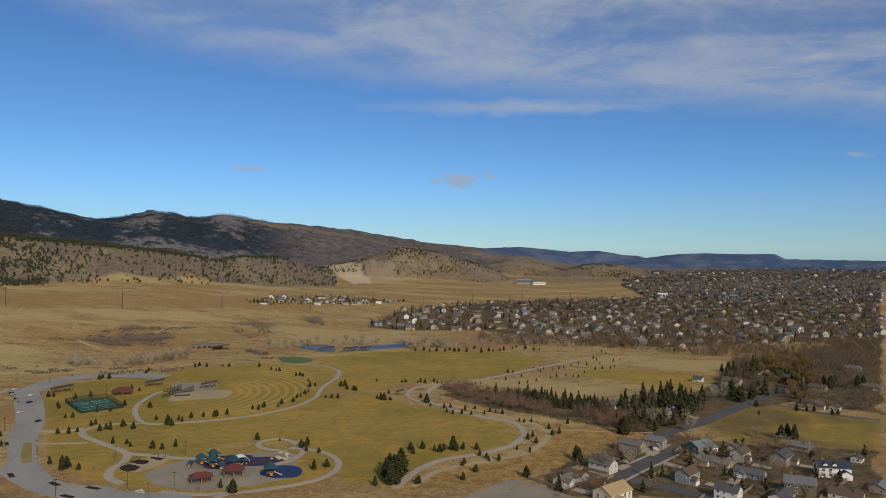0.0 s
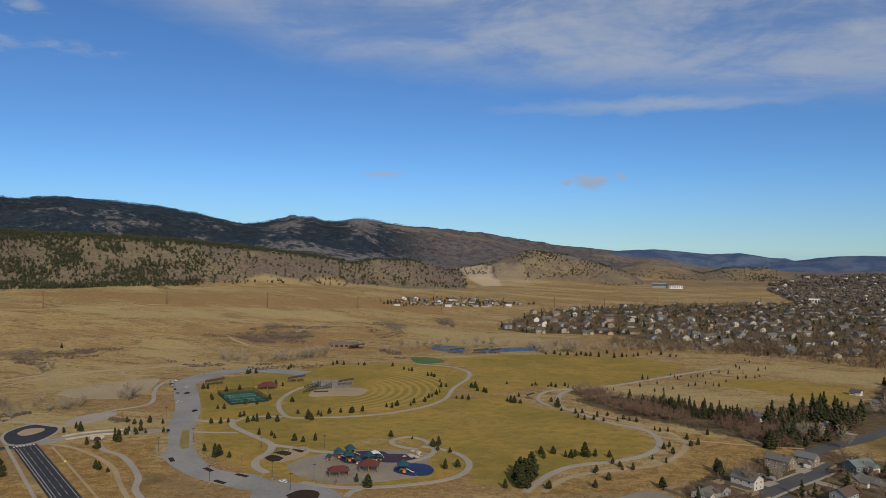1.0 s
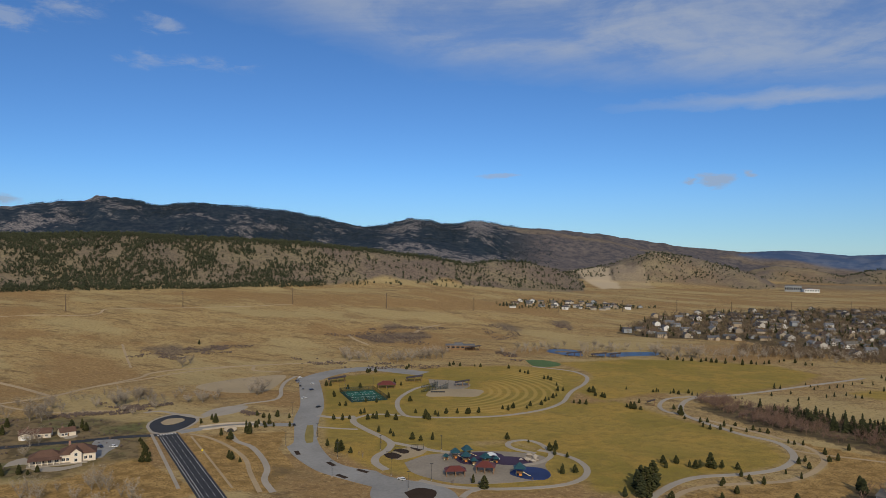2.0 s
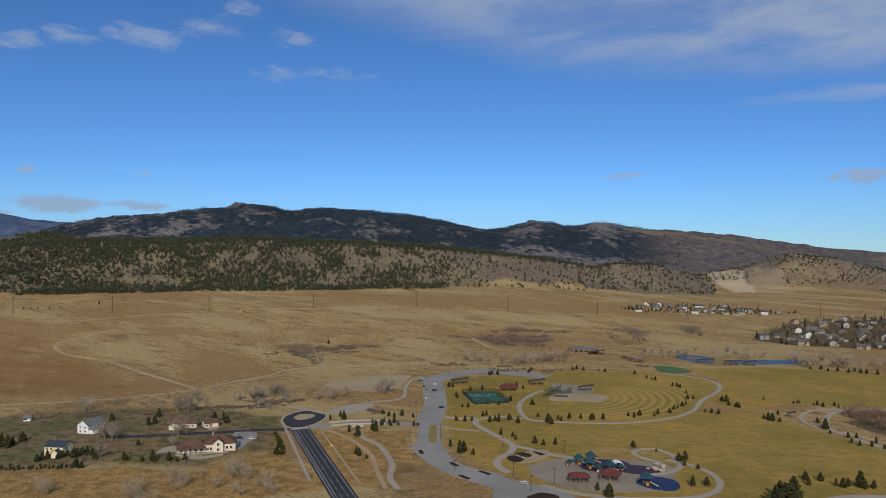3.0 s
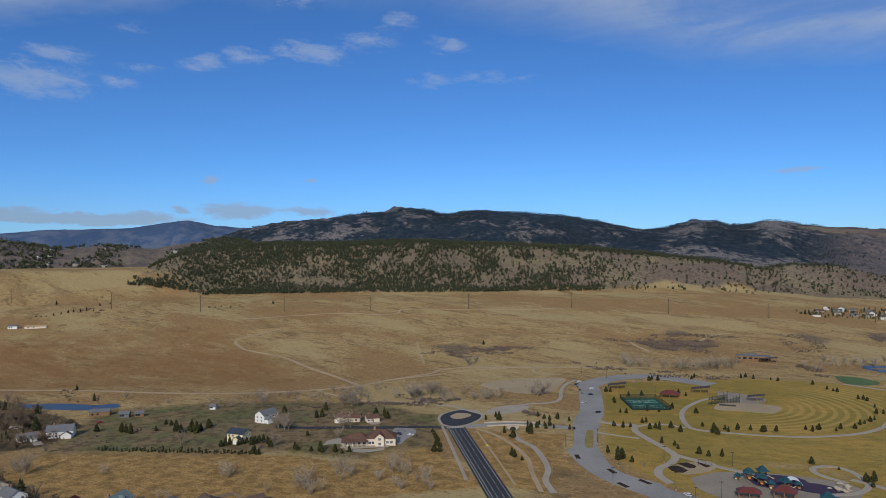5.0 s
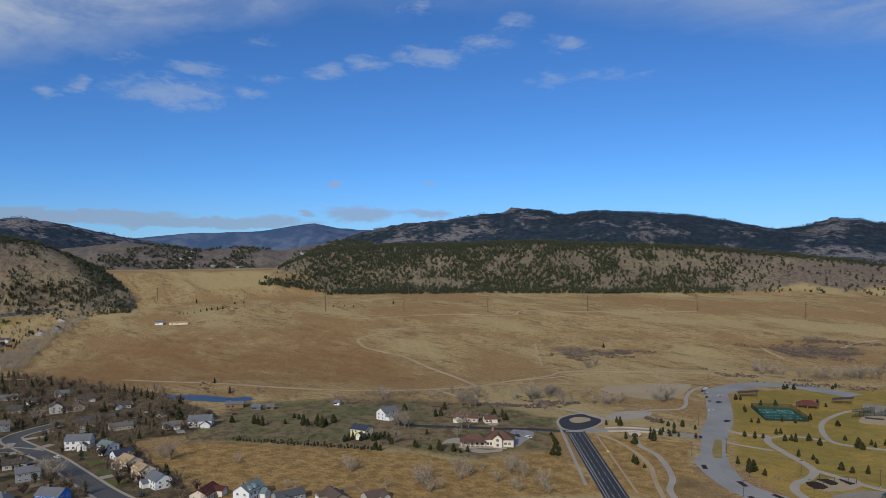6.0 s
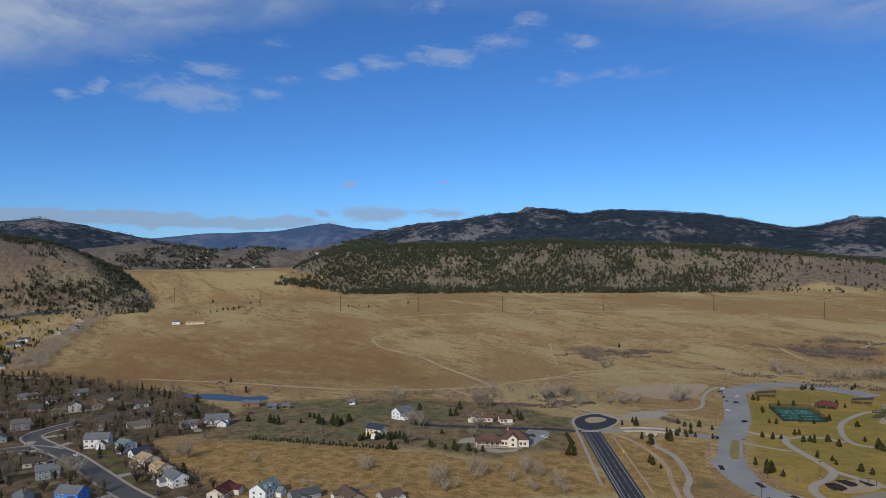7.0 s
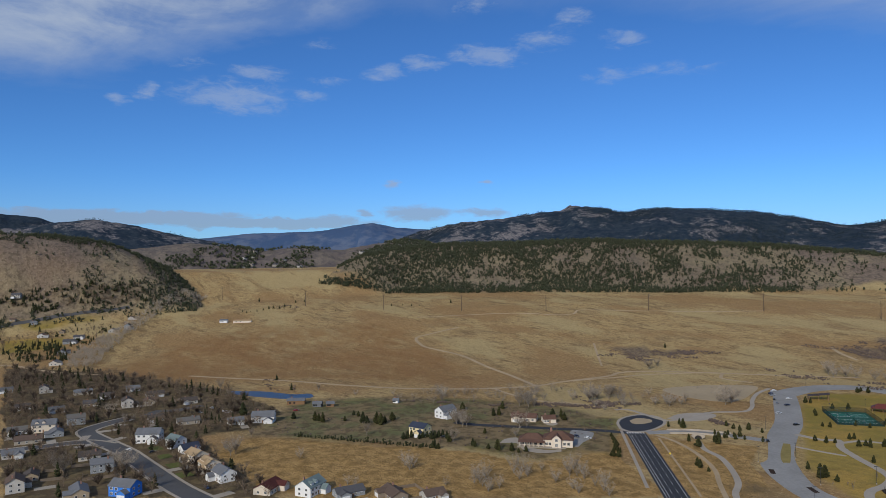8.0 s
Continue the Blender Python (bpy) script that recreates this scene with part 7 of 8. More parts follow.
# thickets, belts and suburb trees
scatter("thicket", fill(THICKET, 420, 51, 5.0, 9.5, [8, 9, 10], 30), SHAPES, [RED_TWIGS], "bare reddish-brown thicket by the creek", "shrubs")
scatter("thicket", fill(BELT, 1200, 52, 6, 12, [4, 5, 6], 50), SHAPES, [DARK_TWIGS], "belt of bare brown trees along the creek", "trees")
scatter("thicket", clear(fill(NEWOODS, 950, 53, 6, 12, [8, 9, 10], 40, -0.2), NORTH_STREETS, 8.0, NORTH_HOMES), SHAPES, [DARK_TWIGS], "bare brown trees round the smallholdings", "trees")
scatter("thicket", fill(WILLOWS, 480, 54, 6, 11, [8, 9, 10], 60, -0.5), SHAPES, [GREY_TWIGS], "belt of bare grey willows along the creek", "trees")
scatter("thicket", fill(VALLEY, 170, 91, 4, 8, [4, 5, 6], 45, 0.05), SHAPES, [DARK_TWIGS], "bare brown trees along the valley fields", "trees")
scatter("dark_wood", fill(VALLEY, 60, 92, 4, 8, [0, 2, 3], 45, 0.1), SHAPES, [SPRUCE], "dark conifers between the valley fields", "trees")
scatter("thicket", fill(FOOTWOOD, 260, 55, 5, 9, [8, 9, 10], 60, -0.3), SHAPES, [DARK_TWIGS], "bare brown trees at the foot of the hill", "trees")
scatter("dark_wood", fill(DARKWOOD, 90, 56, 6, 10, [2, 3], 30, -0.4) + fill(DARKWOOD2, 75, 57, 7, 15, [2, 3], 30, -0.4) + fill(DARKWOOD3, 60, 58, 7, 15, [2, 3, 0], 30, -0.3), SHAPES, [SPRUCE], "dense dark conifers beside the road", "trees")
scatter("dark_wood", fill(FOOTWOOD, 150, 77, 5, 9, [0, 2, 3], 40, -0.1) + fill(VALLEY_PINES, 60, 87, 6, 10, [0, 2, 3], 40, -0.3) + fill(VALLEY_ROW, 26, 88, 5, 9, [0, 2], 40, -0.9), SHAPES, [SPRUCE], "dark conifers at the foot of the hill", "trees")
scatter("golden_willows", fill(GOLDWOOD, 34, 59, 9, 15, [0, 1], 30, -0.5) + fill(GOLD_SPOT, 5, 60, 8, 11, [0, 1], 30, -0.9), CROWNS, [GOLD_LEAF], "golden brown willows among dark conifers", "trees")
scatter("thicket", clear(fill(DARKWOOD2, 150, 60, 6, 11, [8, 9, 10], 30, -0.3), NORTH_STREETS, 8.0, NORTH_HOMES), SHAPES, [RED_TWIGS], "bare reddish trees beside the road", "trees")
scatter("suburb_trees", fill(TOWN_N, 3300, 61, 7, 13, [4, 5, 6], 80, -0.6), SHAPES, [DARK_TWIGS], "bare brown street trees over a suburb", "trees")
scatter("suburb_trees", fill(TOWN_N, 500, 78, 5, 9, [0, 1, 2], 70, -0.5), CROWNS, [OLIVE_TWIGS], "olive brown garden trees over a suburb", "trees")
scatter("suburb_evergreens", fill(TOWN_N, 620, 62, 5, 11, [0, 2, 3], 60, -0.2), SHAPES, [SPRUCE], "dark evergreens between suburb houses", "trees")
scatter("far_suburb_trees", fill(TOWN_FAR, 3000, 63, 8, 15, [0, 1, 7], 120, -0.6), SHAPES, [FAR_TWIGS], "bare brown trees of the far town", "trees")
scatter("far_suburb_trees", fill(TOWN_HORIZON, 2200, 79, 9, 17, [0, 1, 7], 200, -0.5), SHAPES, [FAR_TWIGS], "dark trees of the town towards the horizon", "trees")
scatter("garden_trees", clear(fill(TOWN_W, 860, 64, 5, 11, [4, 6, 8, 9, 10], 50, -0.4), WEST_STREETS, 8.0, WEST_HOMES), SHAPES, [DARK_TWIGS], "bare brown garden trees among houses", "trees")
scatter("garden_trees", clear(fill(TOWN_W, 250, 93, 5, 9, [0, 1, 2], 50, -0.3), WEST_STREETS, 8.0, WEST_HOMES) + clear(fill(TOWN_NEAR, 30, 94, 4, 7, [0, 1, 2], 40, -0.3), NORTH_STREETS, 8.0, NORTH_HOMES), CROWNS, [DUSK_TWIGS], "dense dark brown twiggy crowns among houses", "trees")
scatter("garden_trees", clear(fill(TOWN_W, 95, 65, 5, 9, [2, 3], 40, -0.1), WEST_STREETS, 8.0, WEST_HOMES), SHAPES, [SPRUCE], "dark conifers among houses", "trees")
scatter("garden_trees", clear(fill(TOWN_NEAR, 170, 66, 4, 9, [4, 5, 8, 9, 10], 30, -0.2), NORTH_STREETS, 8.0, NORTH_HOMES), SHAPES, [RED_TWIGS], "bare reddish garden trees among houses", "trees")
scatter("garden_trees", clear(fill(TOWN_NEAR, 26, 67, 5, 9, [2, 3], 30, -0.1), NORTH_STREETS, 8.0, NORTH_HOMES), SHAPES, [SPRUCE], "dark garden conifers among houses", "trees")
scatter("garden_shrubs", fill(YARD_W, 330, 69, 0.8, 2.2, [7, 8, 9, 0], 22, 0.1), SHAPES, [SHRUB], "low dark shrubs and dead stalks in the gardens", "shrubs")
scatter("thicket", fill(POND_BELT, 120, 97, 8, 13, [8, 9, 10], 40, -0.2), SHAPES, [GREY_TWIGS], "tall bare cottonwoods round the ponds", "trees")
scatter("thicket", clear(fill(CREEK_BELT, 90, 98, 5, 10, [8, 9, 10], 30, -0.2), (TRACK, TRACKD), 6.0), SHAPES, [TWIGS], "bare brown trees along the creek bed", "trees")
scatter("creek_brush", fill(BEIGE, 40, 70, 1.2, 2.6, [8, 9], 20, 0.0), SHAPES, [TWIGS], "thin brown brush on the pale meadow", "shrubs")
scatter("subdivision_trees", fill(SMALLSUB, 260, 68, 4, 8, [0, 2, 4, 5], 40, -0.4), SHAPES, [HILL_PINE], "dark trees round a group of houses", "trees")


# low brush in the folds of the prairie, and along the creek
def brush(cx, cy, rx, ry, turn, count, seed, lo=0.9, hi=2.2):
    count *= 5
    r = random.Random(seed)
    ca, sa = math.cos(radians(turn)), math.sin(radians(turn))
    res = []
    for _ in range(count):
        a, q = r.uniform(0, 6.28), math.sqrt(r.random())
        u, v = math.cos(a) * q * rx, math.sin(a) * q * ry
        x, y = cx + u * ca - v * sa, cy + u * sa + v * ca
        if fbm(x / 14, y / 14, 2, seed) > -0.05:
            res.append((x, y, r.uniform(lo, hi), 7))
    return res


rows = []
rows += brush(-538, 625, 37, 11, -11, 70, 70)
rows += brush(-509, 680, 24, 7, -4, 50, 71)
rows += brush(-378, 812, 32, 9, -18, 60, 72)
rows += brush(-353, 829, 48, 14, -18, 60, 73)
rows += brush(-251, 945, 80, 24, -64, 90, 74)
rows += brush(-190, 1065, 37, 11, -61, 50, 75)
rows += brush(-342, 838, 37, 11, -10, 60, 76)
rows += brush(-1127, 461, 47, 14, 13, 50, 77)
rows += brush(-408, 431, 25, 7, 174, 60, 80)
rows += brush(-312, 444, 15, 7, 1, 40, 81)
rows += brush(-393, 439, 22, 7, 66, 50, 82)
rows += brush(-432, 378, 34, 10, 59, 60, 83)
rows += brush(-644, 257, 44, 13, -12, 30, 84)
rows += brush(-194, 779, 42, 12, -52, 80, 85)
rows += brush(-311, 672, 69, 20, 12, 120, 86)
rows += brush(-381, 673, 42, 12, -19, 70, 87)
rows += brush(-424.3, 392.4, 26, 5, 40, 40, 100)
rows += brush(-415.6, 399.6, 22, 5, 40, 40, 101)
rows += brush(-394.1, 415.7, 20, 6, 40, 40, 102)
rows += brush(-397.4, 435.5, 25, 6, 40, 40, 103)
rows += brush(-490.4, 325.8, 18, 4, 40, 30, 104)
rows += brush(-529, 635.9, 60, 10, 40, 60, 105)
rows += brush(-516.3, 680.2, 45, 10, 40, 60, 106)
rows += brush(-526, 656.9, 40, 8, 40, 50, 107)
rows += brush(-390, 848.3, 70, 14, 40, 90, 108)
rows += brush(-369.2, 902.8, 60, 12, 40, 80, 109)
rows += brush(-358, 832, 50, 8, 40, 60, 110)
scatter("prairie_brush", rows, SHAPES, [SHRUB], "low dark purplish brush in folds of the prairie", "shrubs")

# ---- houses ----
hr = random.Random(21)
KINDS = {
    1: [house("cottage", 8, 6.5, 2.8, 1.9, two=False, wing=False, label="small cottage with a pitched shingle roof")],
    2: [house("house", 13, 9, 3.0, 2.4, two=False, side=s, label="one-storey house with a garage wing and shingle roof") for s in (1, -1)],
    3: [house("house", 17, 9.5, 3.0, 2.3, two=False, side=s, label="long low house with a shingle roof and garage") for s in (1, -1)],
    4: [house("house", 13, 9, 5.6, 2.7, side=s, label="two-storey house with siding and a garage wing") for s in (1, -1)],
    5: [house("house", 15, 10, 5.7, 3.0, side=s, dormer=s > 0, label="large two-storey house with gables and a garage wing") for s in (1, -1)],
}
FAR_KINDS = [house("house", w, d, h, 2.4, detail=False, two=h > 4, side=s, label="distant suburban house with a pitched roof") for w, d, h, s in ((13, 9, 5.4, 1), (15, 10, 3.0, -1), (12, 9, 5.6, -1), (14, 9, 3.0, 1))]


FENCE_WOOD = plain("weathered_fence", (0.21, 0.165, 0.12), 0.9, 0.1, vary=0.3, scale=1.0)


def panel(a, b, h, parent):
    """One length of board fence with its post."""
    g = Geo()
    d = (Vector(b) - Vector(a)).normalized() * 0.04
    s = Vector((-d.y, d.x))
    low = [(a[0] - s.x, a[1] - s.y, 0), (b[0] - s.x, b[1] - s.y, 0), (b[0] + s.x, b[1] + s.y, 0), (a[0] + s.x, a[1] + s.y, 0)]
    g.solid(low, [(p[0], p[1], h) for p in low])
    g.box(a[0] - 0.07, a[1] - 0.07, -0.1, a[0] + 0.07, a[1] + 0.07, h + 0.12)
    g.make("fence_panel", FENCE_WOOD, parent)


def settle(rows, angle, group, quarters=(0, 90, 180, 270), label="", size=1.0, yard=True):
    for x, y, kind in rows:
        turn = angle + hr.choice(quarters) + hr.uniform(-4, 4)
        ob = copy_thing(hr.choice(KINDS[int(kind)]), at(x, y, turn, size * hr.uniform(0.94, 1.06)))
        tagged(ob, label, group=group)
        if yard and kind > 1 and math.hypot(x, y) < 640:
            m = at(x, y, turn)
            if hr.random() < 0.75:
                g = Geo()
                u = hr.choice((-1, 1)) * 4.0
                g.box(u - 2.7, -18.5, -0.2, u + 2.7, -8.4, 0.07 + hr.random() * 0.02)
                drive = g.make("driveway", CONCRETE)
                drive.matrix_basis = m
                tagged(drive, "pale concrete driveway in front of a house", "driveway", kind="structure")
            if hr.random() < 0.6:
                fence = empty("garden_fence", m, label="weathered board fence round a back garden", category="fence", group="garden fences")
                pts = [(-9.5, 5), (-9.5, 16), (0, 16), (9.5, 16), (9.5, 5)]
                for a, b in zip(pts, pts[1:]):
                    panel(a, b, 1.7, fence)


settle(HOUSEW_ALL + HOUSEW2_ALL, -6, "houses along the western streets", (0, 90, 90, 180, 270), size=0.9)
settle(HOUSEN_ALL, 48, "houses of the northern streets", (0, 0, 270, 90), size=0.84)
settle(HOUSENE_ALL, 48, "smallholdings by the road", (0, 90, 270))
settle(HOUSEF_ALL, 70, "houses at the foot of the hill", (0, 90))


def single(ob, x, y, turn, size=1.0):
    ob.matrix_basis = at(x, y, turn, size)
    return ob


S = SITES
single(house("house", 15, 9.5, 5.6, 2.8, CREAM, GREY_ROOF, "cream two-storey house with dormers and grey roof", dormer=True, wing=False), *S["beigeh"], 72)
single(house("house", 15, 10, 5.8, 3.0, WHITE, GREY_ROOF, "white two-storey house with a grey hipped roof"), *S["greyw"], 60)
single(house("house", 12, 9, 5.4, 2.6, WHITE, GREEN_ROOF, "white two-storey house with a blue-green roof"), *S["tealh"], 20, 0.9)
single(house("house", 12, 9, 3.2, 2.8, WHITE, NAVY_ROOF, "low white house with a dark slate roof", two=False), *S["navyh"], 100, 0.9)
single(house("house", 14, 10, 5.2, 2.8, CREAM, TAN_ROOF, "cream two-storey house with a brown-tan roof", side=-1), *S["tanw"], 10, 0.9)
single(house("house", 13, 10, 5.4, 2.8, CREAM, TAN_ROOF, "cream house with a tan roof and entrance gable", dormer=True), *S["tanw2"], 5, 0.9)
single(house("house", 14, 10, 5.2, 3.0, WHITE, GREY_ROOF, "white two-storey house with grey gables and garage", side=-1), *S["whitew"], 5, 0.9)
single(house("house", 17, 11, 4.6, 3.4, TRIM, GREY_ROOF, "broad white farmhouse with grey roofs by the field"), *S["whitefar"], 60, 0.95)
single(house("house", 15, 10, 3.2, 2.6, CREAM, MAROON_ROOF, "low house with a maroon shingle roof", two=False), *S["redroof"], 130, 0.95)
single(house("house", 14, 10, 5.2, 3.2, WHITE, GREEN_ROOF, "white house with green-grey gabled roofs", dormer=True), *S["gablew"], 120, 0.95)
single(house("house", 13, 9, 5.4, 2.6, BLUE_WALL, GREY_ROOF, "bright blue two-storey house with grey roof"), *S["blueh"], 40)
single(house("house", 12, 9, 5.8, 2.4, YELLOW_WALL, NAVY_ROOF, "pale yellow house with a dark slate roof"), *S["yellow"], 20)
single(house("house", 14, 9, 5.4, 3.0, WHITE, GREY_ROOF, "white farmhouse with gables and a grey roof", side=-1), *S["whiteh"], 100)
single(house("house", 18, 9, 3.0, 2.2, CREAM, BROWN_ROOF, "long tan bungalow with a brown roof", two=False, side=-1), *S["tanh"], 40)
single(house("garage", 9, 8, 2.9, 2.0, CREAM, BROWN_ROOF, "tan garage with a pitched roof", two=False, wing=False), *S["tanh2"], 60)
single(house("house", 16, 9, 5.4, 2.4, WHITE, NAVY_ROOF, "dark-roofed two-storey house with white dormers", dormer=True), *S["grayh"], -10)
single(house("house", 14, 9.5, 5.8, 2.4, OLIVE, GREY_ROOF, "dark olive two-storey house with white windows", wing=False), *S["oliveh"], -25)
single(house("house", 16, 11, 4.2, 3.2, CREAM, TAN_ROOF, "tan-roofed house with wide gables", side=-1), *S["tanbig"], 40)
single(house("house", 14, 9, 3.2, 2.4, GREEN_ROOF, GREEN_ROOF, "grey-green house with a green-grey roof", two=False), *S["greenh"], 30)
for key, w, d, h, m_, t in (("barn", 14, 8, 3.2, TIMBER, 60), ("shed1", 7, 5, 2.8, GREY_ROOF, 50), ("shed2", 6, 5, 2.6, TIMBER, 70), ("shed3", 4.5, 3.5, 2.3, WHITE, 40)):
    single(house("shed", w, d, h, 1.4, m_, GREY_ROOF, "plain farm shed with a metal roof in a paddock", wing=False, two=False, detail=False, category="shed"), *S[key], t)
single(house("farm_building", 26, 7, 2.6, 1.4, CREAM, TAN_ROOF, "long cream farm building on the prairie", wing=False, two=False, detail=False, category="barn"), *S["farmb"], 60)
single(house("farm_building", 11, 8, 3.2, 1.6, WHITE, GREY_ROOF, "white farm shed on the prairie", wing=False, two=False, detail=False, category="barn"), *S["farmb2"], 60)


def mansion(x, y, turn):
    ob = empty("mansion", at(x, y, turn), label="large cream house with brown tiled hipped roofs and terrace", category="house")
    g, q = Geo(), Geo()
    for x0, x1, y0, y1, h, rise in ((-17, -1, -5, 5, 3.6, 3.4), (-2, 16, -6, 7, 4.6, 4.2)):
        g.box(x0, y0, -0.4, x1, y1, h)
        o = 0.7
        m = (y1 - y0) / 2 + o
        low = [(x0 - o, y0 - o, h), (x1 + o, y0 - o, h), (x1 + o, y1 + o, h), (x0 - o, y1 + o, h)]
        yc = (y0 + y1) / 2
        top = [(x0 - o + m, yc - 0.2, h + rise), (x1 + o - m, yc - 0.2, h + rise), (x1 + o - m, yc + 0.2, h + rise), (x0 - o + m, yc + 0.2, h + rise)]
        q.solid(low, top)
    gabled_body(g, 3.5, 9, -8.5, 0, 5.8, 2.2, "y")
    gable(q, 3.5, 9, -8.5, 1, 5.8, 2.2, "y", 0.4)
    g.make("wall", CREAM, ob)
    q.make("roof", BROWN_ROOF, ob)
    g = Geo()
    g.box(-18, -9.5, -0.3, 12, -5.0, 0.35)
    g.make("terrace", CONCRETE, ob)
    for i in range(6):
        g = Geo()
        g.box(-16.6 + i * 2.9, -8.2, 0.35, -16.2 + i * 2.9, -7.8, 3.2)
        g.make("post", CREAM, ob)
    g = Geo()
    low = [(-17.5, -8.8, 3.1), (-1, -8.8, 3.1), (-1, -4.8, 3.9), (-17.5, -4.8, 3.9)]
    g.solid(low, [(p[0], p[1], p[2] + 0.25) for p in low])
    g.make("porch_roof", BROWN_ROOF, ob)
    for wx in (-14, -10.5, -7, -3.5):
        window(ob, wx, -5, 1.7, 1.9, 1.7, "s")
    for wx, wy, z in ((0, -6, 2), (2, -6, 2), (6.2, -8.5, 1.8), (6.2, -8.5, 4.8), (11, -6, 2.2), (13.5, -6, 2.2)):
        window(ob, wx, wy, z, 1.5, 1.7, "s")
    for wy in (-3, 1, 4.5):
        window(ob, 16, wy, 2.2, 1.4, 1.6, "e")
    g = Geo()
    g.box(2, 3, 6, 3.2, 4.2, 9.8)
    g.make("chimney", BRICK, ob)


mansion(*S["mansion"], 44)


def block(name, x, y, turn, w, d, h, wall, label, category="building", bays=8):
    """A large flat-roofed building with bands of windows."""
    ob = empty(name, at(x, y, turn), label=label, category=category)
    g = Geo()
    g.box(-w / 2, -d / 2, -2, w / 2, d / 2, h)
    g.make("wall", wall, ob)
    g = Geo()
    g.box(-w / 2 - 0.4, -d / 2 - 0.4, h, w / 2 + 0.4, d / 2 + 0.4, h + 0.7)
    g.box(-w * 0.2, -d * 0.2, h + 0.7, w * 0.1, d * 0.2, h + 2.6)
    g.make("roof", GREY_ROOF, ob)
    for i in range(bays):
        g = Geo()
        u = -w / 2 + (i + 0.5) * w / bays
        g.box(u - w / bays * 0.32, -d / 2 - 0.08, h * 0.35, u + w / bays * 0.32, -d / 2, h * 0.75)
        g.make("window", GLASS, ob)


block("institute", *S["bigb"], -6, 44, 30, 16, STEEL, "large grey institute building on open prairie")
block("institute", S["bigb"][0] + 42, S["bigb"][1] - 25, 10, 40, 22, 9, WHITE, "pale wing of the institute on open prairie", bays=6)
block("white_hall", *S["whiteb"], -17, 22, 14, 15, WHITE, "plain white hall above the suburb roofs", bays=4)
block("tower_block", *S["darkb"], -22, 16, 16, 14, STEEL, "plain grey block above the suburb roofs", bays=3)
block("lodge", *S["lodge"], 20, 34, 12, 4.5, TIMBER, "low brown park building by the creek", bays=6)

# pavements and driveways of the near streets
for pts, w in ((STREET_W, 11), (STREET_N, 10.5), (STREET_W2, 9)):
    for sgn in (1, -1):
        ribbon("pavement", pts, 1.6, CONCRETE, 0.2, label="narrow pale pavement beside the street", category="pavement", off=sgn * (w / 2 + 0.9))
dr = random.Random(9)
for pts, w, count in ((STREET_W, 11, 9), (STREET_N, 10.5, 6), (STREET_W2, 9, 4)):
    line = spline(pts, 2.0)
    for i in range(count):
        k = int((i + 0.5) / count * (len(line) - 2))
        d = (line[k + 1] - line[k]).normalized()
        s = Vector((-d.y, d.x)) * dr.choice((1, -1))
        a = line[k] + s * (w / 2 + 1.7)
        ribbon("driveway", [tuple(a), tuple(a + s * 5), tuple(a + s * dr.uniform(9, 12))], 5.5, CONCRETE, 0.12, label="short pale concrete driveway of a house", category="driveway")

# short green lawns before the western houses
TURF = plain("front_turf", (0.105, 0.115, 0.038), 0.95, 0.05, vary=0.4, scale=0.4)
for x in (-478, -456, -433, -411):
    patch("front_lawn", [(x - 5, 104.5), (x + 5, 105.2), (x + 4.6, 113), (x - 5.2, 112.2)], TURF, 0.05, "small green front lawn between driveways", "lawn", False)

# suburbs, house by house
def suburb(poly, spacing, most, group, seed, size=1.0, angle=20.0, miss=0.12):
    r = random.Random(seed)
    xs, ys = [p[0] for p in poly], [p[1] for p in poly]
    ca, sa = math.cos(radians(angle)), math.sin(radians(angle))
    spots = []
    cx, cy = (min(xs) + max(xs)) / 2, (min(ys) + max(ys)) / 2
    m = int(max(max(xs) - min(xs), max(ys) - min(ys)) / spacing) + 2
    for i in range(-m, m):
        for j in range(-m, m):
            u, v = i * spacing, j * spacing * 1.15 + (spacing * 0.5 if j % 2 else 0)
            x, y = cx + u * ca - v * sa + r.uniform(-5, 5), cy + u * sa + v * ca + r.uniform(-5, 5)
            if r.random() > miss and inside(np.array([x]), np.array([y]), poly)[0]:
                spots.append((x, y))
    spots.sort(key=lambda p: p[0] ** 2 + p[1] ** 2)
    for x, y in spots[:most]:
        ob = copy_thing(r.choice(FAR_KINDS), at(x, y, angle + r.choice((0, 90, 180, 270)) + r.uniform(-8, 8), size * r.uniform(0.9, 1.1)))
        tagged(ob, group=group)
    return [(x, y, size * r.uniform(0.9, 1.1), r.randrange(4)) for x, y in spots[most:]]


def house_shape(w, d, h, rise):
    g, q = Geo(), Geo()
    gabled_body(g, -w / 2, w / 2, -d / 2, d / 2, h, rise)
    gabled_body(g, w * 0.1, w * 0.45, -d * 0.85, 0, h * 0.7, rise * 0.6, "y")
    gable(q, -w / 2, w / 2, -d / 2, d / 2, h, rise)
    gable(q, w * 0.1, w * 0.45, -d * 0.85, 0, h * 0.7, rise * 0.6, "y")
    k = len(g.v)
    g.v += q.v
    g.f += [tuple(i + k for i in f) for f in q.f]
    g.mi += [1] * len(q.f)
    return g


def island_tint(name, lo, hi):
    m, k, b = material(name, 0.85, 0.2)
    k.put(b.inputs["Base Color"], k.mix(k.add("ShaderNodeNewGeometry", 8), lo, hi))
    return m


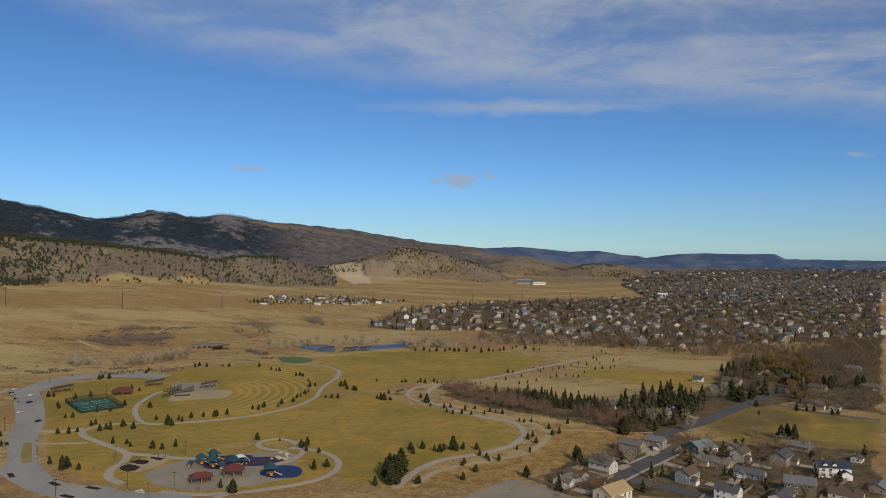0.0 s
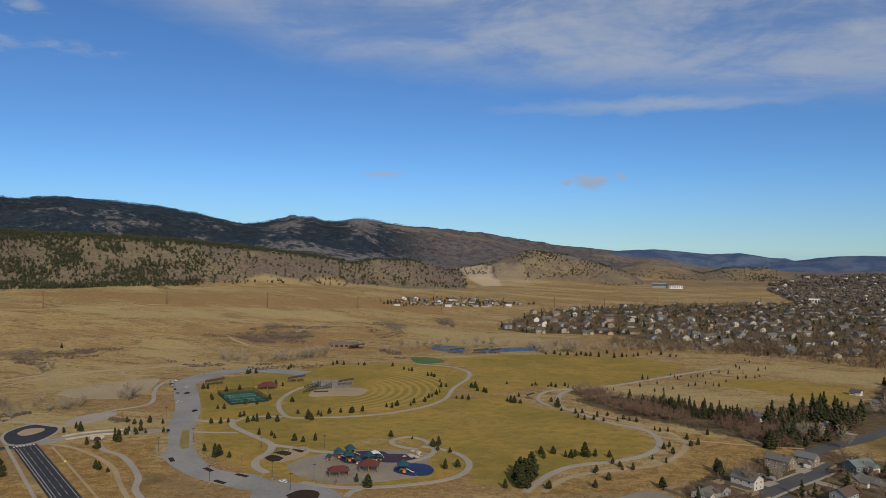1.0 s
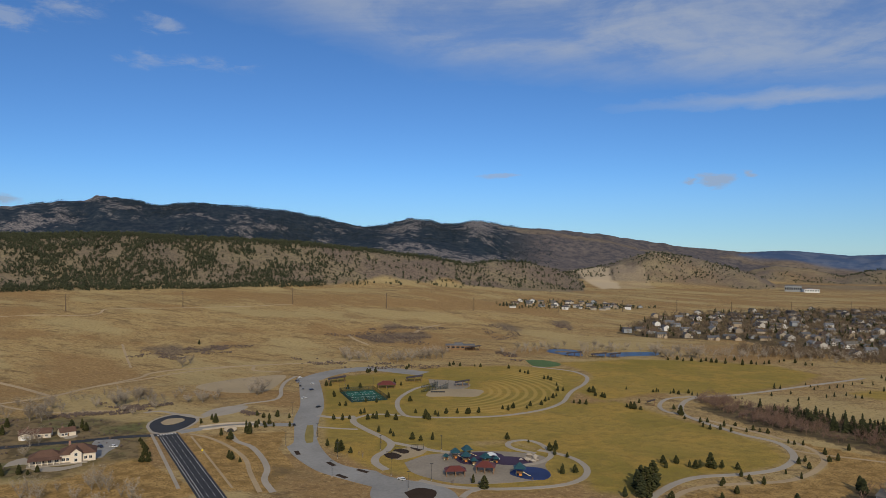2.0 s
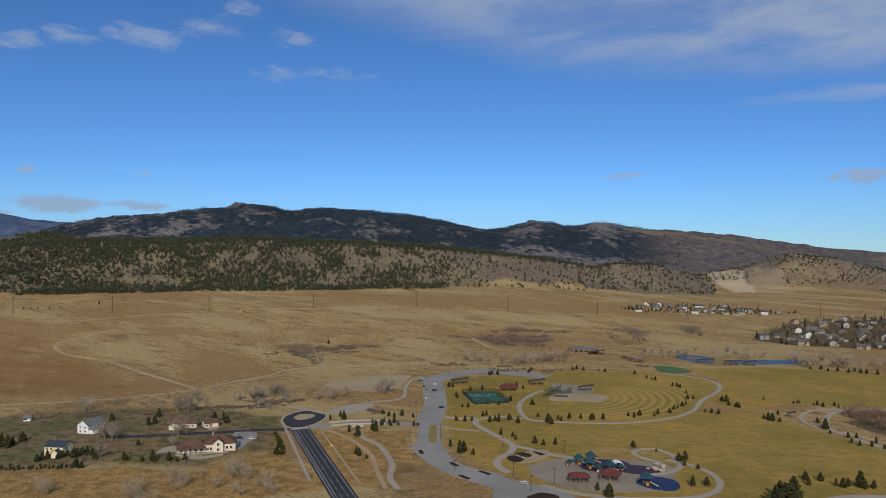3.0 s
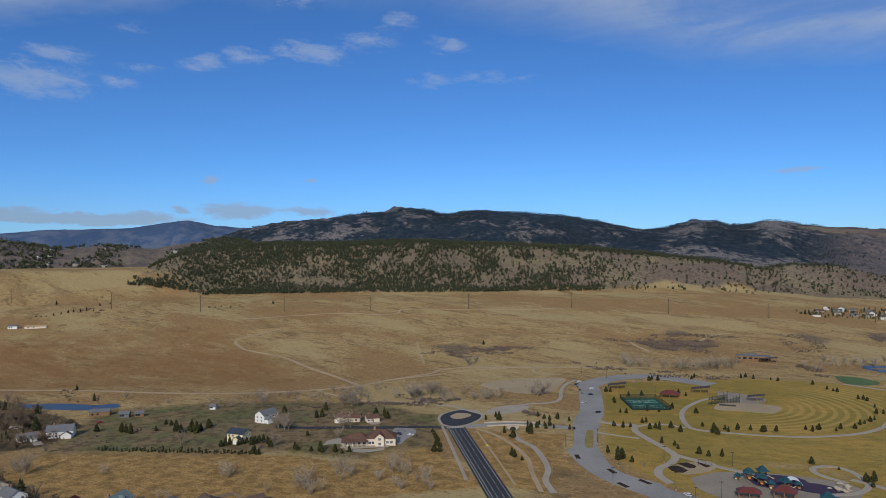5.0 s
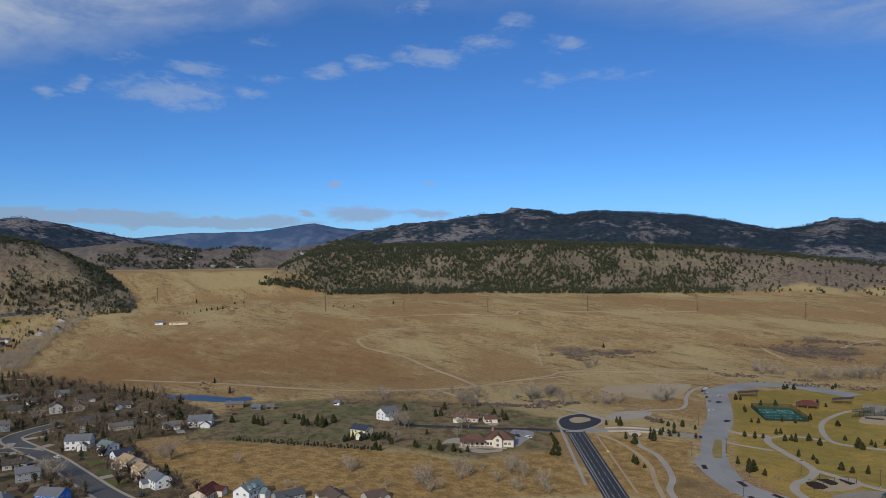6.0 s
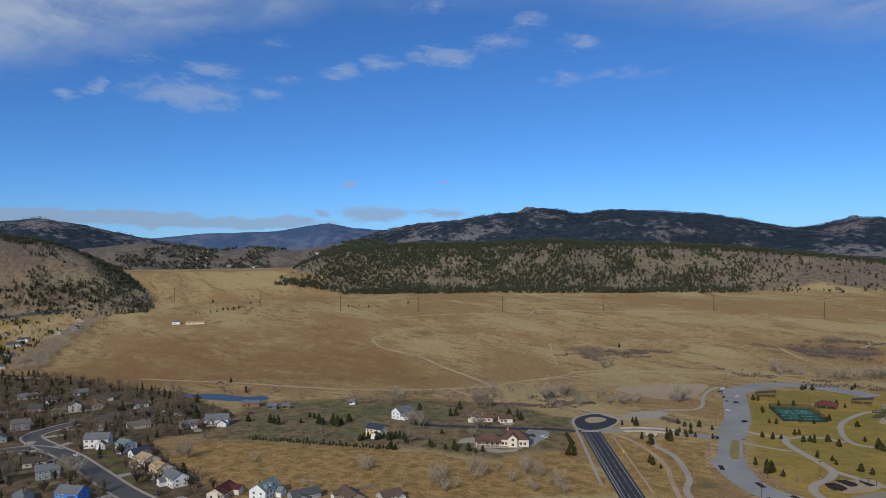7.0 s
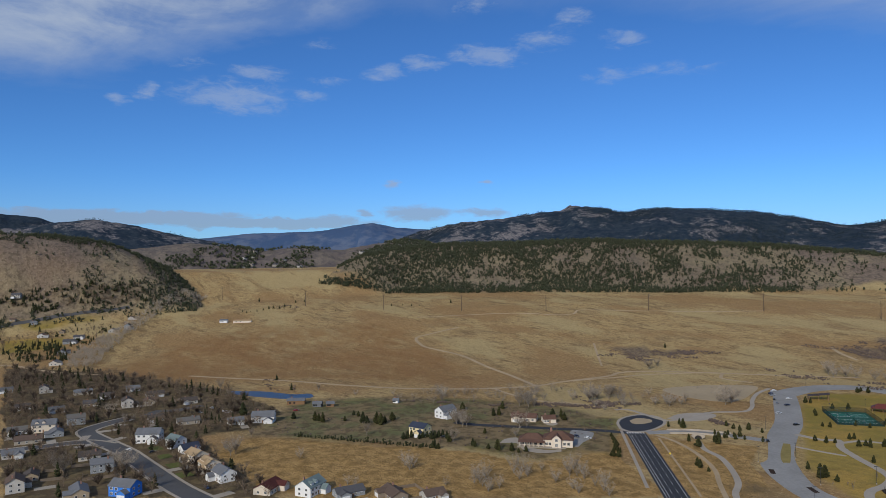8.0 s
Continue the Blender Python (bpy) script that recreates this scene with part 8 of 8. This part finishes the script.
FAR_WALL, FAR_ROOF = island_tint("far_siding", (0.16, 0.13, 0.10), (0.50, 0.47, 0.42)), island_tint("far_roofs", (0.050, 0.042, 0.038), (0.125, 0.12, 0.12))
FAR_SHAPES = [house_shape(13, 9, 5.4, 2.4), house_shape(15, 10, 3.2, 2.3), house_shape(12, 9, 5.6, 2.6), house_shape(16, 9, 3.2, 2.4)]
rest = suburb(TOWN_N, 33, 150, "houses of the northern suburb", 3)
scatter("suburb_houses", rest, FAR_SHAPES, [FAR_WALL, FAR_ROOF], "rows of far suburban houses with pitched roofs", "houses", sink=0.0)
suburb(SMALLSUB, 22, 52, "houses of the small estate", 4, size=0.8, angle=8.0)
rest = suburb(TOWN_FAR, 44, 0, "", 5, size=1.35)
rest += suburb(TOWN_HORIZON, 95, 0, "", 6, size=1.6)
scatter("far_town", rest, FAR_SHAPES, [FAR_WALL, FAR_ROOF], "pale roofs of the far town", "houses", sink=0.0)
scatter("hill_houses", [(x, y, 1.25, k) for x, y, _, k in hillside(46, 96, 58, 74, 2150, 3000, dam_hills_rule, 1, 1.1, [0, 1, 2, 3])], FAR_SHAPES, [FAR_WALL, FAR_ROOF], "pale houses scattered over far hills behind the dam", "houses", sink=0.0)
for kinds in [*KINDS.values(), FAR_KINDS]:
    for k in kinds:
        for o in (*k.children_recursive, k):
            bpy.data.objects.remove(o)

# ---- the park's courts, shelters and playground ----
def shelter(x, y, turn, w, d, h, roof, label, hip=False, posts=6):
    ob = empty("shelter", at(x, y, turn), label=label, category="shelter")
    g = Geo()
    if hip:
        low = [(-w / 2, -d / 2, h), (w / 2, -d / 2, h), (w / 2, d / 2, h), (-w / 2, d / 2, h)]
        k = (w - d) / 2 * 0.9 + 0.4
        g.solid(low, [(-k, -0.3, h + d * 0.3), (k, -0.3, h + d * 0.3), (k, 0.3, h + d * 0.3), (-k, 0.3, h + d * 0.3)])
    else:
        low = [(-w / 2, -d / 2, h), (w / 2, -d / 2, h + 2.2), (w / 2, d / 2, h + 2.2), (-w / 2, d / 2, h)]
        g.solid(low, [(p[0], p[1], p[2] + 0.4) for p in low])
    g.make("roof", roof, ob)
    n_ = posts // 2
    for i in range(n_):
        for s in (-1, 1):
            u = -w * 0.42 + i * w * 0.84 / max(1, n_ - 1)
            g = Geo()
            top = h if hip else h + (u / w + 0.5) * 2.2
            g.box(u - 0.2, s * d * 0.38 - 0.2, -0.1, u + 0.2, s * d * 0.38 + 0.2, top)
            g.make("post", TIMBER, ob)
    for i in range(2):
        g = Geo()
        u = -w * 0.2 + i * w * 0.4
        g.box(u - 1, -0.4, 0.7, u + 1, 0.4, 0.78)
        g.box(u - 1, -1.0, 0.42, u + 1, -0.7, 0.48)
        g.box(u - 1, 0.7, 0.42, u + 1, 1.0, 0.48)
        g.box(u - 0.1, -0.9, 0, u + 0.1, 0.9, 0.7)
        g.make("table", TIMBER, ob)
    return ob


K = PARK
DARK_ROOF = plain("dark_brown_roof", (0.060, 0.042, 0.036), 0.7, 0.25, vary=0.25, scale=0.6)
shelter(*K["redshelter"], 24, 11.5, 7, 3.0, RED_ROOF, "red-roofed picnic shelter beside the playground", True)
shelter(*K["redshelter2"], 10, 11, 8, 3.6, RED_ROOF, "tall red-roofed shelter among the climbing frames", True)
shelter(*K["pav1"], 30, 16, 8, 3.0, DARK_ROOF, "open shelter with a slanting dark brown roof")
shelter(*K["pav2"], 20, 15, 8, 3.0, DARK_ROOF, "open shelter with a slanting dark brown roof")
shelter(*K["pav3"], 22, 16, 10, 3.0, RED_ROOF, "low red hip-roofed pavilion by the courts", True)
shelter(*K["pav4"], 20, 13, 6, 3.0, DARK_ROOF, "dugout shelter with a brown roof")
for key in ("pavn1", "pavn2", "pavn4"):
    shelter(*K[key], 5, 17 if key != "pavn4" else 12, 9, 3.2, DARK_ROOF, "dark brown shelter on the pond's shore")
shelter(*S["lodge2"], 20, 18, 8, 3.2, DARK_ROOF, "brown shelter beside the park building")
shelter(*K["picnic"], 5, 6, 4, 2.4, DARK_ROOF, "tiny brown picnic shelter in rough grass", posts=4)


ORANGE = plain("orange_plastic", (0.55, 0.20, 0.04), 0.5, 0.3, vary=0.1)


def play_tower(x, y, turn, size):
    ob = empty("play_tower", at(x, y, turn, size), label="climbing tower with a pointed teal roof and slide", category="playground")
    g = Geo()
    g.box(-1.6, -1.6, 1.8, 1.6, 1.6, 2.0)
    g.box(-1.6, -1.6, 2.0, -1.5, 1.6, 2.9)
    g.box(1.5, -1.6, 2.0, 1.6, 1.6, 2.9)
    g.make("platform", TIMBER, ob)
    for px in (-1.5, 1.5):
        for py in (-1.5, 1.5):
            g = Geo()
            g.tube((px, py, -0.1), (px, py, 4.2), 0.11, 0.11, 6)
            g.make("post", TEAL_ROOF, ob)
    g = Geo()
    c = 2.9
    g.solid([(-c, -c, 4.0), (c, -c, 4.0), (c, c, 4.0), (-c, c, 4.0)], [(-1.3, -1.3, 5.2), (1.3, -1.3, 5.2), (1.3, 1.3, 5.2), (-1.3, 1.3, 5.2)])
    g.solid([(-1.6, -1.6, 5.3), (1.6, -1.6, 5.3), (1.6, 1.6, 5.3), (-1.6, 1.6, 5.3)], [(-0.1, -0.1, 6.6), (0.1, -0.1, 6.6), (0.1, 0.1, 6.6), (-0.1, 0.1, 6.6)])
    g.make("roof", TEAL_ROOF, ob)
    g = Geo()
    low = [(1.6, -0.5, 1.9), (4.6, -0.5, 0.25), (4.6, 0.5, 0.25), (1.6, 0.5, 1.9)]
    g.solid(low, [(p[0], p[1], p[2] + 0.12) for p in low])
    g.box(4.6, -0.5, 0.2, 5.4, 0.5, 0.32)
    g.make("slide", YELLOW_WALL, ob)
    for px, py, mat in ((-1.62, 0.6, YELLOW_WALL), (0.4, -1.64, ORANGE), (-0.6, 1.62, ORANGE)):
        g = Geo()
        if abs(px) > 1.6:
            g.box(px - 0.05, py - 0.7, 0.7, px + 0.05, py + 0.7, 1.7)
        else:
            g.box(px - 0.7, py - 0.05, 0.5, px + 0.7, py + 0.05, 1.6)
        g.make("play_panel", mat, ob)
    g = Geo()
    for i in range(5):
        g.box(-2.2 + i * 0.12, -0.5, 0.3 + i * 0.35, -2.1 + i * 0.12, 0.5, 0.36 + i * 0.35)
    g.make("ladder", STEEL, ob)


for key, turn, size in (("teal1", 20, 0.95), ("teal2", 35, 1.05), ("teal3", 10, 0.95), ("teal4", 50, 0.95), ("teal5", 15, 1.1)):
    play_tower(*K[key], turn, size)
play_tower(K["teal3"][0] + 6, K["teal3"][1] - 4, 120, 0.7)
play_tower(K["teal1"][0] - 4, K["teal1"][1] - 5, 80, 0.6)
play_tower(K["teal4"][0] + 5, K["teal4"][1] + 4, 200, 0.6)


def swing(x, y, turn):
    ob = empty("swing_set", at(x, y, turn), label="metal swing frame over dark mulch", category="swing")
    for u in (-3.5, 0, 3.5):
        for s in (-1, 1):
            g = Geo()
            g.tube((u, s * 1.3, 0), (u, 0, 3.2), 0.07, 0.07, 5)
            g.make("leg", DARK_METAL, ob)
    g = Geo()
    g.tube((-3.6, 0, 3.2), (3.6, 0, 3.2), 0.08, 0.08, 5)
    g.make("crossbar", DARK_METAL, ob)
    for u in (-2.5, -1.1, 1.1, 2.5):
        g = Geo()
        g.box(u - 0.25, -0.1, 0.5, u + 0.25, 0.1, 0.55)
        g.tube((u - 0.22, 0, 0.55), (u - 0.22, 0, 3.2), 0.015, 0.015, 3)
        g.tube((u + 0.22, 0, 0.55), (u + 0.22, 0, 3.2), 0.015, 0.015, 3)
        g.make("seat", DARK_METAL, ob)


for key, t in (("swing1", 20), ("swing2", 15), ("swing3", 25)):
    swing(*K[key], t)

# climbing boulders and a pale shade dome
ROCK = plain("pale_rock", (0.40, 0.34, 0.27), 0.9, 0.1, vary=0.3, scale=0.8)
rr = random.Random(8)
for i in range(9):
    x, y = K["rocks"][0] + rr.uniform(-6, 6), K["rocks"][1] + rr.uniform(-6, 6)
    g = Geo()
    g.blob((0, 0, 0.5), 1.6, 1.3, 1.1, rr)
    g.blob((0.6, 0.4, 0.4), 1.0, 1.1, 0.8, rr)
    ob = g.make("boulder", ROCK)
    ob.matrix_basis = at(x, y, rr.uniform(0, 360), rr.uniform(0.7, 1.4))
    tagged(ob, "pale climbing boulder beside the play surface", "rock", "climbing boulders")
dome = empty("shade_dome", at(*K["dome"], 30), label="pale arched play dome beside the towers", category="playground")
for i in range(8):
    g = Geo()
    a0, a1 = math.pi * i / 8, math.pi * (i + 1) / 8
    low = [(math.cos(a0) * 4, -3, math.sin(a0) * 3.2), (math.cos(a1) * 4, -3, math.sin(a1) * 3.2), (math.cos(a1) * 4, 3, math.sin(a1) * 3.2), (math.cos(a0) * 4, 3, math.sin(a0) * 3.2)]
    g.solid(low, [(p[0] * 1.03, p[1], p[2] * 1.03) for p in low])
    g.make("panel", WHITE, dome)

# the tennis courts
COURT_GREEN = plain("court_green", (0.020, 0.115, 0.085), 0.8, 0.2, vary=0.12, scale=0.2)
COURT_DARK = plain("court_border", (0.016, 0.075, 0.050), 0.8, 0.2, vary=0.12, scale=0.2)
LINK, _k, _b = material("chain_link", 0.7, 0.2)
_b.inputs["Base Color"].default_value = (0.02, 0.035, 0.03, 1)
_b.inputs["Alpha"].default_value = 0.28
court = empty("tennis_courts", pose(-257, 531, 0.0, 0, 0, -50), label="two green tennis courts inside a dark chain-link fence", category="sports court")
CL, CW = 22.0, 14.5
g = Geo()
g.box(-CL, -CW, -0.2, CL, CW, 0.06)
g.make("border", COURT_DARK, court)
for i in (-1, 1):
    g = Geo()
    c = i * 9.6
    g.box(c - 5.5, -11.9, 0.06, c + 5.5, 11.9, 0.08)
    surface = g.make("court", COURT_GREEN, court)
    g = Geo()
    for x0, y0, x1, y1 in ((-5.5, -11.9, 5.5, -11.8), (-5.5, 11.8, 5.5, 11.9), (-5.5, -11.9, -5.4, 11.9), (5.4, -11.9, 5.5, 11.9), (-4.1, -11.9, -4.0, 11.9), (4.0, -11.9, 4.1, 11.9), (-4.1, -6.4, 4.1, -6.3), (-4.1, 6.3, 4.1, 6.4), (-0.05, -6.4, 0.05, 6.4)):
        g.box(c + x0, y0, 0.08, c + x1, y1, 0.095)
    g.make("line", PAINT, surface)
    g = Geo()
    g.box(c - 6.2, -0.03, 0.15, c + 6.2, 0.03, 1.05)
    g.tube((c - 6.2, 0, 0), (c - 6.2, 0, 1.15), 0.06, 0.06, 6)
    g.tube((c + 6.2, 0, 0), (c + 6.2, 0, 1.15), 0.06, 0.06, 6)
    g.make("net", LINK, surface)
for x0, y0, x1, y1 in ((-CL, -CW, CL, -CW), (CL, -CW, CL, CW), (CL, CW, -CL, CW), (-CL, CW, -CL, -CW)):
    ln = math.hypot(x1 - x0, y1 - y0)
    for i in range(int(ln / 4)):
        t = i / int(ln / 4)
        g = Geo()
        g.tube((x0 + (x1 - x0) * t, y0 + (y1 - y0) * t, 0), (x0 + (x1 - x0) * t, y0 + (y1 - y0) * t, 3.7), 0.06, 0.06, 5)
        g.make("fence_post", DARK_METAL, court)
    g = Geo()
    dx, dy = (0.02, 0) if x0 == x1 else (0, 0.02)
    g.box(min(x0, x1) - dx, min(y0, y1) - dy, 0.1, max(x0, x1) + dx, max(y0, y1) + dy, 3.6)
    g.make("fence_mesh", LINK, court)
for x, y in ((-CL, -CW), (0, -CW), (CL, -CW), (-CL, CW), (0, CW), (CL, CW)):
    g = Geo()
    g.tube((x, y, 0), (x, y, 10), 0.1, 0.07, 6)
    g.box(x - 0.7, y - 0.2, 9.9, x + 0.7, y + 0.2, 10.2)
    g.make("floodlight", DARK_METAL, court)

# ball-field backstop: tall dark panels on leaning posts
stop = empty("backstop", at(*K["backstop"], 20), label="tall dark baseball backstop with leaning panels", category="backstop")
for a, b in (((-14, -9), (-2, 3)), ((-2, 3), (9, 8)), ((-14, 12), (0, 14))):
    n_ = 5
    for i in range(n_ + 1):
        t = i / n_
        x, y = a[0] + (b[0] - a[0]) * t, a[1] + (b[1] - a[1]) * t
        g = Geo()
        g.tube((x, y, 0), (x, y, 7.5 * (0.3 + 0.7 * t)), 0.16, 0.12, 5)
        g.make("post", DARK_METAL, stop)
    g = Geo()
    g.solid([(a[0], a[1] - 0.04, 0.2), (b[0], b[1] - 0.04, 0.2), (b[0], b[1] + 0.04, 0.2), (a[0], a[1] + 0.04, 0.2)],
            [(a[0], a[1] - 0.04, 2.0), (b[0], b[1] - 0.04, 5.2), (b[0], b[1] + 0.04, 5.2), (a[0], a[1] + 0.04, 2.0)])
    g.make("panel", LINK, stop)
g = Geo()
g.box(-6, -8, 0, 6, -7.8, 1.2)
g.make("low_fence", DARK_METAL, stop)

# the far sports court, a green rectangle with posts
patch("green_court", GREENCOURT, plain("worn_green", (0.085, 0.135, 0.055), 0.9, 0.1, vary=0.25, scale=0.1), 0.08, "far green sports court beyond the ball field", "sports court")

# ---- street furniture, poles and cars ----
def lamp_post(x, y, h, turn):
    ob = empty("street_lamp", at(x, y, turn), label="tall dark lamp post beside the parking lot", category="street lamp", group="parking lot lamps")
    g = Geo()
    g.tube((0, 0, 0.6), (0, 0, h), 0.1, 0.07, 6)
    g.make("pole", DARK_METAL, ob)
    g = Geo()
    g.tube((0, 0, -0.1), (0, 0, 0.7), 0.3, 0.28, 8)
    g.make("footing", CONCRETE, ob)
    g = Geo()
    g.box(-0.9, -0.2, h - 0.1, 0.9, 0.2, h + 0.12)
    g.make("lamp_head", DARK_METAL, ob)


for x, y, h in LAMPS_ALL:
    lamp_post(x, y, h, 30)


def power_pole(x, y, h):
    ob = empty("power_pole", at(x, y, 40), label="tall weathered wooden power pole on dry prairie", category="power pole", group="power line")
    g = Geo()
    g.tube((0, 0, -0.5), (0, 0, h), 0.6, 0.42, 7)
    g.make("pole", WOOD_POLE, ob)
    for z in (h - 1.2, h - 4.0):
        g = Geo()
        g.box(-1.9, -0.15, z, 1.9, 0.15, z + 0.3)
        arm = g.make("crossarm", WOOD_POLE, ob)
        for u in (-1.7, 1.7):
            g = Geo()
            g.tube((u, 0, z + 0.3), (u, 0, z + 0.75), 0.1, 0.07, 5)
            g.make("insulator", STEEL, arm)


for x, y, h in POLES_ALL + POLESN_ALL:
    power_pole(x, y, h)

PAINTS = [("white", (0.72, 0.72, 0.70)), ("dark blue", (0.02, 0.03, 0.07)), ("black", (0.015, 0.015, 0.016)), ("silver", (0.42, 0.43, 0.44)), ("red", (0.30, 0.02, 0.02)), ("grey", (0.16, 0.165, 0.17))]
CARS_MADE = [car("car", plain(c.replace(" ", "_") + "_car_paint", rgb, 0.3, 0.5, 0.2, vary=0.05), c + " car parked on the pale concrete lot") for c, rgb in PAINTS]
cr = random.Random(4)
for i, (x, y, _h) in enumerate(CARS_ALL):
    turn = 128 if i in (9,) else (158 if i == 10 else cr.choice((75, 80, 85, 120)))
    copy_thing(CARS_MADE[(0, 1, 3, 2, 5, 0, 1, 0, 2, 2, 0, 3)[i]], at(x, y, turn, 1.0, z=0.12))
for i, (x, y, _h) in enumerate(TOWNCARS_ALL):
    tagged(copy_thing(CARS_MADE[(0, 2, 1, 5, 3, 0, 0, 0, 1, 1, 0, 2, 4)[i]], at(x, y, cr.uniform(0, 360), 1.0, z=height(x, y) + 0.08)), "car parked beside a house")
for k in CARS_MADE:
    for o in (*k.children_recursive, k):
        bpy.data.objects.remove(o)

# underpass under the bridge road: an arch in a stone wall, with a railing above
ux, uy = K["under"]
tunnel = empty("underpass", at(ux, uy, 40), label="stone underpass arch below the bridge road", category="underpass")
seg = [(math.cos(math.pi * i / 10) * 2.2, math.sin(math.pi * i / 10) * 2.2 + 0.6) for i in range(11)]
for (x0, z0), (x1, z1) in zip(seg, seg[1:]):
    g = Geo()
    g.solid([(x1, -1.2, z1), (x0, -1.2, z0), (x0 * 1.9, -1.2, min(z0 + 1.4, 3.6)), (x1 * 1.9, -1.2, min(z1 + 1.4, 3.6))], [(x1, 0.2, z1), (x0, 0.2, z0), (x0 * 1.9, 0.2, min(z0 + 1.4, 3.6)), (x1 * 1.9, 0.2, min(z1 + 1.4, 3.6))])
    g.make("arch_stone", ROCK, tunnel)
# near-black block filling the arch, in place of the tunnel's shade
g = Geo()
g.box(-2.2, 0.1, -0.1, 2.2, 0.5, 2.8)
g.make("opening", DARK_METAL, tunnel)
for sgn, lab in ((4.6, "stone bridge parapet on the creek side"), (-4.6, "stone bridge parapet on the road side")):
    ribbon("parapet", BRIDGE[1:4], 0.5, ROCK, 1.1, label=lab, category="parapet", off=sgn)
# small yellow sign by the road
sx, sy = K["sign"]
sign = empty("road_sign", at(sx, sy, 40), label="small yellow diamond road sign on a post", category="road sign")
g = Geo()
g.tube((0, 0, -0.2), (0, 0, 2.6), 0.05, 0.05, 5)
g.make("post", STEEL, sign)
g = Geo()
g.solid([(0, -0.06, 1.7), (0.65, -0.06, 2.35), (0, -0.06, 3.0), (-0.65, -0.06, 2.35)][::-1], [(0, -0.1, 1.7), (0.65, -0.1, 2.35), (0, -0.1, 3.0), (-0.65, -0.1, 2.35)][::-1])
g.make("plate", plain("sign_yellow", (0.75, 0.60, 0.03), 0.5, 0.3, vary=0.05), sign)
# pale cut of a hill road far off
ribbon("hill_road", [SITES["scar1"], SITES["scar2"]], 16, SAND, 1.5, label="pale cut of a road on the far hill", category="road", step=12)
